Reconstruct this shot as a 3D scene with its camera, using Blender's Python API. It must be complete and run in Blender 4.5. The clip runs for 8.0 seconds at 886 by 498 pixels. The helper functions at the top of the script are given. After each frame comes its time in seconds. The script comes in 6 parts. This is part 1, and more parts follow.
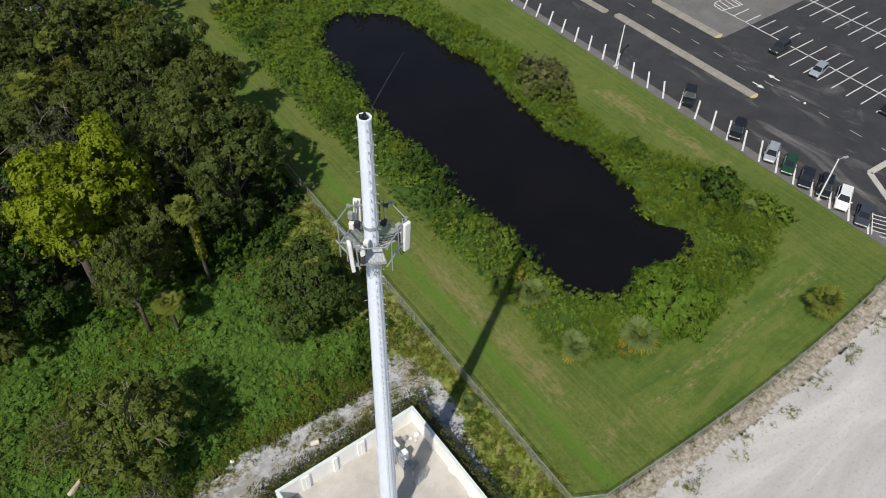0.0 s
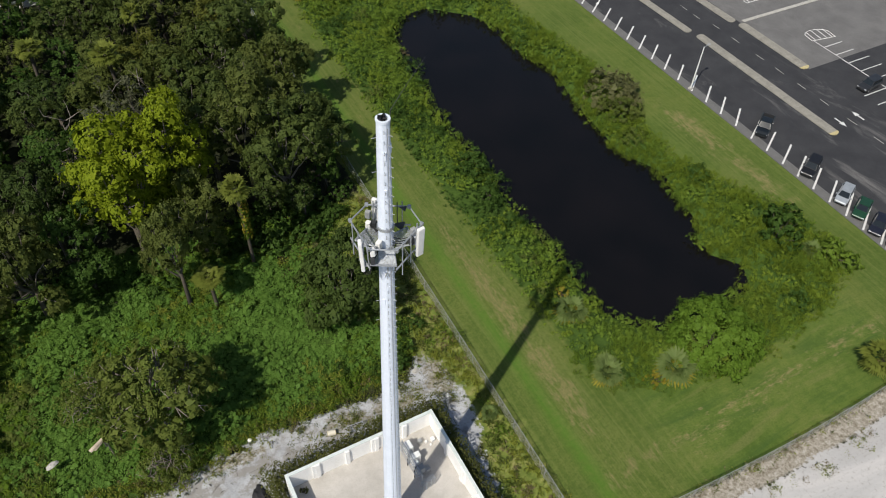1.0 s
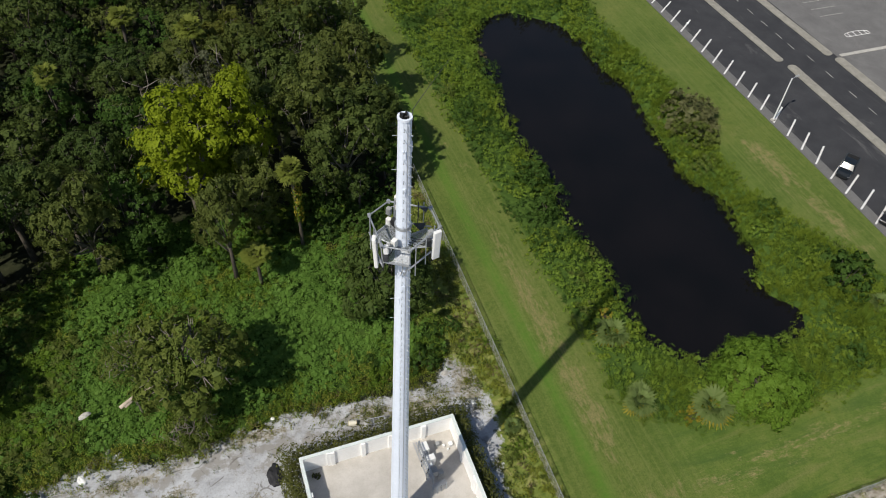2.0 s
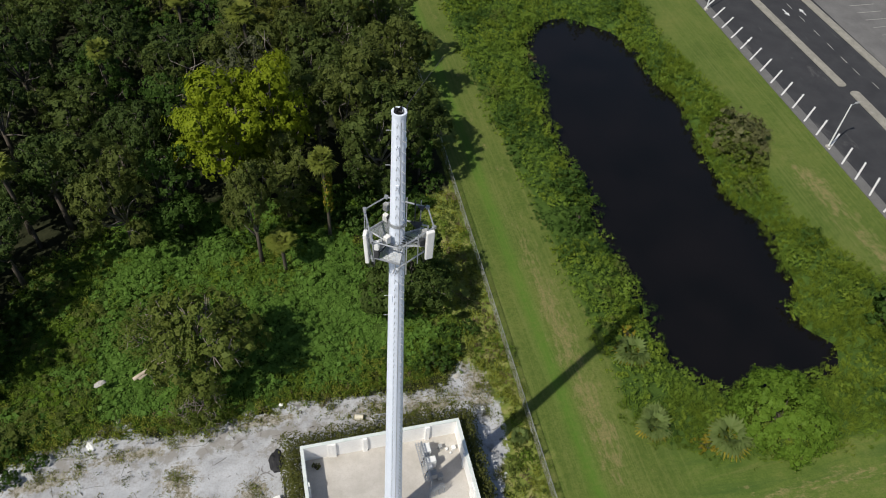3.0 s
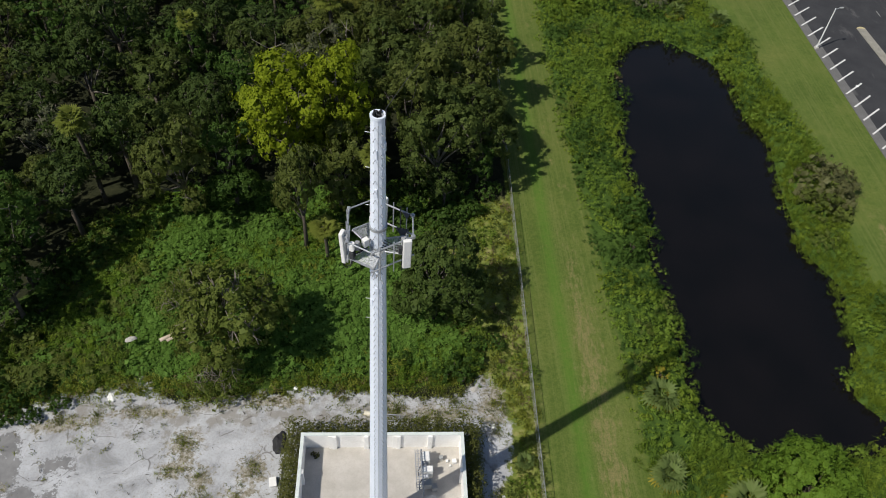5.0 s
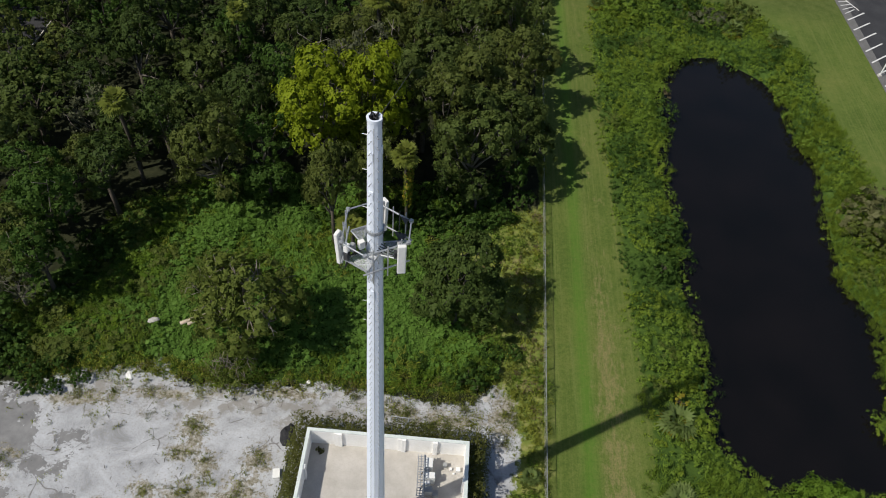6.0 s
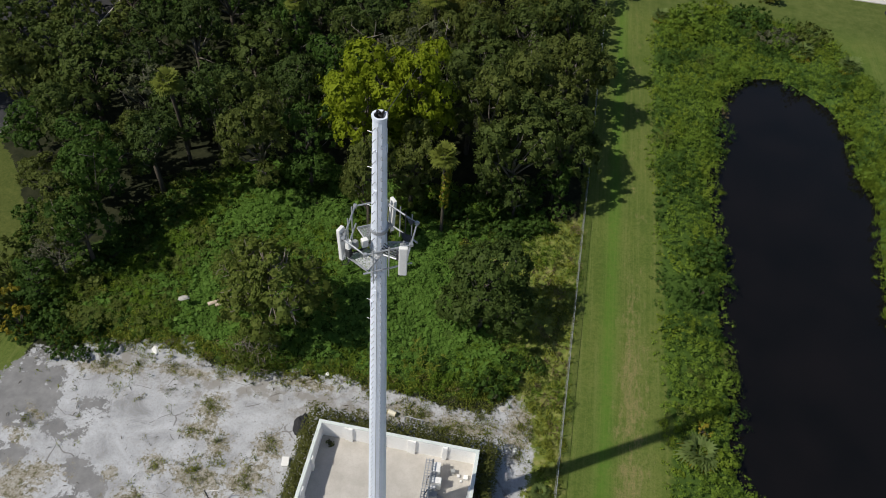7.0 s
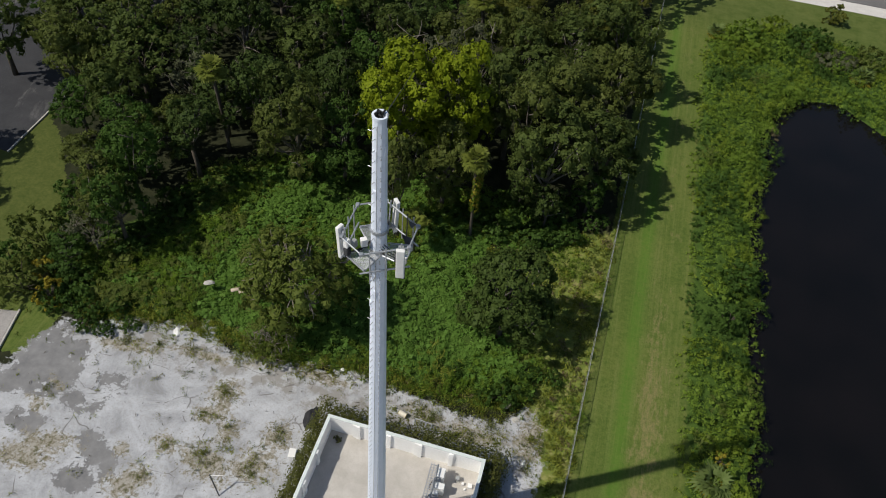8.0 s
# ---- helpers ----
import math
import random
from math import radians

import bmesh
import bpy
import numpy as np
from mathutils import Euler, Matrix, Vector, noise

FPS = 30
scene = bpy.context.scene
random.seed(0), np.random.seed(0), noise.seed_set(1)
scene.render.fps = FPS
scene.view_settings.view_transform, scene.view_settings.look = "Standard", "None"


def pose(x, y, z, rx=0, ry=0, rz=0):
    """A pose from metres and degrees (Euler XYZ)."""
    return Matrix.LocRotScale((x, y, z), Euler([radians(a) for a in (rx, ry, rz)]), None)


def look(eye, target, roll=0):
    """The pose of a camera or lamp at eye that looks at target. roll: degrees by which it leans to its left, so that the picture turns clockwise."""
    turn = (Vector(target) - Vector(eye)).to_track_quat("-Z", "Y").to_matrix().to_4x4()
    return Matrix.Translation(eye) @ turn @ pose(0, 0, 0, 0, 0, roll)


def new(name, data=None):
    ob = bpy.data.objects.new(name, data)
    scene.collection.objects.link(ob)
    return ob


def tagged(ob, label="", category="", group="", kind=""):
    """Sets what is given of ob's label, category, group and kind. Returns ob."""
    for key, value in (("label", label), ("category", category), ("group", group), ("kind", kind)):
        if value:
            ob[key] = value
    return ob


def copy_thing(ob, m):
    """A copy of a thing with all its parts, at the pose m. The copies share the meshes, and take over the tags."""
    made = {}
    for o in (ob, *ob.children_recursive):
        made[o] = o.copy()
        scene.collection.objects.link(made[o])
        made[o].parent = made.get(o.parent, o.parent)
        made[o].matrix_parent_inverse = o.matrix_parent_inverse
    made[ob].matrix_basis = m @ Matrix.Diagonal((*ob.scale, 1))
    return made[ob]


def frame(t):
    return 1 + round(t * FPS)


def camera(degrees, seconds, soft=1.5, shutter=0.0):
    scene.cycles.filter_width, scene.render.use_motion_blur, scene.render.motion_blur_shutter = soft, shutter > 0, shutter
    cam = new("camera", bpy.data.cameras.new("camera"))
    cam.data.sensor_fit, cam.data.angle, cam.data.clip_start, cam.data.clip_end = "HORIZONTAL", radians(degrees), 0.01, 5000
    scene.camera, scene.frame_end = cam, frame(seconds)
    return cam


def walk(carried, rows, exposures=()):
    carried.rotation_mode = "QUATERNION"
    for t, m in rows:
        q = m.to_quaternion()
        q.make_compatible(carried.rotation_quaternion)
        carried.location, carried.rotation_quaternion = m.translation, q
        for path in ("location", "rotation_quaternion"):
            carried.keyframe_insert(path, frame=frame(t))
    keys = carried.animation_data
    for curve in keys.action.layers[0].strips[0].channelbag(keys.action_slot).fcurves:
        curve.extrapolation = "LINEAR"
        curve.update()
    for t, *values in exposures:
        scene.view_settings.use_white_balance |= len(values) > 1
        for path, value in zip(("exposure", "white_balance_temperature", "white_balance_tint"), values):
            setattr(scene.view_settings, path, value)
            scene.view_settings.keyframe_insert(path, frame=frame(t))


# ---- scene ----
# ---- camera and its path ----
cam = camera(61.1, 8.0, soft=1.0)
PATH = [
    (0, (-0.318, -0.525, 71.001), (0.527, 0.556, 69.547), 2.0),
    (0.5, (1.184, -1.021, 70.966), (1.967, 0.103, 69.509), 2.4),
    (1, (2.688, -1.489, 70.953), (3.383, -0.311, 69.493), 3.1),
    (1.5, (4.207, -1.92, 70.917), (4.808, -0.695, 69.455), 3.7),
    (3, (9.074, -2.637, 70.37), (9.462, -1.339, 68.899), 4.7),
    (3.5, (10.689, -2.721, 70.257), (11.015, -1.408, 68.785), 4.9),
    (4, (12.277, -2.661, 70.205), (12.545, -1.337, 68.73), 5.0),
    (4.5, (13.834, -2.513, 70.223), (14.04, -1.182, 68.744), 5.2),
    (6, (18.129, -1.615, 70.16), (18.143, -0.276, 68.675), 5.6),
    (6.5, (19.488, -1.151, 70.06), (19.427, 0.182, 68.57), 5.8),
    (7, (20.746, -0.637, 69.917), (20.615, 0.687, 68.424), 5.9),
    (7.5, (21.929, -0.098, 69.81), (21.736, 1.215, 68.314), 6.0),
    (8, (23.041, 0.481, 69.725), (22.787, 1.781, 68.226), 6.1),
]
walk(cam, [(t, look(eye, target, roll)) for t, eye, target, roll in PATH], exposures=[(0.0, 0.0), (1.5, -0.04), (3.5, -0.1), (6.0, -0.13), (8.0, -0.22)])

# ---- daylight ----
SUN_EL, SUN_AZ = radians(51.0), math.atan2(-0.862, -0.507)
TO_SUN = Vector((math.sin(SUN_AZ) * math.cos(SUN_EL), math.cos(SUN_AZ) * math.cos(SUN_EL), math.sin(SUN_EL)))
world = bpy.data.worlds.new("sky")
scene.world = world
world.use_nodes = True
wn = world.node_tree.nodes
sky = wn.new("ShaderNodeTexSky")
sky.sky_type, sky.sun_disc, sky.sun_elevation, sky.sun_rotation = "NISHITA", False, SUN_EL, SUN_AZ % (2 * math.pi)
wn["Background"].inputs["Strength"].default_value = 0.086
world.node_tree.links.new(sky.outputs["Color"], wn["Background"].inputs["Color"])
sun = new("sun", bpy.data.lights.new("sun", "SUN"))
sun.data.energy, sun.data.angle, sun.data.color = 4.42, radians(0.53), (1.0, 0.94, 0.84)
sun.matrix_world = look(TO_SUN * 150, (0, 0, 0))

# ---- materials ----
class Nodes:
    """A short way to write a node material."""

    def __init__(self, name, rough=0.8, metal=0.0, spec=0.3):
        self.mat = bpy.data.materials.new(name)
        self.mat.use_nodes = True
        self.nodes, self.links = self.mat.node_tree.nodes, self.mat.node_tree.links
        self.bsdf = self.nodes["Principled BSDF"]
        self.bsdf.inputs["Roughness"].default_value = rough
        self.bsdf.inputs["Metallic"].default_value = metal
        self.bsdf.inputs["Specular IOR Level"].default_value = spec
        self.out = self.nodes["Material Output"]

    def put(self, socket, value):
        if isinstance(value, bpy.types.NodeSocket):
            self.links.new(value, socket)
        elif isinstance(value, (tuple, list)) and len(value) == 3 and socket.type == "RGBA":
            socket.default_value = (*value, 1)
        else:
            socket.default_value = value

    def place(self, scale=(1, 1, 1), turn=0.0):
        g = self.nodes.new("ShaderNodeNewGeometry")
        m = self.nodes.new("ShaderNodeMapping")
        m.inputs["Scale"].default_value = scale
        m.inputs["Rotation"].default_value = (0, 0, turn)
        self.links.new(g.outputs["Position"], m.inputs["Vector"])
        return m.outputs["Vector"]

    def noise(self, scale, detail=3.0, rough=0.55, at=None, warp=0.0):
        n = self.nodes.new("ShaderNodeTexNoise")
        n.inputs["Scale"].default_value, n.inputs["Detail"].default_value = scale, detail
        n.inputs["Roughness"].default_value, n.inputs["Distortion"].default_value = rough, warp
        self.links.new(at if at is not None else self.place(), n.inputs["Vector"])
        return n.outputs["Fac"]

    def cells(self, scale, at=None, feature="F1"):
        n = self.nodes.new("ShaderNodeTexVoronoi")
        n.feature = feature
        n.inputs["Scale"].default_value = scale
        self.links.new(at if at is not None else self.place(), n.inputs["Vector"])
        return n.outputs["Distance"]

    def ramp(self, fac, *stops):
        n = self.nodes.new("ShaderNodeValToRGB")
        e = n.color_ramp.elements
        while len(e) < len(stops):
            e.new(0.5)
        for el, (p, c) in zip(e, stops):
            el.position = p
            el.color = (*c, 1) if isinstance(c, (tuple, list)) else (c, c, c, 1)
        self.put(n.inputs["Fac"], fac)
        return n.outputs["Color"]

    def mix(self, fac, a, b, kind="MIX"):
        n = self.nodes.new("ShaderNodeMix")
        n.data_type, n.blend_type = "RGBA", kind
        self.put(n.inputs[0], fac)
        self.put(n.inputs[6], a)
        self.put(n.inputs[7], b)
        return n.outputs[2]

    def math(self, op, a, b=0.0, clamp=False):
        n = self.nodes.new("ShaderNodeMath")
        n.operation, n.use_clamp = op, clamp
        self.put(n.inputs[0], a)
        self.put(n.inputs[1], b)
        return n.outputs[0]

    def attribute(self, name):
        n = self.nodes.new("ShaderNodeAttribute")
        n.attribute_name = name
        return n.outputs["Fac"]

    def island(self):
        return self.nodes.new("ShaderNodeNewGeometry").outputs["Random Per Island"]

    def each(self):
        return self.nodes.new("ShaderNodeObjectInfo").outputs["Random"]

    def bump(self, height, strength=0.3, distance=0.05):
        n = self.nodes.new("ShaderNodeBump")
        n.inputs["Strength"].default_value, n.inputs["Distance"].default_value = strength, distance
        self.links.new(height, n.inputs["Height"])
        self.links.new(n.outputs["Normal"], self.bsdf.inputs["Normal"])

    def colour(self, value):
        self.put(self.bsdf.inputs["Base Color"], value)
        return self


def plain(name, a, b=None, rough=0.6, metal=0.0, scale=3.0, spec=0.3, bump=0.1):
    """Paint, metal or plastic with slight weathering at two scales."""
    m = Nodes(name, rough, metal, spec)
    b = b or tuple(v * 0.8 for v in a)
    f = m.mix(0.5, m.noise(scale, 4), m.noise(scale * 9, 2))
    m.colour(m.ramp(f, (0.35, b), (0.65, a)))
    if bump:
        m.bump(m.noise(scale * 20, 2), bump, 0.01)
    return m.mat


def leaf(name, dark, light, tip, glow=0.42, patch=0.25, rough=0.55):
    """Foliage: each leaf has its own shade, patches of the crown differ, light comes through."""
    m = Nodes(name, rough, 0.0, 0.08)
    low, high = (tuple(0.4 * a + 0.6 * b for a, b in zip(c, light)) for c in (dark, tip))
    base = m.ramp(m.island(), (0.0, low), (0.6, light), (1.0, high))
    base = m.mix(m.ramp(m.noise(patch, 3), (0.4, 0.0), (0.65, 0.7)), base, m.mix(0.5, dark, base))
    base = m.mix(m.math("MULTIPLY", m.each(), 0.35), base, m.mix(0.5, base, light))
    m.colour(base)
    t = m.nodes.new("ShaderNodeBsdfTranslucent")
    m.links.new(base, t.inputs["Color"])
    mix = m.nodes.new("ShaderNodeMixShader")
    mix.inputs[0].default_value = glow
    m.links.new(m.bsdf.outputs[0], mix.inputs[1])
    m.links.new(t.outputs[0], mix.inputs[2])
    m.links.new(mix.outputs[0], m.out.inputs["Surface"])
    return m.mat


LEAF_OAK = leaf("oak leaves", (0.053, 0.078, 0.021), (0.105, 0.144, 0.036), (0.165, 0.203, 0.06), glow=0.46)
LEAF_OLIVE = leaf("olive leaves", (0.066, 0.089, 0.022), (0.129, 0.16, 0.039), (0.195, 0.22, 0.068), glow=0.46)
LEAF_ROUND = leaf("round oak leaves", (0.04, 0.07, 0.018), (0.087, 0.13, 0.031), (0.145, 0.188, 0.054))
LEAF_GREEN = leaf("green leaves", (0.032, 0.07, 0.014), (0.07, 0.13, 0.025), (0.12, 0.19, 0.042))
LEAF_LIME = leaf("lime leaves", (0.125, 0.175, 0.011), (0.235, 0.295, 0.018), (0.33, 0.385, 0.036))
LEAF_VINE = leaf("vine leaves", (0.08, 0.165, 0.03), (0.14, 0.255, 0.046), (0.205, 0.32, 0.066), patch=0.18)
LEAF_WEED = leaf("weed leaves", (0.16, 0.19, 0.03), (0.265, 0.3, 0.05), (0.37, 0.37, 0.09), patch=0.3)
LEAF_PEPPER = leaf("pepper leaves", (0.06, 0.115, 0.012), (0.115, 0.19, 0.02), (0.18, 0.26, 0.034), patch=0.4)
LEAF_MOUND = leaf("bright bush leaves", (0.07, 0.135, 0.016), (0.135, 0.23, 0.028), (0.21, 0.305, 0.05), patch=0.5)
LEAF_REED = leaf("reed leaves", (0.1, 0.17, 0.022), (0.165, 0.25, 0.034), (0.245, 0.32, 0.058), patch=0.3)
LEAF_DRY = leaf("dry leaves", (0.15, 0.125, 0.065), (0.24, 0.2, 0.11), (0.36, 0.3, 0.17))
LEAF_GREY = leaf("grey-green leaves", (0.075, 0.085, 0.045), (0.125, 0.137, 0.075), (0.2, 0.205, 0.13))
LEAF_BRUSH = leaf("brush leaves", (0.07, 0.105, 0.024), (0.13, 0.165, 0.036), (0.2, 0.21, 0.065))
LEAF_PALM = leaf("palm fronds", (0.1, 0.135, 0.023), (0.19, 0.225, 0.042), (0.31, 0.31, 0.08), rough=0.6)
LEAF_PALMETTO = leaf("palmetto fronds", (0.09, 0.14, 0.036), (0.16, 0.22, 0.066), (0.25, 0.3, 0.115), rough=0.6)
LEAF_YELLOW = leaf("yellow leaves", (0.19, 0.17, 0.02), (0.32, 0.27, 0.035), (0.42, 0.36, 0.06))
# deep green oak leaves, darkened further to carry the shade of the wood
LEAF_DEEP_SHADE = leaf("deep green shade-darkened leaves", (0.03, 0.052, 0.015), (0.058, 0.09, 0.022), (0.098, 0.132, 0.034), glow=0.3)
LEAF_SCRUB = leaf("scrub leaves", (0.14, 0.14, 0.065), (0.24, 0.23, 0.115), (0.34, 0.315, 0.175))
LEAF_FRESH = leaf("fresh green leaves", (0.12, 0.18, 0.02), (0.185, 0.255, 0.03), (0.27, 0.335, 0.055), patch=0.35)
LEAF_KHAKI = leaf("khaki leaves", (0.08, 0.095, 0.018), (0.14, 0.155, 0.03), (0.21, 0.21, 0.055), patch=0.4)
LEAF_THIN = leaf("thin olive leaves", (0.08, 0.115, 0.025), (0.145, 0.185, 0.038), (0.23, 0.245, 0.07), patch=0.35)
LEAF_BROWN = leaf("brown-green leaves", (0.1, 0.11, 0.042), (0.165, 0.172, 0.072), (0.25, 0.25, 0.13), patch=0.5)
LEAF_HEDGE = leaf("hedge leaves", (0.06, 0.07, 0.018), (0.115, 0.125, 0.034), (0.18, 0.175, 0.06))
BARK = plain("bark", (0.11, 0.095, 0.075), (0.055, 0.048, 0.038), 0.95, scale=2.0, bump=0.6)
BARK_PALE = plain("pale bark", (0.3, 0.27, 0.23), (0.15, 0.13, 0.11), 0.9, scale=2.5, bump=0.5)
BARK_GREY = plain("grey bark", (0.2, 0.18, 0.155), (0.1, 0.09, 0.075), 0.9, scale=2.5, bump=0.5)
DEADWOOD = plain("dead wood", (0.55, 0.47, 0.37), (0.32, 0.26, 0.2), 0.9, scale=1.5, bump=0.4)

POLE_PAINT = plain("pale galvanised pole", (0.77, 0.83, 0.93), (0.67, 0.73, 0.83), 0.45, 0.0, scale=0.7, bump=0.05)
GALV = plain("galvanised steel", (0.5, 0.52, 0.54), (0.34, 0.36, 0.38), 0.45, 0.55, scale=4.0)
GRATE = plain("grating steel", (0.44, 0.46, 0.48), (0.35, 0.37, 0.39), 0.55, 0.3, scale=5.0)
PANEL_WHITE = plain("white radome", (0.82, 0.82, 0.8), (0.72, 0.72, 0.7), 0.4, scale=1.5, bump=0.02)
UNIT_GREY = plain("grey radio case", (0.36, 0.37, 0.37), (0.26, 0.27, 0.27), 0.5, scale=4.0)
BLACK_RUBBER = plain("black cable", (0.02, 0.02, 0.022), (0.012, 0.012, 0.013), 0.6)
DARK_STEEL = plain("dark steel", (0.08, 0.085, 0.09), (0.045, 0.047, 0.05), 0.5, 0.4)
WALL_WHITE = plain("white stucco", (0.9, 0.9, 0.89), (0.8, 0.79, 0.76), 0.85, scale=0.6, bump=0.25)
CAP_GREY = plain("weathered coping", (0.7, 0.74, 0.72), (0.52, 0.58, 0.55), 0.85, scale=1.2, bump=0.2)
KERB = plain("worn kerb", (0.33, 0.315, 0.27), (0.2, 0.19, 0.165), 0.9, scale=0.8, bump=0.3)
CONCRETE = plain("concrete", (0.5, 0.48, 0.44), (0.34, 0.33, 0.3), 0.9, scale=1.0, bump=0.3)
YELLOW_PAINT = plain("yellow paint", (0.58, 0.48, 0.22), (0.42, 0.37, 0.22), 0.7, scale=3.0)
LINE_WHITE = plain("white road paint", (0.75, 0.75, 0.73), (0.5, 0.5, 0.49), 0.7, scale=4.0)
LINE_WORN = plain("worn road paint", (0.45, 0.44, 0.4), (0.25, 0.25, 0.23), 0.8, scale=3.0)
POST_WHITE = plain("white post sleeve", (0.82, 0.82, 0.82), (0.7, 0.7, 0.7), 0.5, scale=2.0)
GLASS_DARK = plain("dark glass", (0.02, 0.026, 0.03), (0.012, 0.016, 0.02), 0.03, spec=0.5, bump=0)
TYRE = plain("tyre", (0.02, 0.02, 0.02), (0.012, 0.012, 0.012), 0.85)
CHROME = plain("alloy", (0.6, 0.6, 0.62), (0.45, 0.45, 0.47), 0.25, 0.9, bump=0)
LAMP_RED = plain("red lens", (0.35, 0.02, 0.02), (0.25, 0.015, 0.015), 0.2, bump=0)
LAMP_CLEAR = plain("clear lens", (0.7, 0.72, 0.75), (0.55, 0.57, 0.6), 0.1, bump=0)


def mesh_fence(name, colour, cover):
    """Woven wire: fine crossing wires, open between them."""
    m = Nodes(name, 0.5, 0.3)
    m.colour(m.ramp(m.noise(2.0), (0.3, tuple(v * 0.7 for v in colour)), (0.7, colour)))
    g = m.nodes.new("ShaderNodeNewGeometry")
    split = m.nodes.new("ShaderNodeSeparateXYZ")
    m.links.new(g.outputs["Position"], split.inputs[0])
    along = m.math("ADD", split.outputs[0], split.outputs[1])
    a = m.math("FRACT", m.math("MULTIPLY", m.math("ADD", along, split.outputs[2]), 14.0))
    b = m.math("FRACT", m.math("MULTIPLY", m.math("SUBTRACT", along, split.outputs[2]), 14.0))
    wire = m.math("MAXIMUM", m.math("LESS_THAN", a, cover), m.math("LESS_THAN", b, cover))
    clear = m.nodes.new("ShaderNodeBsdfTransparent")
    mix = m.nodes.new("ShaderNodeMixShader")
    m.links.new(wire, mix.inputs[0])
    m.links.new(clear.outputs[0], mix.inputs[1])
    m.links.new(m.bsdf.outputs[0], mix.inputs[2])
    m.links.new(mix.outputs[0], m.out.inputs["Surface"])
    return m.mat


CHAINLINK = mesh_fence("chain link", (0.7, 0.69, 0.65), 0.15)


def ground_material():
    """Forest floor, lawn, white sand, rubble and old asphalt, by the zones stored on the ground mesh."""
    m = Nodes("ground", 0.95, 0.0, 0.15)
    edge = m.mix(0.5, m.noise(0.35, 5, 0.65), m.noise(1.6, 4, 0.65))

    def zone(name, soft=0.05):
        v = m.math("ADD", m.attribute(name), m.math("MULTIPLY", m.math("SUBTRACT", edge, 0.5), 1.1))
        return m.ramp(v, (0.5 - soft, 0.0), (0.5 + soft, 1.0))

    # forest floor: shade under the trees is put into this near-black colour
    shaded_soil = m.ramp(m.noise(0.8, 6, 0.65), (0.35, (0.014, 0.018, 0.008)), (0.65, (0.033, 0.036, 0.017)))
    # lawn: mown streaks, yellowed patches, fine blades
    gx = m.nodes.new("ShaderNodeSeparateXYZ")
    m.links.new(m.place(), gx.inputs[0])
    strip = m.ramp(m.math("DIVIDE", gx.outputs[0], 100.0), (0.42, 1.0), (0.47, 0.15), (0.76, 0.15), (0.8, 0.75))
    streak = m.noise(1.0, 6, 0.72, m.place((2.2, 0.05, 1), -0.022), 0.5)
    south = m.math("MULTIPLY", m.math("SUBTRACT", 1.0, strip), m.ramp(m.math("DIVIDE", gx.outputs[1], 100.0), (0.27, 1.0), (0.36, 0.12)))
    streak2 = m.noise(1.0, 6, 0.68, m.place((0.06, 0.5, 1), -0.1), 0.8)
    lawn = m.ramp(m.mix(0.35, m.noise(0.09, 6, 0.65), m.noise(0.9, 5, 0.7)), (0.36, (0.06, 0.105, 0.016)), (0.5, (0.098, 0.146, 0.027)), (0.64, (0.155, 0.18, 0.044)))
    lawn = m.mix(m.math("MULTIPLY", m.ramp(streak, (0.46, 0.0), (0.66, 0.6)), strip), lawn, (0.215, 0.225, 0.075))
    lawn = m.mix(m.math("MULTIPLY", m.ramp(streak, (0.34, 0.35), (0.44, 0.0)), strip), lawn, (0.055, 0.1, 0.016))
    lawn = m.mix(m.math("MULTIPLY", m.ramp(streak2, (0.48, 0.0), (0.64, 0.8)), south), lawn, (0.042, 0.09, 0.02))
    lawn = m.mix(m.math("MULTIPLY", m.ramp(streak2, (0.32, 0.6), (0.45, 0.0)), south), lawn, (0.2, 0.19, 0.07))
    dry = m.math("ADD", m.attribute("dry"), m.math("MULTIPLY", m.math("SUBTRACT", m.mix(0.6, m.noise(0.35, 6, 0.75), m.mix(strip, m.noise(1.0, 6, 0.78, m.place((0.4, 1.7, 1), -0.1)), m.noise(1.0, 6, 0.78, m.place((1.9, 0.45, 1), -0.022)))), 0.5), 5.5))
    lawn = m.mix(m.ramp(dry, (0.5, 0.0), (1.5, 0.85)), lawn, (0.3, 0.24, 0.115))
    lawn = m.mix(m.ramp(m.noise(5.0, 5, 0.8), (0.38, 0.5), (0.56, 0.0)), lawn, (0.05, 0.085, 0.014))
    # tree shade on the west lawn, painted in as darker olive turf
    lawn_shade = m.ramp(m.math("DIVIDE", m.math("ADD", gx.outputs[0], 100.0), 200.0), (0.33, 0.85), (0.35, 0.0))
    lawn = m.mix(lawn_shade, lawn, m.ramp(m.noise(0.7, 5, 0.7), (0.35, (0.04, 0.055, 0.012)), (0.65, (0.085, 0.095, 0.025))))
    lawn = m.mix(m.math("MULTIPLY", strip, 0.4), lawn, m.ramp(m.noise(2.2, 6, 0.8), (0.4, (0.05, 0.078, 0.014)), (0.6, (0.12, 0.135, 0.035))))
    lawn = m.mix(m.math("MULTIPLY", m.attribute("fresh"), m.ramp(m.noise(1.3, 5, 0.75), (0.35, 0.75), (0.65, 0.35))), lawn, (0.075, 0.165, 0.018))
    # rougher, duller turf towards the far path
    far = m.ramp(m.math("DIVIDE", gx.outputs[1], 200.0), (0.61, 0.0), (0.66, 0.75))
    lawn = m.mix(far, lawn, m.ramp(m.noise(0.5, 6, 0.7), (0.35, (0.055, 0.08, 0.016)), (0.65, (0.105, 0.125, 0.036))))
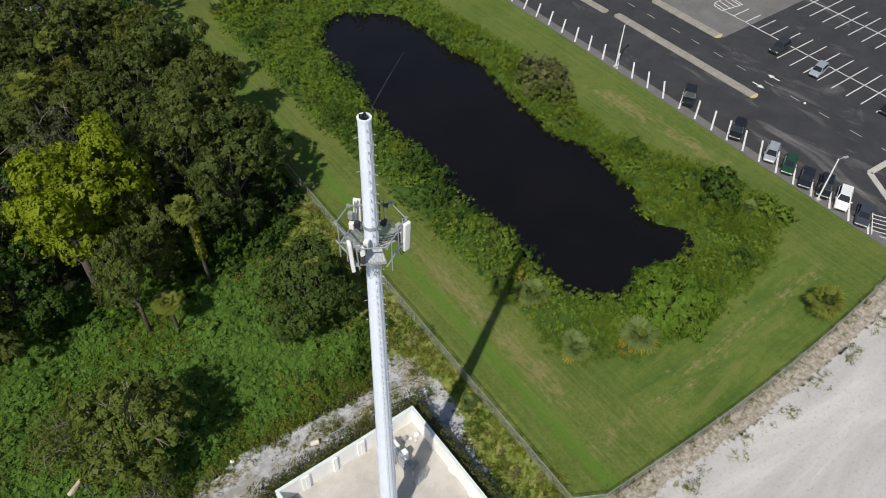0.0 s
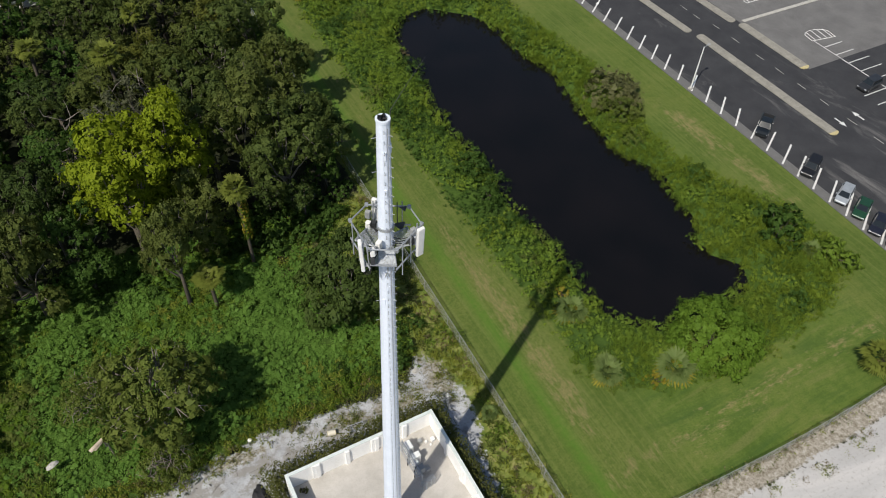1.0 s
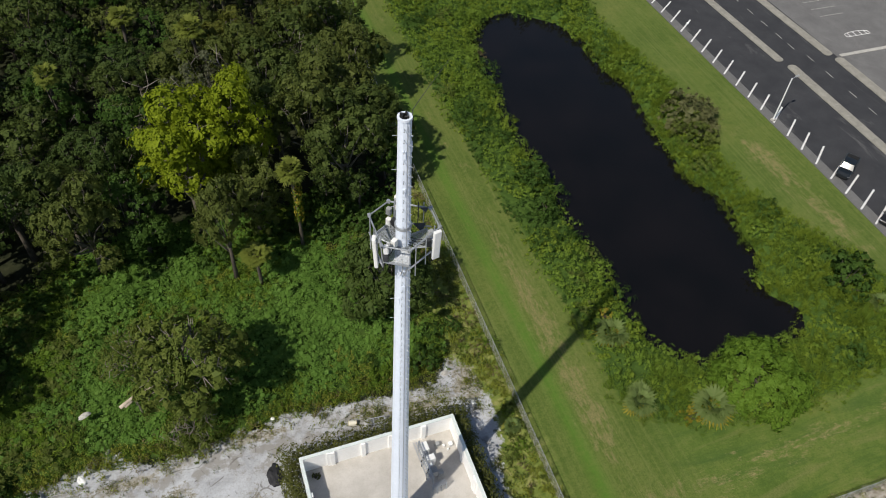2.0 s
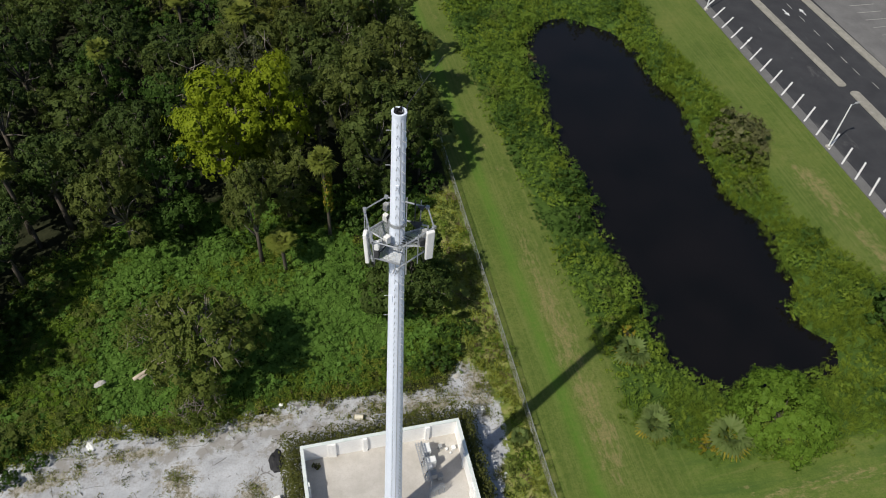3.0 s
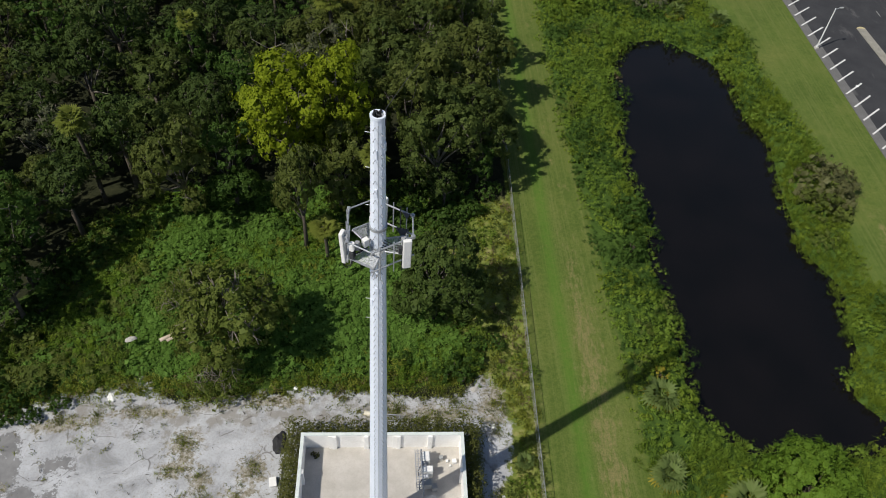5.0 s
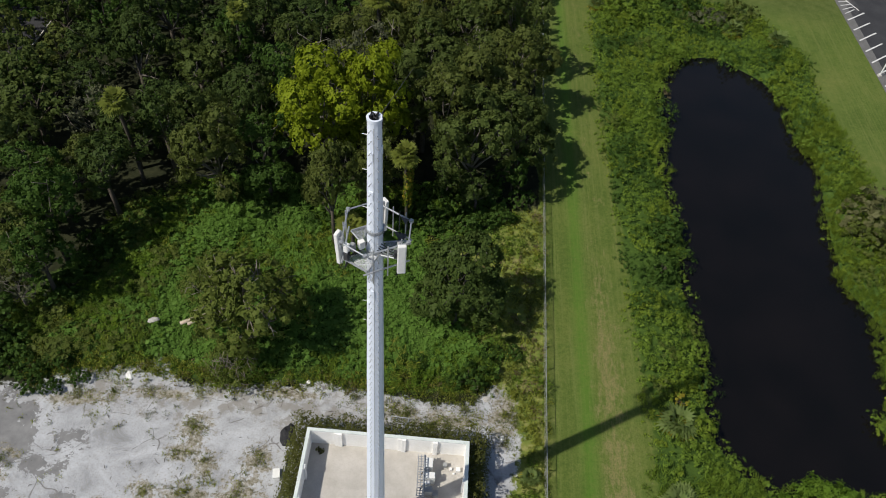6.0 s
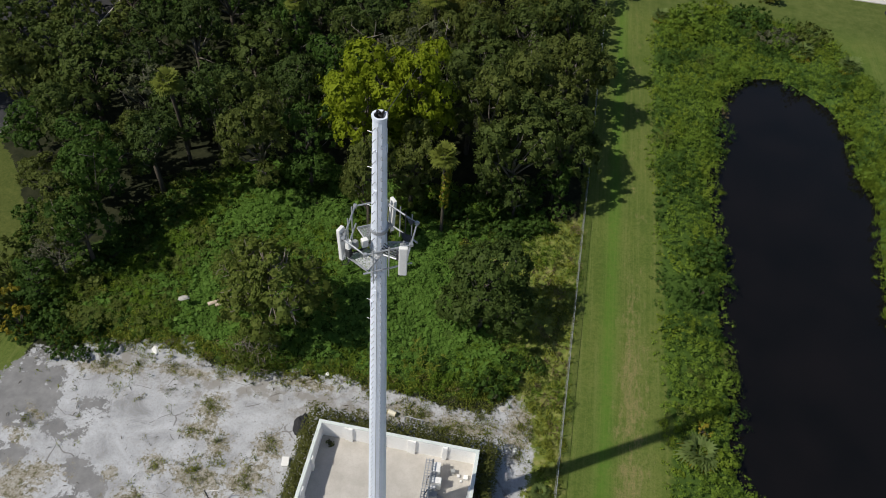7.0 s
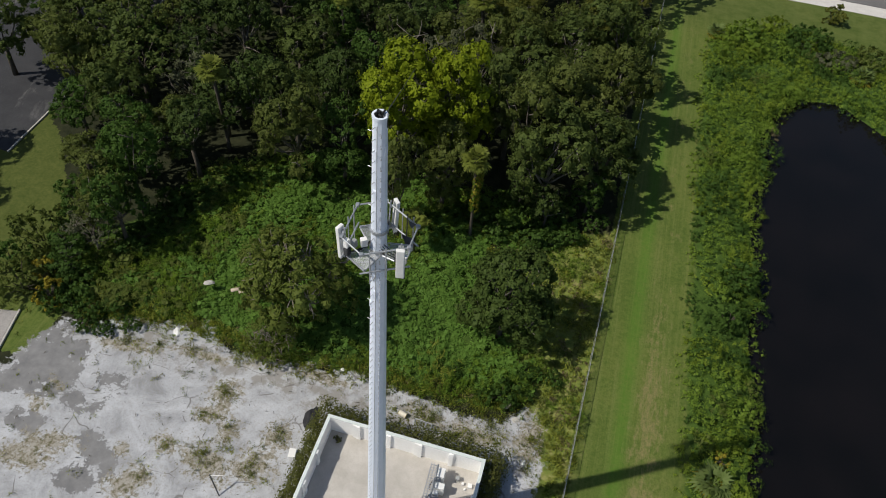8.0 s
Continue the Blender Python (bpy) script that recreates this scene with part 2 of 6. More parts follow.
    # white sand with grey silt and tyre marks
    sand = m.ramp(m.noise(0.28, 8, 0.7, warp=0.6), (0.3, (0.24, 0.245, 0.252)), (0.44, (0.365, 0.375, 0.393)), (0.6, (0.48, 0.494, 0.518)))
    sand = m.mix(m.ramp(m.noise(1.1, 6, 0.75, warp=1.5), (0.55, 0.0), (0.68, 0.5)), sand, (0.31, 0.3, 0.285))
    sand = m.mix(m.ramp(m.noise(5.0, 4, 0.75), (0.3, 0.5), (0.5, 0.0)), sand, (0.24, 0.22, 0.18))
    silt = m.math("ADD", m.attribute("silt"), m.math("MULTIPLY", m.math("SUBTRACT", m.noise(0.55, 6, 0.7), 0.5), 2.6))
    sand = m.mix(m.ramp(silt, (0.75, 0.0), (1.1, 0.75)), sand, (0.24, 0.225, 0.2))
    # hairline cracks of the slab under the sand
    warp = m.nodes.new("ShaderNodeVectorMath")
    warp.operation = "ADD"
    m.links.new(m.place((0.16, 0.26, 0.0)), warp.inputs[0])
    shift = m.nodes.new("ShaderNodeTexNoise")
    shift.inputs["Scale"].default_value = 0.16
    m.links.new(m.place(), shift.inputs["Vector"])
    m.links.new(shift.outputs["Color"], warp.inputs[1])
    crack = m.ramp(m.cells(1.0, warp.outputs[0], "DISTANCE_TO_EDGE"), (0.004, 0.7), (0.011, 0.0))
    sand = m.mix(m.math("MULTIPLY", crack, m.ramp(m.noise(0.35, 5, 0.7), (0.5, 0.0), (0.56, 1.0))), sand, (0.12, 0.11, 0.1))
    old = m.ramp(m.noise(0.6, 6, 0.65), (0.35, (0.17, 0.17, 0.172)), (0.65, (0.245, 0.245, 0.245)))
    rubble = m.ramp(m.noise(1.7, 7, 0.78), (0.36, (0.14, 0.12, 0.085)), (0.47, (0.27, 0.24, 0.19)), (0.62, (0.44, 0.41, 0.36)))
    weeds = m.ramp(m.noise(0.6, 6, 0.7), (0.35, (0.08, 0.12, 0.022)), (0.52, (0.165, 0.2, 0.044)), (0.66, (0.28, 0.265, 0.1)))
    lot = m.ramp(m.noise(0.14, 7, 0.66, m.place((0.3, 1, 1), 0.12), 0.8), (0.3, (0.36, 0.35, 0.34)), (0.5, (0.45, 0.44, 0.43)), (0.66, (0.56, 0.54, 0.52)))
    lot = m.mix(m.ramp(m.noise(2.4, 6, 0.75), (0.34, 0.6), (0.46, 0.0)), lot, (0.28, 0.26, 0.23))
    c = m.mix(zone("lawn", 0.03), shaded_soil, lawn)
    c = m.mix(zone("weeds", 0.12), c, weeds)
    c = m.mix(zone("bank", 0.1), c, m.ramp(m.noise(0.9, 6, 0.7), (0.35, (0.032, 0.062, 0.011)), (0.6, (0.064, 0.112, 0.019))))
    c = m.mix(zone("sand", 0.04), c, sand)
    jag = m.mix(0.45, m.noise(0.9, 4, 0.6), m.noise(3.5, 4, 0.75))
    slab = m.math("ADD", m.attribute("old"), m.math("MULTIPLY", m.math("SUBTRACT", jag, 0.5), 1.5))
    slab = m.math("SUBTRACT", slab, m.ramp(m.noise(0.55, 5, 0.65), (0.6, 0.0), (0.65, 0.8)))
    c = m.mix(m.ramp(slab, (0.49, 0.0), (0.51, 1.0)), c, old)
    ragged = m.math("ADD", m.attribute("scrub"), m.math("MULTIPLY", m.math("SUBTRACT", m.mix(0.5, m.noise(0.9, 6, 0.75), m.noise(2.8, 5, 0.75)), 0.5), 3.4))
    c = m.mix(m.ramp(ragged, (0.5, 0.0), (0.68, 0.95)), c, m.ramp(m.mix(0.35, m.noise(1.5, 6, 0.75), m.noise(4.5, 4, 0.75)), (0.41, (0.085, 0.085, 0.035)), (0.47, (0.19, 0.17, 0.115)), (0.53, (0.3, 0.28, 0.235)), (0.64, (0.4, 0.385, 0.35))))
    c = m.mix(zone("rubble", 0.08), c, rubble)
    c = m.mix(zone("lot", 0.03), c, lot)
    m.colour(c)
    m.bump(m.mix(0.5, m.noise(3.0, 5, 0.7), m.noise(14.0, 3, 0.7)), 0.6, 0.08)
    return m.mat


def asphalt_material(name, a, b, marks):
    m = Nodes(name, 0.9, 0.0, 0.25)
    c = m.ramp(m.noise(0.25, 5, 0.6), (0.35, a), (0.65, b))
    c = m.mix(m.ramp(m.noise(0.13, 7, 0.7, m.place((1, 0.35, 1)), 1.0), (0.57, 0.0), (0.75, marks)), c, (0.27, 0.26, 0.25))
    c = m.mix(m.ramp(m.noise(6.0, 3), (0.35, 0.3), (0.6, 0.0)), c, tuple(v * 0.6 for v in a))
    m.colour(c)
    m.bump(m.noise(20.0, 2), 0.3, 0.02)
    return m.mat


def gravel_material():
    m = Nodes("pale gravel", 0.95, 0.0, 0.15)
    c = m.ramp(m.noise(0.5, 6, 0.65), (0.35, (0.415, 0.392, 0.355)), (0.65, (0.525, 0.5, 0.462)))
    c = m.mix(m.ramp(m.noise(9.0, 4, 0.7), (0.36, 0.35), (0.5, 0.0)), c, (0.34, 0.3, 0.26))
    m.colour(c)
    m.bump(m.cells(18.0), 0.4, 0.02)
    return m.mat


def water_material():
    m = Nodes("pond water", 0.07, 0.0, 0.5)
    m.bsdf.inputs["IOR"].default_value = 1.33
    m.colour(m.ramp(m.noise(0.12, 4), (0.3, (0.004, 0.004, 0.004)), (0.7, (0.007, 0.006, 0.006))))
    m.bump(m.mix(0.5, m.noise(0.5, 3), m.noise(3.0, 3)), 0.05, 0.05)
    return m.mat


GROUND, GRAVEL, WATER = ground_material(), gravel_material(), water_material()
ASPHALT = asphalt_material("dark asphalt", (0.036, 0.037, 0.041), (0.051, 0.052, 0.056), 0.6)
ASPHALT_OLD = asphalt_material("weathered asphalt", (0.135, 0.132, 0.13), (0.175, 0.172, 0.168), 0.4)

# ---- mesh helpers ----
def link(name, bm, material, parent=None, smooth=False):
    me = bpy.data.meshes.new(name)
    bm.to_mesh(me)
    bm.free()
    for m in (material if isinstance(material, (list, tuple)) else [material]):
        me.materials.append(m)
    if smooth:
        me.polygons.foreach_set("use_smooth", [True] * len(me.polygons))
    ob = new(name, me)
    ob.parent = parent
    return ob


def part(name, bm, material, parent, label="", smooth=False):
    ob = link(name, bm, material, parent, smooth)
    return tagged(ob, label) if label else ob


def base(name, x, y, z=0.0, turn=0.0):
    ob = new(name)
    ob.matrix_world = pose(x, y, z, 0, 0, turn)
    ob.empty_display_size = 0.2
    return ob


def box(bm, x0, x1, y0, y1, z0, z1, bevel=0.0, m=None):
    r = bmesh.ops.create_cube(bm, size=1.0, matrix=Matrix.Translation(((x0 + x1) / 2, (y0 + y1) / 2, (z0 + z1) / 2)) @ Matrix.Diagonal((x1 - x0, y1 - y0, z1 - z0, 1)))
    vs = r["verts"]
    if bevel:
        es = list({e for v in vs for e in v.link_edges})
        b = bmesh.ops.bevel(bm, geom=es, offset=bevel, segments=2, affect="EDGES", profile=0.6)
        vs = list({v for f in b["faces"] for v in f.verts} | {v for v in vs if v.is_valid})
    if m is not None:
        bmesh.ops.transform(bm, matrix=m, verts=vs)
    return bm


def tube(bm, a, b, r0, r1=None, sides=8, caps=True):
    """A round bar from a to b."""
    a, b = Vector(a), Vector(b)
    r1 = r0 if r1 is None else r1
    m = Matrix.Translation((a + b) / 2) @ (b - a).to_track_quat("Z", "Y").to_matrix().to_4x4()
    bmesh.ops.create_cone(bm, cap_ends=caps, segments=sides, radius1=r0, radius2=r1, depth=(b - a).length, matrix=m)
    return bm


def bent(bm, points, radii, sides=6):
    """A tapered limb through several points."""
    rings = []
    for i, p in enumerate(points):
        p = Vector(p)
        d = (Vector(points[min(i + 1, len(points) - 1)]) - Vector(points[max(i - 1, 0)])).normalized()
        q = d.to_track_quat("Z", "Y")
        rings.append([bm.verts.new(p + q @ Vector((math.cos(k * 2 * math.pi / sides), math.sin(k * 2 * math.pi / sides), 0)) * radii[i]) for k in range(sides)])
    for u, v in zip(rings, rings[1:]):
        for k in range(sides):
            bm.faces.new((u[k], u[(k + 1) % sides], v[(k + 1) % sides], v[k]))
    bm.faces.new(rings[-1])
    bm.faces.new(rings[0][::-1])
    return bm


def np_mesh(name, verts, faces, materials, index=None):
    me = bpy.data.meshes.new(name)
    me.from_pydata(np.asarray(verts).tolist(), [], np.asarray(faces).tolist())
    for m in materials:
        me.materials.append(m)
    if index is not None:
        me.polygons.foreach_set("material_index", np.asarray(index, dtype=np.int32))
    me.polygons.foreach_set("use_smooth", np.ones(len(me.polygons), dtype=bool))
    me.update()
    return me


def side(px, py, poly):
    """Distance to the outline of a polygon, positive inside it."""
    poly = np.asarray(poly, float)
    d = np.full(px.shape, 1e9)
    inside = np.zeros(px.shape, bool)
    for (x0, y0), (x1, y1) in zip(poly, np.roll(poly, -1, 0)):
        ex, ey = x1 - x0, y1 - y0
        t = np.clip(((px - x0) * ex + (py - y0) * ey) / (ex * ex + ey * ey), 0, 1)
        d = np.minimum(d, np.hypot(px - x0 - t * ex, py - y0 - t * ey))
        cross = ((y0 > py) != (y1 > py)) & (px < ex * (py - y0) / (ey if ey else 1e-9) + x0)
        inside ^= cross
    return np.where(inside, d, -d)


def wavy(px, py, size, seed=0.0):
    """Smooth uneven values between about -1 and 1."""
    a = np.sin(px / size + 1.3 * np.sin(py / size * 0.7 + seed)) + np.sin(py / size * 1.1 + 1.7 * np.sin(px / size * 0.6 + seed * 2.1))
    b = np.sin(px / size * 2.3 + py / size * 1.9 + seed) * 0.5
    return (a + b) / 2.5


# ---- ground: one sheet, sunk at the pond ----
POND = [(53.0, 106), (57, 111), (63, 112), (69.3, 106), (72, 100), (71.6, 92), (73, 84.5), (71.2, 75), (70.5, 68), (70, 62), (73, 55.5), (71.2, 50), (70.6, 45), (67.5, 42),
        (71, 37.5), (68.5, 33), (62, 32.5), (55, 32.5), (52, 34.5), (49, 39), (49.3, 47), (49.4, 54), (49, 61), (50.2, 68), (49.3, 77), (49, 84), (51.6, 91), (50.6, 99)]
RING = [(41.0, 122), (50, 130), (62, 131), (74, 124), (79, 112), (78, 100), (80, 86), (79, 75), (77.5, 66), (76.5, 58), (80.5, 48), (85, 38), (82.5, 30), (77.5, 26.5), (68, 24.5),
        (60, 24), (54, 24.3), (48, 25.8), (42.5, 28.5), (41.2, 33), (42, 40), (41.2, 50), (41.3, 60), (41, 72), (40.6, 86), (40.5, 104)]
SAND = [(-90, 5), (-36, 26), (-27.5, 31), (-26.5, 35), (-25.6, 37.4), (-23, 37), (-21.4, 38.4), (-19, 39.6), (-15.4, 40.2), (-12.4, 41.4), (-10.2, 41.6), (-8.6, 40.2), (-6.5, 39.3), (-4, 39.5), (-0.9, 39.6), (3.1, 40.3), (8, 40.8), (15, 39.9), (19.7, 39.3), (23.4, 39.9), (25.0, 42.2), (25.9, 42.4),
        (27.4, 39.5), (28.1, 36), (28.1, 33), (27.2, 30.4), (26.2, 27.5), (25.4, 22), (25, -60), (-90, -60)]
FENCE_X = 31.2


def south_fence(x):
    return 15.6 - 1.3 * np.sin(np.pi * np.clip((np.asarray(x, float) - 31.7) / 58.0, 0, 1))


def blend(d, width):
    return np.clip(0.5 + d / (2 * width), 0, 1)


def ellipses(px, py, items):
    v = np.full(px.shape, -1.0)
    for x, y, a, b, turn in items:
        c, s = math.cos(radians(turn)), math.sin(radians(turn))
        u, w = (px - x) * c + (py - y) * s, -(px - x) * s + (py - y) * c
        v = np.maximum(v, 1 - np.hypot(u / a, w / b))
    return v


def ground_height(px, py):
    d = side(px, py, POND)
    bank = np.where(d > 0, -0.85 - np.minimum(d * 0.45, 1.6), -0.85 * np.clip(1 + d / 3.5, 0, 1))
    return bank + 0.06 * wavy(px, py, 5.0) * (d < -4) * (px < 86) - 0.05 * (px > 88)


# broken pieces of an old asphalt surface in the sand
SLABS = [[(-24.2, 25.1), (-23.4, 26.9), (-19.9, 26.6), (-20.4, 23.9)], [(-16.6, 25.8), (-15.1, 26.9), (-11.3, 24.9), (-10.1, 22.4), (-12.2, 23.2), (-14.9, 24.1)],
         [(-17.6, 28.8), (-15.5, 30.1), (-15.9, 27.6)], [(-20.4, 28.5), (-19.7, 30.5), (-17.1, 29.2), (-17.6, 27.6)]]


def build_ground():
    fine_x, fine_y = np.arange(-45, 95.1, 0.6), np.arange(-2, 128.1, 0.6)
    far = np.array([-3000, -900, -300, -160, -110, -80, -60])
    xs = np.concatenate([far, [-52, -48], fine_x, [100, 110, 125, 150, 200, 320, 900, 3000]])
    ys = np.concatenate([[-3000, -900, -300, -120, -60, -30, -15, -8], fine_y, [130, 133, 136, 139, 142, 146, 150, 160, 175, 200, 260, 400, 900, 3000]])
    gx, gy = np.meshgrid(xs, ys)
    gz = ground_height(gx, gy)
    n, k = len(xs), len(ys)
    i = (np.arange(k - 1)[:, None] * n + np.arange(n - 1)[None, :]).ravel()
    me = np_mesh("ground", np.stack([gx.ravel(), gy.ravel(), gz.ravel()], 1), np.stack([i, i + 1, i + n + 1, i + n], 1), [GROUND])
    px, py = gx.ravel(), gy.ravel()
    f2 = south_fence(px)
    ring = side(px, py, RING)
    lawn = np.minimum(np.minimum(px - FENCE_X, py - f2), 900)
    lawn_west = np.minimum(np.minimum(-26 - px, 70 - py), side(px, py, [(-26.5, 32), (-25.5, 38.5), (-33, 50), (-42, 62), (-50, 70), (-75, 72), (-75, 30)]))
    lawn = np.maximum(np.minimum(lawn, -ring + 1.6), lawn_west)
    vines = side(px, py, [(-29.5, 38.5), (-32, 48), (-24, 55), (-22, 64), (-12, 69), (-4, 70), (8, 68), (16, 68), (17, 58), (21, 50), (25, 47), (25.5, 43.5), (22, 41), (8, 40.6), (-2, 39.8), (-14, 40.4), (-19, 38.6)])
    bank = np.maximum(ring - 0.8, vines)
    weeds = np.maximum(np.maximum(ring - 2.5, vines - 1.0), side(px, py, [(25.5, 15), (31.6, 17), (31.6, 70), (24, 69), (18, 66), (20, 52), (25, 46), (26, 40), (20, 37.5), (27.6, 40), (27.4, 33), (25.6, 24)]))
    scrub = ellipses(px, py, [(-4.9, 34.5, 1.9, 1.5, 20), (-5.6, 31.6, 1.4, 1.1, 0), (-2.6, 30.5, 1.6, 1.0, 60), (2.3, 31.5, 1.7, 1.8, 0), (-7.8, 27.4, 1.6, 1.0, -30), (-3.0, 26.8, 3.6, 1.7, -15), (-4.4, 32.8, 1.0, 2.4, 25), (1.3, 28.0, 2.4, 1.9, 0), (-20.0, 22.4, 3.4, 1.5, 10), (-11.5, 25.8, 0.9, 0.8, 0), (-9.5, 22.5, 1.8, 1.8, 0), (-22.0, 27.5, 1.6, 0.7, -20),
                              (1.0, 27.6, 2.2, 1.7, 20), (-21.5, 30.2, 1.6, 0.5, -30), (-18.6, 24.2, 3.2, 1.4, 10), (-8.6, 23.6, 2.0, 1.3, 0),
                              (15.6, 38.3, 2.2, 1.0, -10), (20.5, 37.6, 3.0, 1.2, 0), (-17, 36.6, 4, 0.9, 8), (-9, 37.9, 4.5, 0.7, 3), (4, 39.2, 4, 0.7, 0), (26.5, 38.5, 1.6, 3.5, 0)])
    lanes = np.minimum(np.minimum(px + 20, 27 - px), np.minimum(py - 34, 41 - py))
    old = np.maximum(2.5 * ellipses(px, py, [(70.5, 5.0, 3.5, 1.2, 35), (-13.9, 21.8, 2.1, 1.4, 10)]),
                     np.max([1.6 * side(px, py, q) for q in SLABS], 0))
    old = np.maximum(old, np.maximum(side(px, py, [(-34, 24), (-27.4, 29.5), (-27.0, 34.2), (-24.8, 37.2), (-21.2, 35.4), (-19.6, 31.9), (-20.4, 28.8), (-24.5, 28.2)]), side(px, py, [(-19.4, 32.6), (-15.3, 33.8), (-13.9, 30.6), (-17.7, 30.9)]) - 0.5))
    rubble = np.minimum(f2 - py, py - (f2 - 2.5))
    rubble = np.where(px > 30, rubble, -5)
    lot = np.where(px > 28, f2 - 2.3 - py, -5)
    dry = 0.85 * np.exp(-((px - 38.4 - 0.01 * (py - 50)) / 1.9) ** 2) * np.clip((py - 20) / 8, 0, 1) * np.clip((75 - py) / 25, 0.35, 1) + 0.55 * np.exp(-((py - 20.5 - 0.05 * (px - 55)) / 1.6) ** 2) * (px > 36) * (px < 80)
    dry = dry + 0.85 * np.exp(-((px - 83.5) / 2.6) ** 2 - ((py - 62) / 9) ** 2) + 0.7 * np.exp(-((px - 85.0) / 2.0) ** 2 - ((py - 48) / 7) ** 2) + 0.5 * np.exp(-((px - 82) / 3) ** 2 - ((py - 38) / 8) ** 2)
    for name, value in (("lawn", blend(lawn, 1.0)), ("weeds", blend(weeds, 2.5)), ("bank", blend(bank, 1.5)), ("sand", blend(side(px, py, SAND), 3.0)), ("old", blend(old, 2.2)),
                        ("rubble", blend(rubble, 1.8)), ("lot", blend(lot, 2.0)), ("dry", dry), ("scrub", np.clip(0.5 + 0.5 * scrub, 0, 1)), ("silt", blend(lanes, 4.0)), ("fresh", np.exp(-((px - 35.6 - 0.006 * (py - 50)) / 0.85) ** 2))):
        me.attributes.new(name, "FLOAT", "POINT").data.foreach_set("value", value.astype(np.float32))
    me.polygons.foreach_set("use_smooth", [True] * len(me.polygons))
    tagged(new("ground", me), "ground of mown lawn, white sand and forest floor coloured shade-dark", "ground", kind="structure")


build_ground()
bm = bmesh.new()
wx = np.array(POND)
mid = wx.mean(0)
bm.faces.new([bm.verts.new((*(mid + (p - mid) * 1.05 + (p - mid) / np.linalg.norm(p - mid) * 1.0), -0.8)) for p in wx])
tagged(link("water", bm, WATER), "still black water of a retention pond", "pond", kind="structure")

# ---- asphalt lot with its islands and lines ----
bm = bmesh.new()
box(bm, 90.3, 330, -90, 300, -0.3, 0.03)
tagged(link("road", bm, ASPHALT), "dark asphalt drive and car park", "road", kind="structure")
bm = bmesh.new()
box(bm, 113.2, 330, 65.1, 300, -0.2, 0.04)
tagged(link("pavement", bm, ASPHALT_OLD), "weathered grey asphalt of the older car park", "road", kind="structure")
bm = bmesh.new()
edge = [(88.5, -90), (89.2, 21), (89.45, 40), (89.65, 58), (89.65, 300)]
rim = [bm.verts.new((x, y, 0.05)) for x, y in edge] + [bm.verts.new((x + 1.75, y, 0.038)) for x, y in edge[::-1]]
pushed = bmesh.ops.extrude_face_region(bm, geom=[bm.faces.new(rim)])
bmesh.ops.translate(bm, verts=[g for g in pushed["geom"] if isinstance(g, bmesh.types.BMVert)], vec=(0, 0, -0.3))
bmesh.ops.recalc_face_normals(bm, faces=bm.faces[:])
tagged(link("gutter", bm, plain("gutter concrete", (0.16, 0.158, 0.155), (0.115, 0.113, 0.11), 0.9, scale=0.7, bump=0.3)), "grey concrete gutter along the edge of the car park", "gutter", kind="structure")


def island(x0, x1, y0, y1, nose0, nose1, turn=0.0):
    """A raised concrete island with rounded noses; nose painted yellow where told."""
    root = base("traffic_island", (x0 + x1) / 2, (y0 + y1) / 2, 0, turn)
    w, l = (x1 - x0) / 2, (y1 - y0) / 2
    bm = bmesh.new()
    outline = [(w * math.cos(a), l - w * 0.7 + w * 0.7 * math.sin(a)) for a in np.linspace(0, math.pi, 9)] + [(w * math.cos(a), -l + w * 0.7 + w * 0.7 * math.sin(a)) for a in np.linspace(math.pi, 2 * math.pi, 9)]
    f = bm.faces.new([bm.verts.new((x, y, 0.0)) for x, y in outline])
    top = bmesh.ops.extrude_face_region(bm, geom=[f])
    vs = [g for g in top["geom"] if isinstance(g, bmesh.types.BMVert)]
    bmesh.ops.translate(bm, verts=vs, vec=(0, 0, 0.17))
    bmesh.ops.bevel(bm, geom=[e for e in bm.edges if all(v.co.z > 0.1 for v in e.verts)], offset=0.04, segments=2, affect="EDGES")
    bmesh.ops.recalc_face_normals(bm, faces=bm.faces[:])
    part("kerb_body", bm, KERB, root)
    for on, s in ((nose0, -1), (nose1, 1)):
        if on:
            bm = bmesh.new()
            pts = [(w * 1.01 * math.cos(a), s * (l - w * 0.7) + s * w * 0.72 * math.sin(a)) for a in np.linspace(0, math.pi, 9)]
            f = bm.faces.new([bm.verts.new((x, y, 0.176)) for x, y in pts])
            e = bmesh.ops.extrude_face_region(bm, geom=[f])
            bmesh.ops.translate(bm, verts=[g for g in e["geom"] if isinstance(g, bmesh.types.BMVert)], vec=(0, 0, -0.17))
            bmesh.ops.recalc_face_normals(bm, faces=bm.faces[:])
            part("painted_nose", bm, YELLOW_PAINT, root, "yellow painted kerb nose")
    bm = bmesh.new()
    y = -l + 2.0
    while y < l - 1:
        box(bm, -w, w, y - 0.02, y + 0.02, 0.165, 0.173)
        y += 3.0
    tagged(part("joint", bm, LINE_WORN, root), kind="stuff")
    return tagged(root, "raised concrete traffic island on the asphalt drive", "traffic island", "islands of the drive")


island(102.1, 103.9, 50.0, 81.9, True, False)
island(100.9, 102.5, 83.3, 117.3, False, True, 1.6)
island(112.0, 113.9, 65.4, 81.6, True, False)
island(111.0, 112.7, 82.6, 117.0, False, True, 1.2)


def stripe(x0, x1, y0, y1, mat=LINE_WHITE, z=0.034):
    bm = bmesh.new()
    box(bm, x0, x1, y0, y1, z - 0.02, z + 0.004)
    return bm


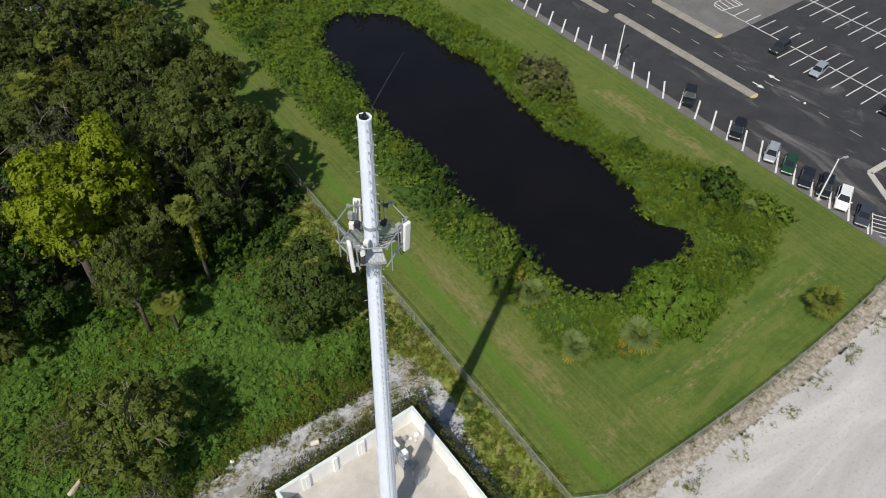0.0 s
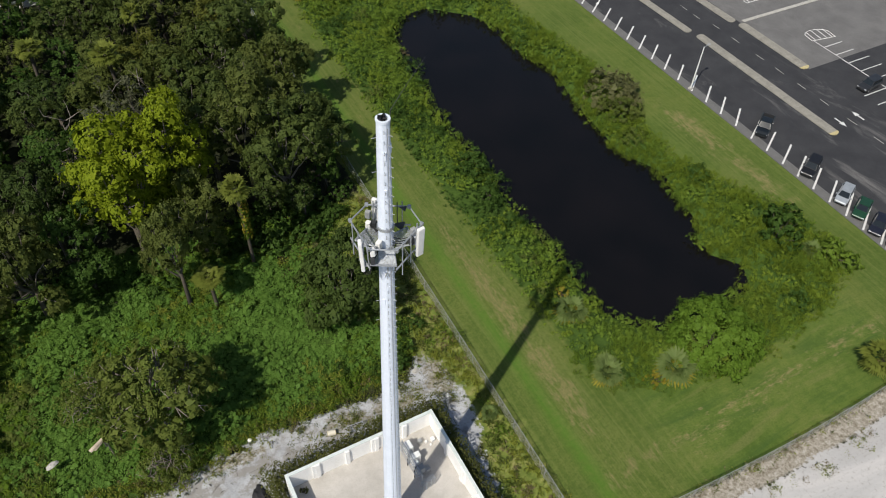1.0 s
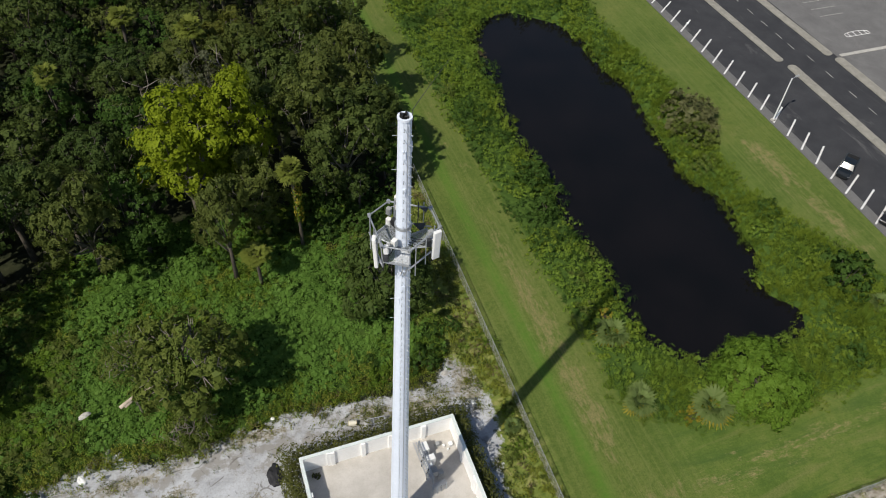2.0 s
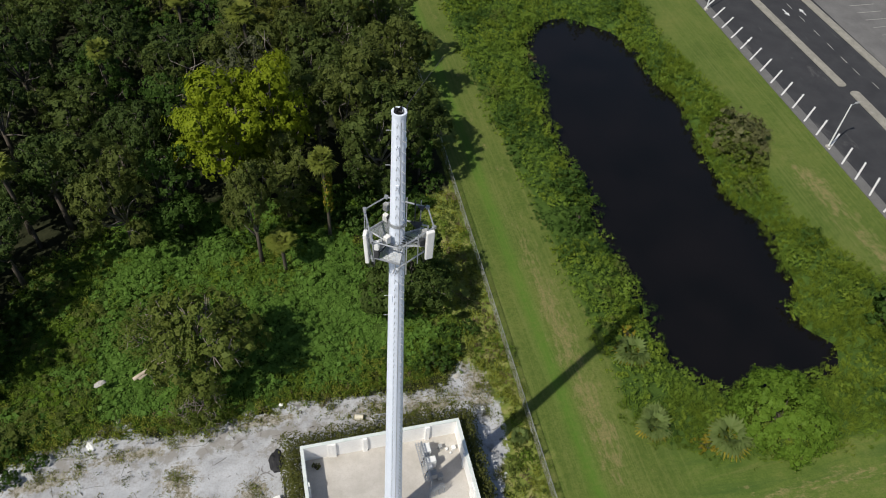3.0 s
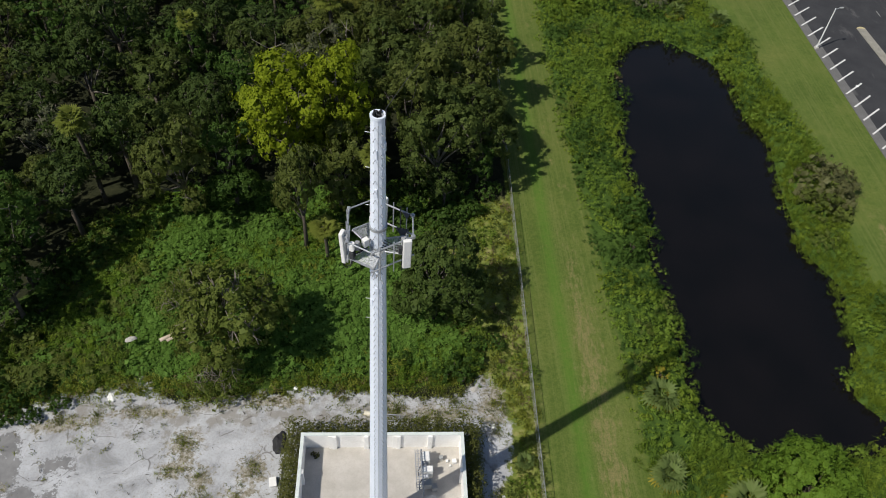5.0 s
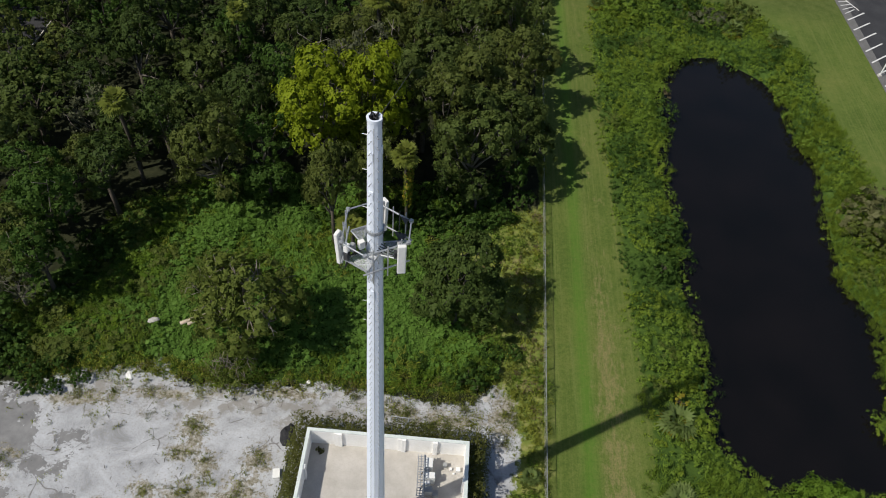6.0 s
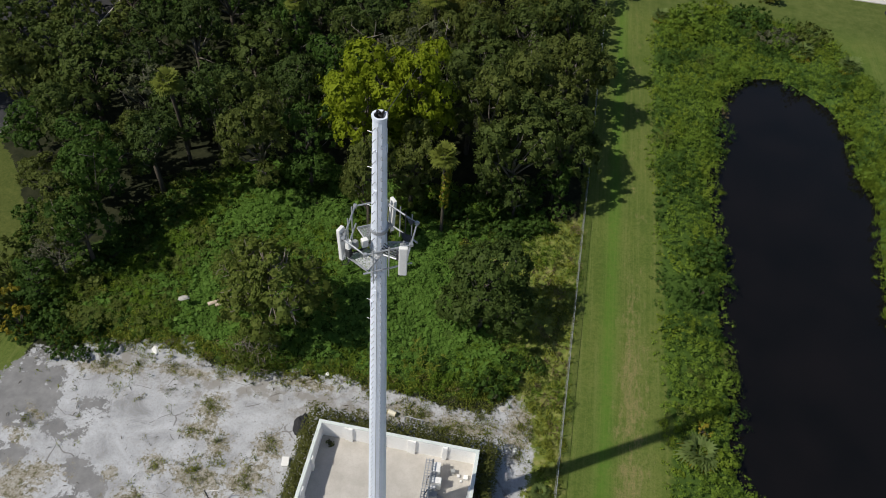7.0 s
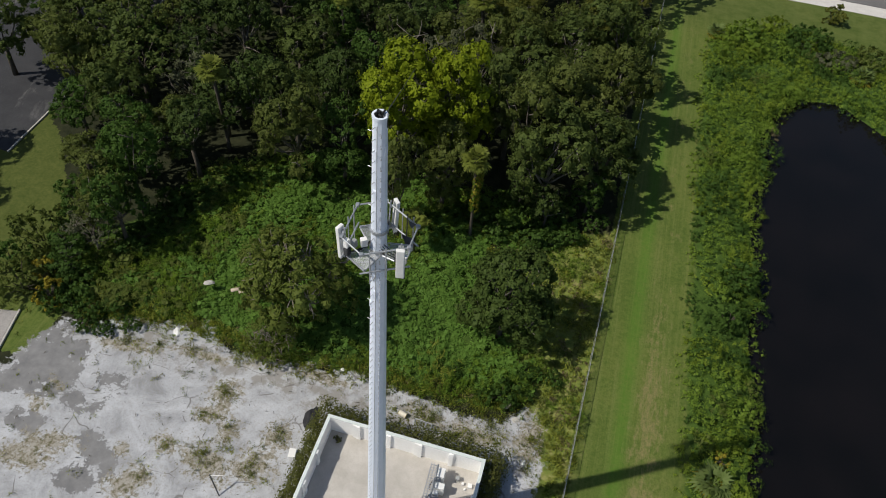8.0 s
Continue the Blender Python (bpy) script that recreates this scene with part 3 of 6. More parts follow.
bays = base("parking_bays", 121.1, 40)
for k in range(18):
    y = 63.5 - 2.72 * k
    x0 = 115.7 if 15 > k > 2 else 121.1
    part("line", stripe(x0 - 121.1, 5.3, y - 40.085, y - 39.915), LINE_WHITE, bays)
for y in (66.3, 69.0):
    part("line", stripe(0, 4.6, y - 40.085, y - 39.915, z=0.044), LINE_WHITE, bays)
part("spine_line", stripe(-0.1, 0.1, -24, 25.0), LINE_WHITE, bays)
part("spine_line", stripe(-0.07, 0.07, 25.2, 31.5, z=0.044), LINE_WHITE, bays)
tagged(bays, "white painted parking bay lines on dark asphalt", "road marking", kind="structure")
for cx, k0 in ((138.5, 0), (156.2, 0)):
    bays = base("parking_bays", cx, 40)
    for k in range(k0, 18):
        y = 63.5 - 2.72 * k
        part("line", stripe(-5.35, 5.35, y - 40.085, y - 39.915), LINE_WHITE, bays)
    part("spine_line", stripe(-0.1, 0.1, -24, 24.5), LINE_WHITE, bays)
    tagged(bays, "white painted parking bay lines on dark asphalt", "road marking", kind="structure")

bays = base("parking_bays", 119.3, 100)
for k in range(6):
    part("line", stripe(0, 5.4, 7.24 - 2.6 * k, 7.36 - 2.6 * k, z=0.044), LINE_WORN, bays)
tagged(bays, "worn parking bay lines on grey asphalt", "road marking", kind="structure")

# slanted bays along the edge of the drive
for y in list(np.arange(12.2, 49.5, 3.03)) + [51.9, 55.2] + list(np.arange(58.6, 130, 3.45)):
    reach = (4.75, 2.8) if y < 57 else (4.0, 3.15)
    bm = bmesh.new()
    ln = math.hypot(*reach)
    x = float(np.interp(y, [21, 40, 58], [89.4, 89.75, 90.05]))
    box(bm, 0, ln, -0.14, 0.14, 0.02, 0.056)
    bay = link("bay_line", bm, LINE_WHITE)
    bay.matrix_world = pose(x, y, 0, 0, 0, math.degrees(math.atan2(reach[1], reach[0])))
    tagged(bay, "white painted slanted bay line on the asphalt", "road marking", "slanted bay lines", "structure")

lane = base("lane_marking", 108.05, 60)
for y in (82.8, 77.7, 71.7, 67.0, 61.9, 57.0, 51.3, 46.1, 40.7, 35.0, 29.6):
    part("dash", stripe(-0.07, 0.07, y - 60.95, y - 59.05), LINE_WORN, lane)
for y in (87.0, 90.6, 94.9, 99.4, 104.2, 108.8, 113.2, 117.5, 122.4):
    part("dash", stripe(-0.07, 0.07, y - 60.95, y - 59.05), LINE_WORN, lane).location.x = -0.95
tagged(lane, "worn dashed centre line on the drive", "road marking", kind="structure")


def arrow(x, y, turn):
    bm = bmesh.new()
    f = bm.faces.new([bm.verts.new((px, py, 0.038)) for px, py in ((-0.14, -1.2), (0.14, -1.2), (0.14, 0.1), (0.5, 0.1), (0, 1.2), (-0.5, 0.1), (-0.14, 0.1))])
    e = bmesh.ops.extrude_face_region(bm, geom=[f])
    bmesh.ops.translate(bm, verts=[g for g in e["geom"] if isinstance(g, bmesh.types.BMVert)], vec=(0, 0, -0.02))
    bmesh.ops.recalc_face_normals(bm, faces=bm.faces[:])
    ob = link("lane_arrow", bm, LINE_WHITE)
    ob.matrix_world = pose(x, y, 0, 0, 0, turn)
    tagged(ob, "white painted lane arrow on the asphalt", "road marking", kind="structure")


arrow(110.2, 52.0, 0)
arrow(106.2, 52.0, 180)
arrow(108.6, 106.6, 0)
arrow(105.2, 106.7, 180)


def hatched(x, y, length, turn=0.0):
    """A rounded end island painted as white outline with bars."""
    root = base("hatched_marking", x, y, 0, turn)
    bm = bmesh.new()
    for a, b in ((-2.3, -1.3), (-1.0, 0.0), (0.3, 1.3), (1.5, 2.4)):
        box(bm, (a + b) / 2 - 0.09, (a + b) / 2 + 0.09, -length / 2 + 0.1, length / 2 - 0.1, 0.02, 0.048)
    part("bar", bm, LINE_WHITE, root)
    bm = bmesh.new()
    r, h = 2.6, length / 2
    pts = [(-r, -h), (r, -h)] + [(r * math.cos(t), h * 0.2 + h * 0.9 * math.sin(t)) for t in np.linspace(0, math.pi, 12)]
    for a, b in zip(pts, pts[1:] + pts[:1]):
        tube(bm, (*a, 0.035), (*b, 0.035), 0.07, sides=4)
    part("outline", bm, LINE_WHITE, root)
    tagged(root, "white hatched end marking on grey asphalt", "road marking", kind="structure")


hatched(123.6, 72.6, 3.0, -8)
hatched(122.2, 87.5, 1.3)
hatched(136.5, 87.7, 1.6)
bm = bmesh.new()
box(bm, 114.0, 150, 81.7, 82.4, 0.0, 0.16, 0.03)
tagged(link("kerb", bm, CONCRETE), "low pale kerb across the older car park", "kerb", kind="structure")
for a, b in (((101.2, 28.4), (109.0, 28.0)), ((101.2, 28.4), (97.5, 22.5))):
    bm = bmesh.new()
    d = (Vector(b) - Vector(a))
    m = pose((a[0] + b[0]) / 2, (a[1] + b[1]) / 2, 0, 0, 0, math.degrees(math.atan2(d.y, d.x)))
    box(bm, -d.length / 2, d.length / 2, -0.45, 0.45, 0.0, 0.16 if a[1] == b[1] else 0.155, 0.03, m)
    tagged(link("kerb", bm, CONCRETE), "pale concrete kerb of a corner bed", "kerb", kind="structure")
bm = bmesh.new()
box(bm, -150, 88, -1.75, 1.75, -0.1, 0.12, 0.01, pose(64, 143.5, 0, 0, 0, 1.0))
tagged(link("footpath", bm, plain("pale concrete path", (0.62, 0.6, 0.56), (0.5, 0.48, 0.45), 0.9, scale=0.8)), "pale concrete path across the lawn", "path", kind="structure")
bm = bmesh.new()
box(bm, -150, 300, -1.9, 1.9, -0.1, 0.1, 0.01, pose(64, 147.3, 0, 0, 0, 1.0))
tagged(link("road", bm, ASPHALT_OLD), "grey asphalt road beyond the pond", "road", kind="structure")
bm = bmesh.new()
box(bm, -95, -47.8, 58.5, 110, -0.1, 0.1, 0.01)
tagged(link("road", bm, ASPHALT), "dark asphalt yard beside the woods", "road", kind="structure")

bm = bmesh.new()
box(bm, -8, -0.1, -40, 3.6, -0.1, 0.1, 0.01, pose(-29.9, 33.2, 0, 0, 0, 12))
tagged(link("road", bm, plain("worn pale asphalt", (0.36, 0.34, 0.32), (0.26, 0.25, 0.24), 0.9, scale=0.7, bump=0.3)), "pale worn asphalt drive beside the sand yard", "road", kind="structure")
bm = bmesh.new()
box(bm, -0.1, 0.12, -40, 3.8, -0.1, 0.22, 0.03, pose(-29.8, 33.2, 0, 0, 0, 12))
tagged(link("kerb", bm, CONCRETE), "pale concrete kerb beside the grass", "kerb", kind="structure")
bm = bmesh.new()
box(bm, -47.8, -47.6, 58.4, 110, -0.1, 0.22, 0.03)
tagged(link("kerb", bm, CONCRETE), "pale concrete kerb beside the grass", "kerb", kind="structure")

# ---- monopole tower ----
PX, PY, FLOOR = 14.75, 25.35, 1.8


def pole_radius(z):
    return 0.36 + (48.7 - z) * 0.0099


def build_tower():
    root = base("monopole_tower", PX, PY, FLOOR)
    sides = 12
    # faceted shaft in slip-jointed lengths
    for a, b in ((FLOOR, 14.0), (13.6, 26.0), (25.6, 38.0), (37.6, 48.72)):
        bm = bmesh.new()
        grow = 0.012 if a > 2 else 0.0
        bmesh.ops.create_cone(bm, cap_ends=False, segments=sides, radius1=pole_radius(a), radius2=pole_radius(b) - grow, depth=b - a, matrix=Matrix.Translation((0, 0, (a + b) / 2 - FLOOR)))
        part("shaft_section", bm, POLE_PAINT, root)
    bm = bmesh.new()
    bmesh.ops.create_cone(bm, cap_ends=True, segments=24, radius1=1.15, radius2=1.15, depth=0.12, matrix=Matrix.Translation((0, 0, 0.06)))
    part("base_flange", bm, GALV, root)
    # open top: ring flange, inner wall and dark mouth
    top = 48.72 - FLOOR
    bm = bmesh.new()
    rings = [(0.375, top - 0.14), (0.385, top + 0.02), (0.27, top + 0.02), (0.26, top - 0.5)]
    loops = [[bm.verts.new((r * math.cos(k * math.pi / 12), r * math.sin(k * math.pi / 12), z)) for k in range(24)] for r, z in rings]
    for u, v in zip(loops, loops[1:]):
        for k in range(24):
            bm.faces.new((u[k], u[(k + 1) % 24], v[(k + 1) % 24], v[k]))
    bmesh.ops.recalc_face_normals(bm, faces=bm.faces[:])
    part("top_flange", bm, POLE_PAINT, root)
    bm = bmesh.new()
    bmesh.ops.create_cone(bm, cap_ends=True, segments=16, radius1=0.255, radius2=0.255, depth=0.05, matrix=Matrix.Translation((0, 0, top - 0.3)))
    for k in range(4):
        a = k * 1.4
        bent(bm, [(0.1 * math.cos(a), 0.1 * math.sin(a), top - 0.35), (0.12 * math.cos(a + 0.4), 0.12 * math.sin(a + 0.4), top + 0.1), (0.24 * math.cos(a + 0.9), 0.24 * math.sin(a + 0.9), top + 0.12), (0.2 * math.cos(a + 1.4), 0.2 * math.sin(a + 1.4), top - 0.1)], [0.05] * 4)
    part("cable_bundle", bm, BLACK_RUBBER, root, "black cables in the open pole top")
    # whip antenna on the rim
    bm = bmesh.new()
    tube(bm, (0.36, -0.05, top - 0.6), (0.38, -0.05, top + 0.35), 0.025)
    bent(bm, [(0.33, -0.05, top + 0.3), (1.05, -0.45, top + 1.9), (1.75, -0.95, top + 3.5)], [0.018, 0.014, 0.008])
    part("whip_antenna", bm, DARK_STEEL, root, "thin grey whip antenna leaning outward")
    # step bolts: two lines, alternate sides
    for line, ang in enumerate((-110, -66)):
        a = math.radians(ang)
        z = 4.0 + 0.33 * line
        bm = bmesh.new()
        while z < 48.4:
            r = pole_radius(z)
            u = Vector((math.cos(a), math.sin(a), 0))
            p = u * (r - 0.03) + Vector((0, 0, z - FLOOR))
            tube(bm, p, p + u * 0.25, 0.018, sides=5)
            tube(bm, p + u * 0.25, p + u * 0.27, 0.036, sides=5)
            z += 0.66
        ob = part("step_bolts", bm, GALV, root)
        tagged(ob, kind="stuff")
    for z in (47.6, 45.4, 42.8, 35.0, 33.1):
        a = math.radians(168)
        bm = bmesh.new()
        tube(bm, (math.cos(a) * 0.3, math.sin(a) * 0.3, z - FLOOR), (math.cos(a) * (pole_radius(z) + 0.25), math.sin(a) * (pole_radius(z) + 0.25), z - FLOOR), 0.018, sides=5)
        part("bracket_peg", bm, GALV, root)
    # safety climb cable
    bm = bmesh.new()
    a = math.radians(-88)
    tube(bm, (math.cos(a) * (pole_radius(4) + 0.1), math.sin(a) * (pole_radius(4) + 0.1), 2.2), (math.cos(a) * (pole_radius(48.4) + 0.1), math.sin(a) * (pole_radius(48.4) + 0.1), 46.6), 0.02, sides=6)
    part("climb_cable", bm, GALV, root)
    # hand-hole covers and lifting lugs
    for z, ang in ((46.6, -110), (44.1, -108), (46.9, -20), (36.4, -100), (38.0, -60), (35.2, -140)):
        a = math.radians(ang)
        u = Vector((math.cos(a), math.sin(a), 0))
        bm = bmesh.new()
        box(bm, -0.03, 0.03, -0.1, 0.1, -0.28, 0.28, 0.02, Matrix.Translation(u * (pole_radius(z) - 0.01) + Vector((0, 0, z - FLOOR))) @ Matrix.Rotation(a, 4, "Z"))
        part("hand_hole_cover", bm, POLE_PAINT, root)
    # cable port below the platform with drooping feeder cables
    for k, ang in enumerate((-100, -122)):
        a, b = math.radians(ang), math.radians(ang + 14)
        r = pole_radius(38.5)
        bm = bmesh.new()
        z = 37.9 - FLOOR
        bent(bm, [(r * 0.9 * math.cos(a), r * 0.9 * math.sin(a), z), ((r + 0.16) * math.cos(a), (r + 0.16) * math.sin(a), z - 0.15), ((r + 0.2) * math.cos(b), (r + 0.2) * math.sin(b), z + 0.35), ((r + 0.3) * math.cos(b), (r + 0.3) * math.sin(b), z + 1.3)], [0.03] * 4)
        part("feeder_cable", bm, GALV, root)

    # antenna platform: collars, three faces of rails and pipes, three gratings between them
    low, high = 39.92 - FLOOR, 41.38 - FLOOR
    for z in (low, high):
        bm = bmesh.new()
        bmesh.ops.create_cone(bm, cap_ends=True, segments=24, radius1=pole_radius(z + FLOOR) + 0.06, radius2=pole_radius(z + FLOOR) + 0.06, depth=0.2, matrix=Matrix.Translation((0, 0, z)))
        part("collar", bm, GALV, root)
    for sector in range(3):
        face = Matrix.Rotation(radians(-60 + 120 * sector), 4, "Z")
        walk_way = Matrix.Rotation(radians(-120 + 120 * sector), 4, "Z")
        after = Matrix.Rotation(radians(60 + 120 * sector), 4, "Z")

        def at(*p):
            return face @ Vector(p)

        def on(*p):
            return walk_way @ Vector(p)

        for z in (low, high):
            bm = bmesh.new()
            tube(bm, at(1.6, -1.32, z), at(1.6, 1.32, z), 0.05)
            part("face_rail", bm, GALV, root)
        # clamps where the rail ends meet the tie bars
        for s in (-1, 1):
            bm = bmesh.new()
            box(bm, -0.09, 0.09, -0.1, 0.1, -0.1, 0.1, 0.02, face @ Matrix.Translation((1.6, s * 1.22, high)))
            part("rail_clamp", bm, GALV, root)
        bm = bmesh.new()
        tube(bm, at(1.6, 1.22, high), after @ Vector((1.6, -1.22, high)), 0.045)
        part("tie_bar", bm, GALV, root)
        for y, z0, z1 in ((-0.81, -0.85, 0.32), (0.02, -0.55, 0.28), (0.68, -0.7, 0.3)):
            bm = bmesh.new()
            tube(bm, at(1.67, y, low + z0), at(1.67, y, high + z1), 0.035)
            part("mount_pipe", bm, GALV, root)
        # grating: close bars in a frame, carried on two beams from the collar
        bm = bmesh.new()
        for k in range(27):
            x = 0.5 + k * 0.042
            w = 0.5 + (x - 0.5) * 0.2
            tube(bm, on(x, -w, low - 0.03), on(x, w, low - 0.03), 0.014, sides=4)
        part("grating", bm, GRATE, root)
        for s in (-1, 1):
            bm = bmesh.new()
            tube(bm, on(0.36, s * 0.48, low - 0.06), on(1.66, s * 0.72, low - 0.06), 0.045, sides=6)
            part("grating_beam", bm, GALV, root)
        bm = bmesh.new()
        box(bm, 1.6, 1.67, -0.72, 0.72, low - 0.09, low + 0.04, 0.01, walk_way)
        part("toe_plate", bm, GALV, root)
        bm = bmesh.new()
        tube(bm, on(0.42, 0, low - 0.9), on(1.5, 0, low - 0.1), 0.04, sides=6)
        part("brace", bm, GALV, root)

        # panel antenna at one end of the face, with its radios and cables behind it
        m = Matrix.Rotation(radians(120 * sector), 4, "Z") @ Matrix.Translation((1.55, -1.22, 40.5 - FLOOR)) @ Matrix.Rotation(radians(-80), 4, "Z") @ Matrix.Rotation(radians(3), 4, "Y")
        bm = bmesh.new()
        box(bm, -0.12, 0.1, -0.23, 0.23, -1.12, 1.12, 0.06, m)
        panel = part("panel_antenna", bm, PANEL_WHITE, root, "tall white panel antenna")
        for z in (-0.8, 0.8):
            bm = bmesh.new()
            box(bm, -0.34, -0.1, -0.08, 0.08, z - 0.06, z + 0.06, 0.01, m)
            part("bracket", bm, GALV, panel)
        bm = bmesh.new()
        tube(bm, m @ Vector((-0.36, 0, -1.25)), m @ Vector((-0.36, 0, 1.2)), 0.045)
        part("pipe", bm, GALV, panel)
        bm = bmesh.new()
        for k, y in enumerate((-0.16, -0.05, 0.06, 0.17)):
            tube(bm, m @ Vector((-0.02, y, -1.12)), m @ Vector((-0.02, y, -1.21)), 0.03, sides=6)
            bent(bm, [m @ Vector((-0.02, y, -1.2)), m @ Vector((-0.12, y * 1.4, -1.52 + 0.05 * k)), m @ Vector((-0.38, y * 1.2, -1.3)), m @ Vector((-0.5, y * 0.9, -0.75)), m @ Vector((-0.55, y * 0.8, -0.2))], [0.022] * 5)
        part("jumper_cable", bm, BLACK_RUBBER, panel)
        units = (((-0.62, 0.22, 0.42, PANEL_WHITE), (-0.58, 0.2, -0.22, DARK_STEEL), (-0.72, -0.2, 0.1, UNIT_GREY)), ((-0.62, -0.05, 0.35, UNIT_GREY), (-0.6, 0.12, -0.35, PANEL_WHITE), (-0.55, -0.22, -0.25, DARK_STEEL)),
                 ((-0.62, 0.2, 0.35, UNIT_GREY), (-0.6, -0.16, -0.3, DARK_STEEL), (-0.66, 0.16, -0.4, PANEL_WHITE)))[(sector + 1) % 3]
        for dx, dy, dz, mat in units:
            bm = bmesh.new()
            box(bm, dx - 0.12, dx + 0.12, dy - 0.15, dy + 0.15, dz - 0.25, dz + 0.25, 0.03, m)
            for k in range(5):
                box(bm, dx - 0.15, dx - 0.11, dy - 0.12 + k * 0.055, dy - 0.1 + k * 0.055, dz - 0.2, dz + 0.2, 0.0, m)
            part("remote_radio", bm, mat, root, "small finned radio unit")
        # feeder cables slung from the radios to the collar
        bm = bmesh.new()
        for k in range(4):
            a = m @ Vector((-0.7, -0.2 + 0.13 * k, -0.5 + 0.1 * k))
            b = Vector((0.38 * math.cos(radians(-80 + 120 * sector + 14 * k)), 0.38 * math.sin(radians(-80 + 120 * sector + 14 * k)), low + 0.25 + 0.12 * k))
            bent(bm, [a, a.lerp(b, 0.3) - Vector((0, 0, 0.28 - 0.04 * k)), a.lerp(b, 0.65) - Vector((0, 0, 0.2)), b], [0.025] * 4, 5)
        part("feeder_cable", bm, BLACK_RUBBER, root)
    # white junction case by the shaft
    bm = bmesh.new()
    box(bm, -0.17, 0.17, -0.14, 0.14, -0.26, 0.26, 0.03, Matrix.Translation((-0.66, -0.5, 40.6 - FLOOR)) @ Matrix.Rotation(radians(37), 4, "Z"))
    part("junction_case", bm, PANEL_WHITE, root, "small white junction case beside the shaft")
    # three-cornered gusset plates at one corner; dark steel colour stands for their shadow
    for x, y, z, w in ((1.28, 0.86, low + 0.12, 0.46), (1.5, 0.78, high + 0.02, 0.27)):
        bm = bmesh.new()
        f = bm.faces.new([bm.verts.new((x + px * w, y + py * w, z + pz * w)) for px, py, pz in ((-0.85, 0.5, 0.25), (0.85, 0.1, 0.25), (0.1, -0.55, -0.55))])
        e = bmesh.ops.extrude_face_region(bm, geom=[f])
        bmesh.ops.translate(bm, verts=[g for g in e["geom"] if isinstance(g, bmesh.types.BMVert)], vec=(0.02, 0.05, -0.05))
        bmesh.ops.recalc_face_normals(bm, faces=bm.faces[:])
        part("gusset_plate", bm, DARK_STEEL, root, "triangular gusset plate with shadow put into its dark colour")
    bm = bmesh.new()
    tube(bm, (1.2, 1.0, low + 0.1), (1.2, 1.0, high + 0.45), 0.032)
    part("mount_pipe", bm, DARK_STEEL, root)
    return tagged(root, "pale grey steel monopole tower with antenna platform standing on gravel", "cell tower")


build_tower()

# ---- walled compound on a raised pad ----
WX0, WX1, WY0, WY1, WTOP = 7.3, 22.85, 11.0, 33.25, 4.25
bm = bmesh.new()
box(bm, WX0 + 0.1, WX1 - 0.1, WY0 + 0.1, WY1 - 0.1, -0.2, FLOOR)
tagged(link("floor", bm, GRAVEL), "pale gravel floor of the walled compound", "floor", kind="structure")


def compound_wall(name, a, b, inward, first=2.7):
    """A stuccoed wall with pilasters and a coping; a and b are its ends, inward points into the yard."""
    a, b, n = Vector(a), Vector(b), Vector(inward)
    d = b - a
    length = d.length
    ang = math.degrees(math.atan2(d.y, d.x))
    root = base(name, *((a + b) / 2), 0, ang)
    s = 1 if (Matrix.Rotation(radians(ang), 2) @ Vector((0, 1))).dot(n) > 0 else -1
    bm = bmesh.new()
    box(bm, -length / 2, length / 2, -0.15, 0.15, -0.2, WTOP - 0.06)
    part("wall_body", bm, WALL_WHITE, root)
    bm = bmesh.new()
    box(bm, -length / 2 - 0.02, length / 2 + 0.02, -0.165, 0.165, WTOP - 0.06, WTOP + 0.03, 0.02)
    part("coping", bm, CAP_GREY, root)
    # pilasters: broad double ones and narrow single ones in turn
    k, x = 0, -length / 2 + first
    while x < length / 2 - 1:
        bm = bmesh.new()
        ribs = ((-0.42, -0.06, 0.27), (-0.06, 0.36, 0.34)) if k % 2 == 0 else ((-0.1, 0.34, 0.34),)
        for x0, x1, deep in ribs:
            box(bm, x + x0, x + x1 - 0.004, 0.14 if s > 0 else -deep, deep if s > 0 else -0.14, FLOOR - 0.05, WTOP - 0.07, 0.012)
        part("pilaster", bm, WALL_WHITE, root)
        k, x = k + 1, x + 3.1
    return tagged(root, "white stuccoed compound wall with pilasters and grey coping", "wall", "compound walls", "structure")


compound_wall("wall_north", (WX0 + 0.2, WY1 - 0.15), (WX1 - 0.3, WY1 - 0.15), (0, -1))
compound_wall("wall_west", (WX0 + 0.05, WY0), (WX0 + 0.05, WY1), (1, 0))
compound_wall("wall_east", (WX1 - 0.15, WY0), (WX1 - 0.15, WY1), (-1, 0))
compound_wall("wall_south", (WX0 + 0.2, WY0 + 0.15), (WX1 - 0.3, WY0 + 0.15), (0, 1))

# ---- foliage ----
def rng_of(seed):
    return np.random.default_rng(seed)


def unit(v):
    return v / np.maximum(np.linalg.norm(v, axis=1, keepdims=True), 1e-9)


def leaf_cards(p, n, size, rng, aspect=0.55, fold=0.25, along=None):
    """Folded pointed leaves: centres p, facing n; along gives the leaf's length direction where it matters."""
    k = len(p)
    n = unit(n)
    r = along if along is not None else rng.normal(size=(k, 3))
    u = unit(r - n * np.sum(r * n, 1, keepdims=True))
    v = np.cross(n, u)
    s = size[:, None]
    a = p - u * s * 0.5
    b = p + v * s * aspect * 0.5 + n * s * fold * 0.3
    c = p + u * s * 0.5 - n * s * fold * 0.4
    d = p - v * s * aspect * 0.5 + n * s * fold * 0.3
    verts = np.stack([a, b, c, d], 1).reshape(-1, 3)
    faces = np.arange(4 * k).reshape(k, 4)
    return verts, faces


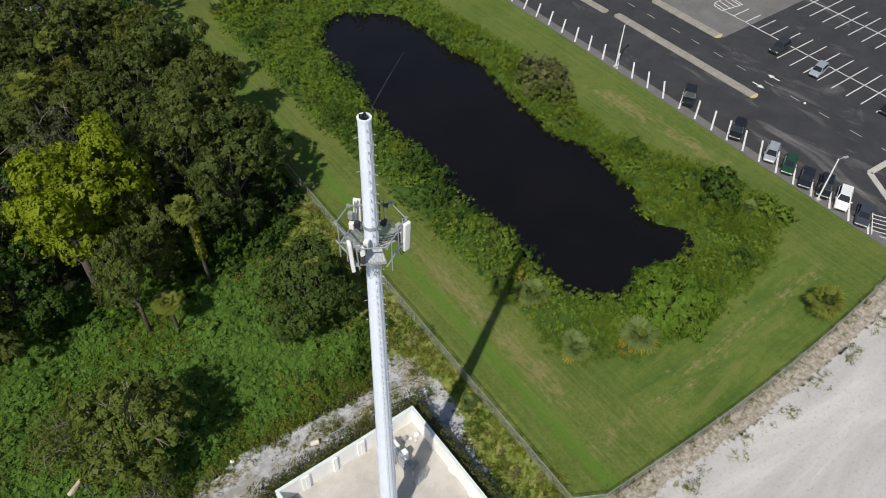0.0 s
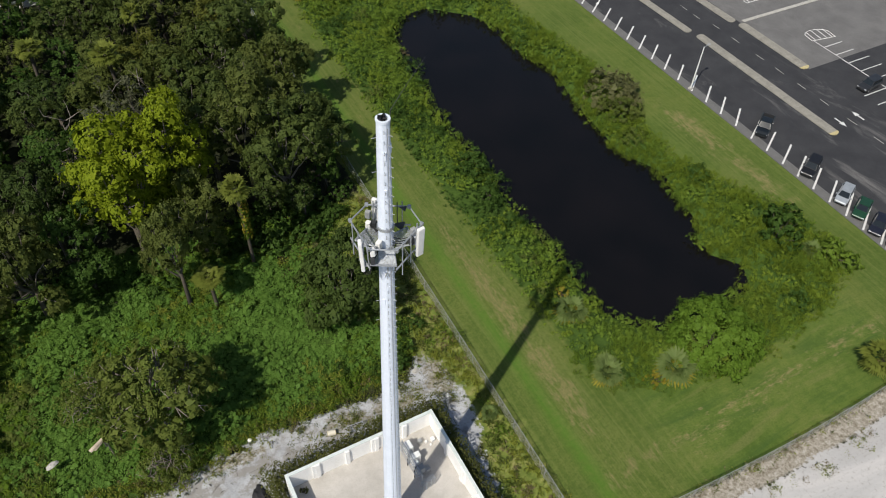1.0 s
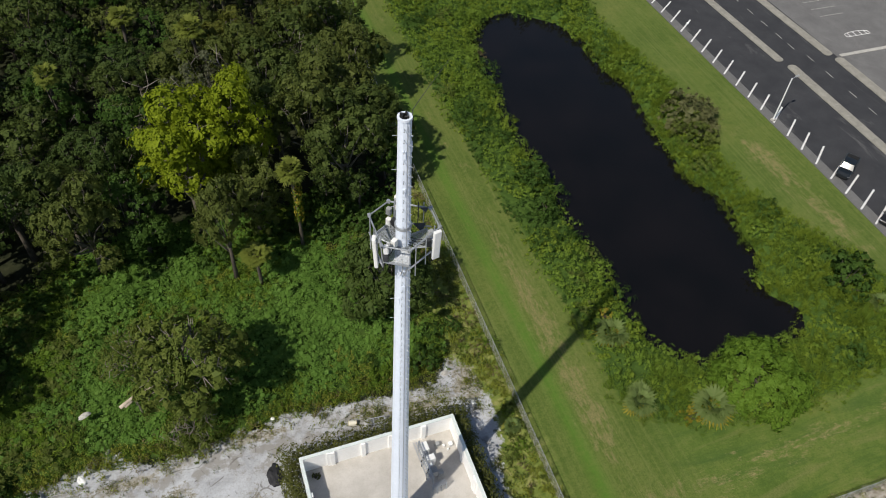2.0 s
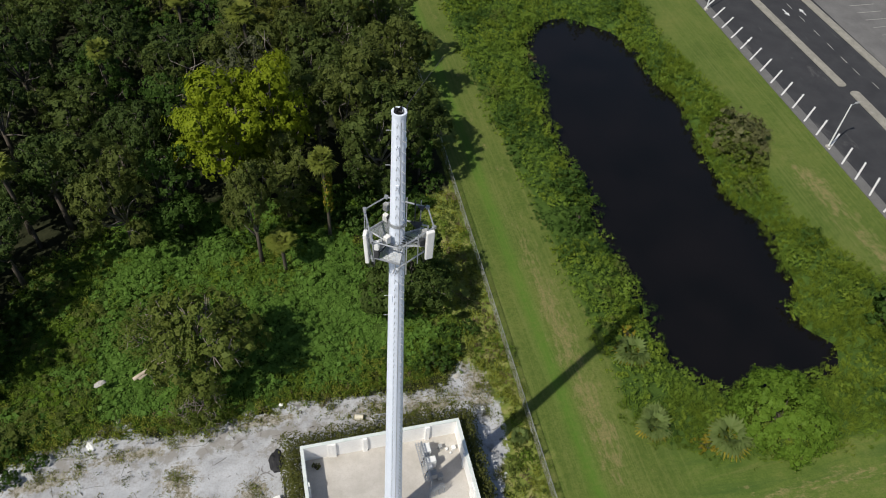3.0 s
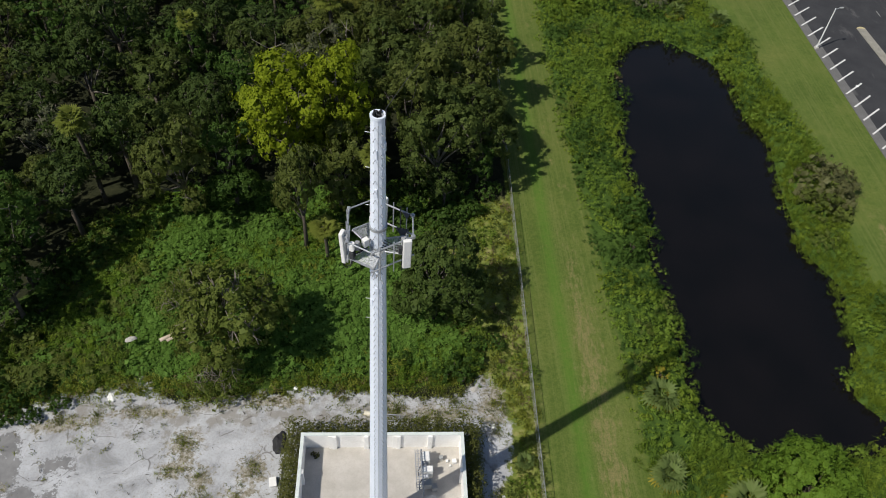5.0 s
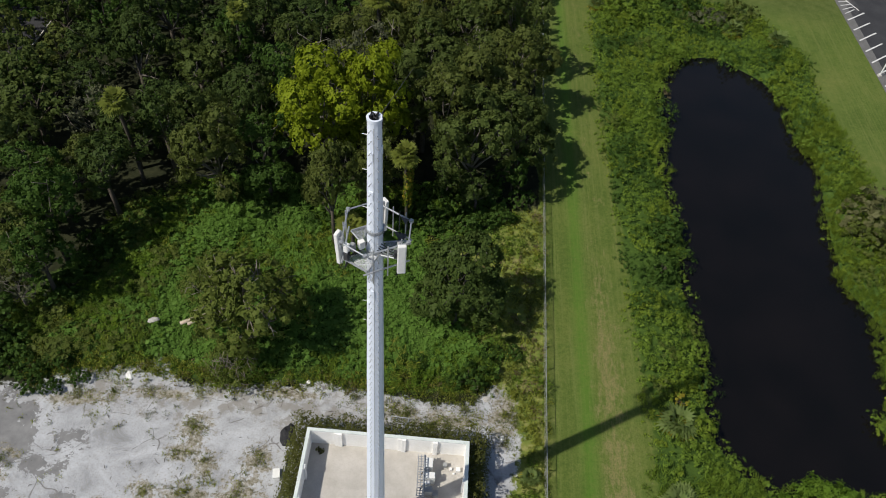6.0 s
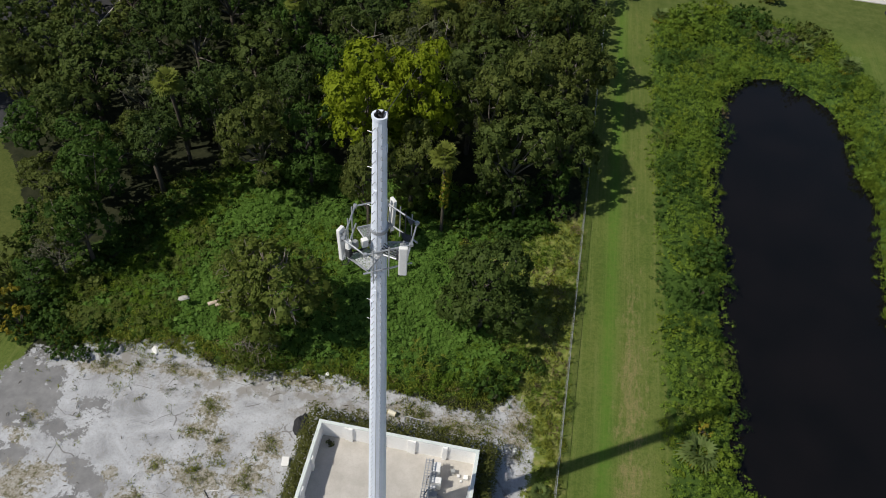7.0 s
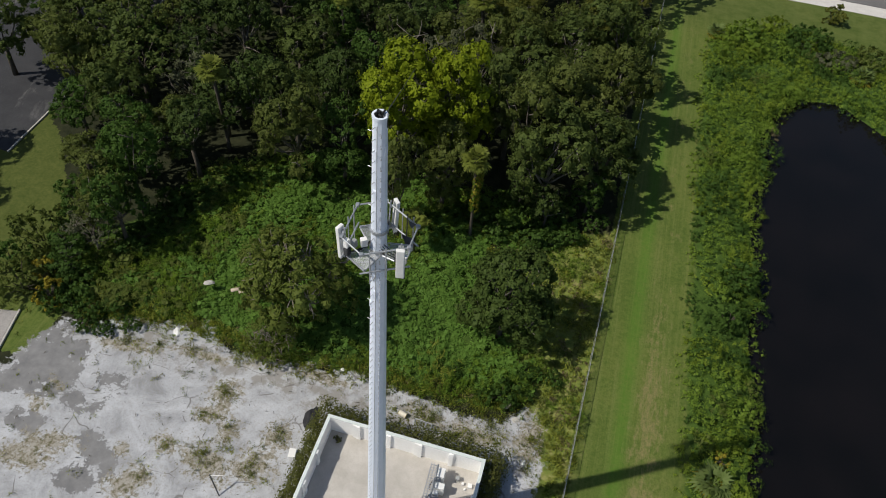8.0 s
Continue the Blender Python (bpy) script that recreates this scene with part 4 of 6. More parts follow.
def lobes_of(rng, radius, height, count, small=1.0):
    """Centres and sizes of the leafy masses of a crown, about a crown centre at the origin."""
    d = unit(rng.normal(size=(count, 3)))
    d[:, 2] = np.abs(d[:, 2]) * 1.1 - 0.3
    d = unit(d)
    c = d * np.stack([np.full(count, radius * 0.66), np.full(count, radius * 0.66), np.full(count, height * 0.6)], 1) * rng.uniform(0.75, 1.2, (count, 1))
    c = np.concatenate([c, [[0, 0, height * 0.25]]])
    s = radius * rng.uniform(0.26, 0.42, count + 1) * small
    s[-1] = radius * 0.5 * small
    return c, s


def tuft_leaves(centre, out, radius, each, size, rng, aspect=0.65, spread=0.25, flat=0.85, inner=0, dome=0.5, broad=1.3):
    """Small rounded tufts of leaves that face outwards, with larger leaf sprays close inside them."""
    k = len(centre)
    c, o = np.repeat(centre, each, 0), np.repeat(out, each, 0)
    r = np.repeat(radius, each)[:, None]
    n = k * each
    d = unit(rng.normal(size=(n, 3)) + o * 0.75)
    p = c + d * r * rng.uniform(0.6, 1.15, (n, 1)) * np.array([1, 1, flat])
    nn = unit(d * dome + o * (1.2 - dome) + rng.normal(0, spread, (n, 3)))
    v, f = leaf_cards(p, nn, size * rng.uniform(0.65, 1.35, n), rng, aspect)
    if not inner:
        return v, f
    m = k * inner
    d = unit(rng.normal(size=(m, 3)))
    p = np.repeat(centre, inner, 0) + d * np.repeat(radius, inner)[:, None] * rng.uniform(0.1, 0.6, (m, 1))
    nn = unit(np.repeat(out, inner, 0) + d * 0.5 + rng.normal(0, 0.3, (m, 3)))
    hv, hf = leaf_cards(p, nn, np.repeat(radius, inner) * rng.uniform(0.75, 1.25, m) * broad, rng, 0.8)
    return np.concatenate([v, hv]), np.concatenate([f, hf + len(v)])


def crown_mesh(name, rng, radius, height, count, leaves, size, material, ragged=0.12, heart=True, small=1.0):
    c, s = lobes_of(rng, radius, height, count, small)
    each = 15 if heart else 20
    want = leaves // 19
    w = s ** 2
    which = rng.choice(len(s), want * 3, p=w / w.sum())
    d = unit(rng.normal(size=(len(which), 3)) + np.array([0, 0, 0.5]))
    p = c[which] + d * (s[which] * (1 + rng.normal(0, ragged, len(which))))[:, None] * np.array([1, 1, 0.85])
    # no tufts deep inside another mass
    near = np.linalg.norm((p[:, None, :] - c[None]) / s[None, :, None], axis=2)
    near[np.arange(len(which)), which] = 9
    ok = near.min(1) > 0.82
    p, d = p[ok][:want], d[ok][:want]
    rad = radius * rng.uniform(0.055, 0.145, len(p)) * (1.0 if radius > 3 else 1.25)
    v, f = tuft_leaves(p, d, rad, each, size, rng, 0.62, spread=0.38, inner=4 if heart else 0)
    return np_mesh(name, v, f, [material]), c, s


def make_tree(name, seed, height, radius, material, label, bark=BARK, leaves=4200, size=0.42, count=14, depth=0.62, ragged=0.12, category="tree", trunk=0.03, group="trees of the wood", heart=True, small=1.0, twigs=1):
    """A broad-leaved tree about the origin: tapered trunk, limbs to each leafy mass, a ragged crown."""
    rng = rng_of(seed)
    root = base(name, 0, 0)
    ch = height * depth
    me, c, s = crown_mesh("crown", rng, radius, ch, count, leaves, size, material, ragged, heart, small)
    top = float(np.max(c[:, 2] + s * 0.8))
    lift = height - top
    crown = new("crown", me)
    crown.parent = root
    crown.location = (0, 0, lift)
    bm = bmesh.new()
    fork = max(lift * 0.75, height * 0.25)
    lean = rng.uniform(-0.4, 0.4, 2)
    bent(bm, [(0, 0, -0.2), (lean[0] * 0.3, lean[1] * 0.3, fork * 0.5), (lean[0], lean[1], fork)], [height * trunk, height * trunk * 0.8, height * trunk * 0.62], 8)
    part("trunk", bm, bark, root, smooth=True)
    bm = bmesh.new()
    for q, r in zip(c, s):
        end = Vector(q) + Vector((0, 0, lift))
        start = Vector((lean[0], lean[1], fork * rng.uniform(0.8, 1.0)))
        mid = start.lerp(end, 0.5) + Vector(rng.normal(0, 0.3, 3)) - Vector((0, 0, 0.25))
        bent(bm, [start, mid, end, end + (end - mid).normalized() * r * 0.5], [height * trunk * 0.38, height * trunk * 0.22, height * trunk * 0.1, 0.02], 5)
        for _ in range(twigs):
            out = Vector(unit(rng.normal(size=(1, 3)) + np.array([[0, 0, 0.7]]))[0])
            tip = end + out * r * rng.uniform(0.95, 1.25)
            bent(bm, [end, end.lerp(tip, 0.55) + Vector(rng.normal(0, 0.12 * r, 3)), tip], [0.07, 0.05, 0.025], 4)
    part("branching", bm, BARK_GREY if twigs == 1 else bark, root, smooth=True)
    return tagged(root, label, category, group)


def put_tree(tree, x, y, turn, scale=1.0, stretch=1.0):
    return copy_thing(tree, pose(x, y, 0, 0, 0, turn) @ Matrix.Diagonal((scale, scale, scale * stretch, 1)))


def frond_fan(rng, centre, direction, length, blades, spread=1.15):
    """One fan-shaped palm leaf: a stalk and pointed blades."""
    d = Vector(direction).normalized()
    s = d.cross(Vector((0, 0, 1)))
    s = s.normalized() if s.length > 0.05 else Vector((1, 0, 0))
    nrm = s.cross(d)
    hub = Vector(centre) + d * length * 0.45
    verts, faces = [], []

    def quad(a, b, c, e):
        i = len(verts)
        verts.extend([a, b, c, e])
        faces.append((i, i + 1, i + 2, i + 3))

    quad(Vector(centre) - s * 0.02, Vector(centre) + s * 0.02, hub + s * 0.02, hub - s * 0.02)
    for k in range(blades):
        a = (k / (blades - 1) - 0.5) * 2 * spread
        v = (d * math.cos(a) + s * math.sin(a)).normalized()
        w = nrm.cross(v).normalized() * length * 0.06
        l = length * (0.62 - 0.12 * abs(a)) * rng.uniform(0.85, 1.1)
        tip = hub + v * l - Vector((0, 0, 1)) * l * rng.uniform(0.1, 0.35)
        m = hub + v * l * 0.5
        quad(hub, m + w, tip, m - w)
    return verts, faces


def fan_mesh(name, rng, count, length, material, low=-0.5, high=1.0, centre=(0, 0, 0), blades=9):
    verts, faces = [], []
    for k in range(count):
        a = k * 2.399 + rng.uniform(-0.3, 0.3)
        e = low + (high - low) * ((k + 0.5) / count)
        v, f = frond_fan(rng, centre, (math.cos(a) * math.cos(e), math.sin(a) * math.cos(e), math.sin(e)), length * rng.uniform(0.8, 1.1), blades)
        faces.extend([tuple(i + len(verts) for i in q) for q in f])
        verts.extend([tuple(p) for p in v])
    return np_mesh(name, verts, faces, [material])


def make_palm(seed, height, label="cabbage palm with a round head of fan leaves"):
    rng = rng_of(seed)
    root = base("cabbage_palm", 0, 0)
    bm = bmesh.new()
    b = rng.uniform(-0.5, 0.5, 2)
    pts = [(b[0] * t * t, b[1] * t * t, height * t) for t in np.linspace(-0.02, 1, 7)]
    bent(bm, pts, [0.26, 0.22, 0.2, 0.2, 0.2, 0.22, 0.2], 8)
    part("trunk", bm, BARK, root, smooth=True)
    head = new("frond_head", fan_mesh("frond_head", rng, 34, 1.85, LEAF_PALM, -0.9, 1.3, blades=11))
    head.parent, head.location = root, (b[0], b[1], height)
    skirt = new("frond_skirt", fan_mesh("frond_skirt", rng, 6, 1.4, LEAF_DRY, -1.45, -0.9))
    skirt.parent, skirt.location = root, (b[0], b[1], height - 0.1)
    tagged(skirt, "brown hanging dead fronds")
    return tagged(root, label, "palm", "palms of the wood")


def make_bush(name, seed, radius, height, material, label, leaves=1500, size=0.3, count=8, category="bush", group="bushes round the pond", flat=0.0):
    rng = rng_of(seed)
    root = base(name, 0, 0)
    me, c, s = crown_mesh("foliage", rng, radius, height, count, leaves, size, material, 0.2)
    crown = new("foliage", me)
    crown.parent = root
    top = float(np.max(c[:, 2] + s * 0.8))
    crown.location = (0, 0, height - top)
    bm = bmesh.new()
    for q, r in zip(c, s):
        end = Vector(q) + Vector((0, 0, height - top))
        end.z = max(end.z, 0.3)
        bent(bm, [(0, 0, -0.4), end * 0.5 + Vector((0, 0, 0.1)), end], [0.07, 0.05, 0.02], 5)
    part("trunk", bm, BARK, root)
    return tagged(root, label, category, group)


def lumps_in(rng, poly_in, poly_out, spacing, r0, r1, box_):
    """Centres, widths and heights of the tussocks between two outlines."""
    x = rng.uniform(box_[0], box_[1], 40000)
    y = rng.uniform(box_[2], box_[3], 40000)
    ok = (side(x, y, poly_out) > 0.4) if poly_in is None else (side(x, y, poly_out) > 0.4) & (side(x, y, poly_in) < 0.3)
    x, y = x[ok], y[ok]
    keep = []
    for i in range(len(x)):
        if all((x[i] - x[j]) ** 2 + (y[i] - y[j]) ** 2 > spacing ** 2 for j in keep[-900:]):
            keep.append(i)
        if len(keep) > 1500:
            break
    return x[keep], y[keep], rng.uniform(r0, r1, len(keep))


def thicket(name, rng, x, y, r, h, per_area, size, materials, which, label, category, aspect=0.6, upright=0.0, each=12, tuft=0.3, lift=0.0, dome=0.4, flat=0.85, up=0.0):
    """Leaves over many tussocks, joined: nobody could count them."""
    vs, fs, idx = [], [], []
    off = 0
    g = np.maximum(ground_height(x, y), -0.7) + lift
    for k in range(len(x)):
        n = max(3, int(per_area * math.pi * r[k] ** 2 * (0.6 + 0.5 * h[k] / max(r[k], 0.1))))
        d = unit(rng.normal(size=(n, 3)) + np.array([0, 0, 0.6]))
        d[:, 2] = np.abs(d[:, 2])
        rad = 1 + rng.normal(0, 0.13, (n, 1))
        p = np.array([x[k], y[k], g[k]]) + d * np.array([r[k], r[k], h[k]]) * rad
        if upright:
            n2 = n * each
            p = np.repeat(p, each, 0) + rng.normal(0, 0.16, (n2, 3))
            o = np.repeat(d, each, 0)
            along = np.stack([o[:, 0] * 0.7, o[:, 1] * 0.7, np.full(n2, upright)], 1) + rng.normal(0, 0.35, (n2, 3))
            v, f = leaf_cards(p, unit(np.cross(along, rng.normal(size=(n2, 3)))), size * rng.uniform(0.6, 1.4, n2), rng, aspect, along=along)
        else:
            out = unit(unit(d * np.array([1, 1, max(0.5, r[k] / max(h[k], 0.2))])) + np.array([0, 0, up]))
            v, f = tuft_leaves(p, out, tuft * rng.uniform(0.8, 1.5, n), each, size, rng, aspect, inner=3, dome=dome, flat=flat, broad=0.85)
        vs.append(v)
        fs.append(f + off)
        off += len(v)
        idx.append(np.full(len(f), which[k]))
    ob = new(name, np_mesh(name, np.concatenate(vs), np.concatenate(fs), materials, np.concatenate(idx)))
    return tagged(ob, label, category, kind="stuff")


# ---- the wood ----
OAK = [make_tree("oak_tree", 11 + i, 15.0, 5.6, LEAF_OAK, "dark green oak tree in the wood", leaves=5900, size=0.28, count=9 + i, depth=0.72, ragged=0.08) for i in range(3)]
OLIVE = [make_tree("oak_tree", 31 + i, 14.0, 5.4, LEAF_OLIVE, "olive-green oak tree in the wood", leaves=5700, size=0.28, count=9 + i, depth=0.72, ragged=0.08) for i in range(3)]
GREEN = [make_tree("broadleaf_tree", 51 + i, 12.0, 4.4, LEAF_GREEN, "mid-green leafy tree in the wood", leaves=4600, size=0.28, count=8 + i, depth=0.75, ragged=0.08) for i in range(2)]
GREY = [make_tree("bare_tree", 71, 12.0, 4.2, LEAF_GREY, "thin grey-green tree with bare pale twigs", BARK_PALE, leaves=1500, size=0.34, count=18, ragged=0.25, trunk=0.02, heart=False)]
DEEP = [make_tree("oak_tree", 41 + i, 14.5, 5.2, LEAF_DEEP_SHADE, "deep green oak tree with shade put into its leaf colour", leaves=4700, size=0.3, count=8 + i, depth=0.7, ragged=0.1, small=0.9) for i in range(2)]
KHAKI = make_tree("oak_tree", 81, 14.0, 5.0, LEAF_KHAKI, "yellowish olive tree with bare twigs in the wood", leaves=5000, size=0.32, count=11, depth=0.72, ragged=0.12)
FAR = [make_tree("oak_tree", 61 + i, 14.0, 5.4, mat, lab, leaves=2600, size=0.46, count=12 + i, twigs=0) for i, (mat, lab) in enumerate(((LEAF_OAK, "dark green oak tree in the wood"), (LEAF_OLIVE, "olive-green oak tree in the wood"), (LEAF_GREEN, "mid-green leafy tree in the wood")))]
LIME = make_tree("lime_green_tree", 91, 20.0, 6.6, LEAF_LIME, "tall bright yellow-green tree above the wood", leaves=9500, size=0.36, count=15, depth=0.7, ragged=0.08, small=0.88)
LIME.matrix_world = pose(2.6, 69.3, 0, 0, 0, 20)
PLACED = [(LIME, 2.6, 69.3, 6.2)]


def stand(kind, x, y, scale=1.0, stretch=1.0, turn=None, keep=None):
    turn = (x * 37.7 + y * 91.3) % 360 if turn is None else turn
    PLACED.append((kind, x, y, (keep or 5.0) * scale))
    return put_tree(kind, x, y, turn, scale, stretch)


stand(LIME, 8.4, 74.4, 0.84, 1.2, 200, 6.2)
for tree, tx, ty, ts, tz in (
    (OLIVE[0], 5.2, 61.0, 0.68, 1.68), (OAK[0], 21.8, 69.8, 1.0, 1.08), (GREEN[0], 27.2, 72.4, 0.58, 1.1), (DEEP[0], 22.4, 68.0, 0.52, 0.9), (DEEP[1], 18.6, 70.6, 0.45, 0.9), (OLIVE[1], 18.0, 75.0, 0.95, 1.34), (OAK[1], 27.6, 76.2, 0.92, 1.02), (OLIVE[2], 22.5, 82.5, 1.12, 1.0),
    (OAK[2], 28.4, 79.6, 0.8, 0.95), (OLIVE[0], 27.4, 90.0, 1.0, 1.05), (OAK[0], 27.2, 100.5, 0.95, 1.08), (OAK[2], 21.5, 99.0, 1.0, 1.05), (OAK[0], 15.0, 88.5, 0.95, 0.95), (GREEN[1], -3.2, 76.6, 1.05, 1.3),
    (OLIVE[2], -9.8, 66.0, 0.9, 1.22), (DEEP[1], -6.0, 72.8, 0.75, 1.4), (DEEP[0], -17.6, 71.2, 0.95, 1.08), (GREEN[0], -25.6, 54.5, 1.05, 1.15), (GREEN[1], -29.5, 60.0, 1.0, 0.95),
    (GREEN[0], -24.5, 49.0, 0.85, 1.15), (OLIVE[2], -28.0, 51.0, 0.75, 1.0), (GREEN[1], -28.2, 43.8, 0.62, 0.75), (GREY[0], -27.0, 47.0, 0.8, 0.75), (DEEP[1], -21.8, 62.0, 0.85, 1.04),
    (GREY[0], 2.5, 84.5, 1.0, 1.2), (GREY[0], -1.5, 81.5, 0.9, 1.15), (GREEN[0], 28.2, 104.5, 0.8, 0.95),
    (GREEN[1], 27.6, 122.0, 0.9, 1.0), (OAK[0], -53.5, 46.0, 0.9, 0.9), (OLIVE[2], -43.0, 70.0, 0.9, 1.0), (GREEN[0], -39.5, 64.5, 0.9, 0.9), (OAK[2], -51.0, 79.0, 0.9, 0.9), (OAK[0], -57.0, 73.0, 0.9, 0.95), (OLIVE[1], -47.5, 74.5, 0.85, 1.0), (GREEN[1], -60.0, 88.0, 0.95, 1.0), (KHAKI, 23.8, 106.5, 0.95, 1.0), (KHAKI, 11.0, 102.0, 0.9, 0.95), (KHAKI, 27.2, 113.0, 0.7, 1.0), (GREY[0], 7.0, 88.8, 1.05, 1.1), (OAK[1], -54.0, 54.5, 0.85, 0.85), (OAK[1], -33.5, 66.0, 0.9, 0.9), (OLIVE[0], -35.5, 58.5, 0.55, 0.8)):
    stand(tree, tx, ty, ts, tz)
CLEARING = [(-29, 36), (-24.5, 47), (-21, 54), (-21, 61), (-15, 64), (-8, 63), (-1, 62), (8, 61), (14, 63), (20, 65), (31.7, 69), (31.7, 30), (0, 30), (-25, 30)]
YARD = [(-29, 30), (-28, 40), (-34, 50), (-41, 60), (-45, 64), (-50, 72), (-62, 76), (-70, 92), (-120, 100), (-120, 20)]
ROOT_RNG = rng_of(5)
cand = np.stack([ROOT_RNG.uniform(-75, 29.5, 9000), ROOT_RNG.uniform(44, 160, 9000)], 1)
keep_out, yard = side(cand[:, 0], cand[:, 1], CLEARING), side(cand[:, 0], cand[:, 1], YARD)
for (x, y), c, w in zip(cand, keep_out, yard):
    if c > -3.5 or w > -3.5 or len(PLACED) > 222 or (x > 26.0 and y < 120) or (9.5 < x < 20.5 and y < 72.5):
        continue
    s = ROOT_RNG.uniform(0.7, 1.05)
    if all((x - a) ** 2 + (y - b) ** 2 > (0.6 * (r + 5.0 * s)) ** 2 for _, a, b, r in PLACED):
        kind = [OAK[0], OAK[1], OAK[2], OLIVE[0], OLIVE[2], GREEN[0], GREEN[1], GREY[0]][ROOT_RNG.choice(8, p=[0.17, 0.16, 0.14, 0.15, 0.14, 0.11, 0.08, 0.05])]
        # most oaks on the left get the leaves with painted-in shade
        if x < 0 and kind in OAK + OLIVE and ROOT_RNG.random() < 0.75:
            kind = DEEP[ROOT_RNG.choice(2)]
        if y > 104 or x < -34:
            kind = FAR[ROOT_RNG.choice(3, p=[0.45, 0.33, 0.22])]
        stand(kind, x, y, s, ROOT_RNG.uniform(0.75, 1.2), ROOT_RNG.uniform(0, 360))
stand(DEEP[0], -22.4, 71.2, 0.72, 0.95)
stand(DEEP[1], -25.8, 73.6, 0.62, 1.0)
for i, t in enumerate(OAK + OLIVE + GREEN + GREY + FAR + DEEP + [KHAKI]):
    t.matrix_world = pose(-60 + i * 9.5, 178 + (i % 2) * 5, 0, 0, 0, 40 * i)

PALM = make_palm(3, 13.0)
PALM.matrix_world = pose(13.9, 63.5, 0) @ Matrix.Diagonal((1, 1, 1.05, 1))
for x, y, h, s in ((7.9, 59.2, 0.46, 1.1), (-21.0, 68.5, 1.0, 1.15), (6.8, 97.2, 0.98, 1.25), (-3.2, 106.5, 0.8, 1.2), (-12.5, 90, 1.0, 1.0), (12, 108, 0.9, 1.0)):
    copy_thing(PALM, pose(x, y, 0, 0, 0, x * 50) @ Matrix.Diagonal((s, s, h, 1)))

# creeper on the trunk of the tall palm
CR = rng_of(7)
cz = CR.uniform(5.2, 11.6, 760)
ca = CR.uniform(0, 6.28, 760)
cd = np.stack([np.cos(ca), np.sin(ca), CR.normal(0, 0.4, 760)], 1)
cv, cf = leaf_cards(np.stack([np.interp(cz, [0, 13], [0, 0.1]), np.zeros(760), cz], 1) + cd * (0.26 + 0.36 * CR.random((760, 1))), cd, CR.uniform(0.22, 0.46, 760), CR, 0.7)
creeper = new("creeper", np_mesh("creeper", cv, cf, [LEAF_YELLOW, LEAF_PEPPER], CR.choice(2, 760, p=[0.55, 0.45])))
creeper.parent = PALM
tagged(creeper, "yellow-green creeper climbing the trunk")

# tree beside the fence and the thin tree over the vines
FENCE_TREE = make_tree("round_oak_tree", 131, 12.2, 5.0, LEAF_ROUND, "round dense dark green tree beside the fence", leaves=11500, size=0.3, count=22, depth=0.78, group="trees of the clearing")
FENCE_TREE.matrix_world = pose(20.7, 50.4, 0, 0, 0, 30)
THIN_TREE = make_tree("thin_tree", 141, 12.2, 5.5, LEAF_THIN, "wide olive tree with bare grey twigs over vines", BARK_PALE, leaves=8200, size=0.26, count=22, depth=0.62, ragged=0.3, small=0.9, trunk=0.018, group="trees of the clearing", twigs=5)
THIN_TREE.matrix_world = pose(-1.3, 44.9, 0, 0, 0, 70)
SCRUB_TREE = make_tree("scrub_tree", 143, 4.6, 4.0, LEAF_THIN, "low sparse olive scrub tree with bare twigs among vines", BARK_PALE, leaves=4600, size=0.24, count=18, depth=0.8, ragged=0.25, trunk=0.02, group="trees of the clearing", heart=False, twigs=4)
SCRUB_TREE.matrix_world = pose(-7.6, 51.4, 0, 0, 0, 15)
copy_thing(SCRUB_TREE, pose(-1.9, 40.6, 0, 0, 0, 140) @ Matrix.Diagonal((0.75, 0.75, 1.1, 1)))

# undergrowth at the foot of the wood
UNDER = make_bush("undergrowth_bush", 151, 2.2, 2.6, LEAF_GREEN, "leafy green bush at the edge of the wood", 1300, 0.32, 9, group="bushes of the clearing")
UNDER.matrix_world = pose(-22.5, 57.0, 0)
VERGE = make_bush("undergrowth_bush", 153, 2.2, 2.6, LEAF_MOUND, "bright green leafy mound under the palm", 1500, 0.26, 10, group="bushes of the clearing")
VERGE.matrix_world = pose(4.0, 65.6, 0) @ Matrix.Diagonal((0.8, 0.8, 0.7, 1))
U = rng_of(152)
edge_line = [(-27, 40), (-24.5, 46), (-22, 53), (-20.5, 60), (-14, 65.5), (-6, 68), (1, 64), (7.5, 62), (12, 64.5), (16.5, 66), (22, 65), (28, 68.5)]
for (ax, ay), (bx, by) in zip(edge_line, edge_line[1:]):
    for t in (0.2, 0.6) if not -20 < ax < 4 else (0.4,):
        s = U.uniform(0.6, 1.15)
        copy_thing(UNDER, pose(ax + (bx - ax) * t + U.normal(0, 0.8), ay + (by - ay) * t + U.normal(0, 0.8) + 0.6, 0, 0, 0, U.uniform(0, 360)) @ Matrix.Diagonal((s, s, s * U.uniform(0.6, 1.1), 1)))
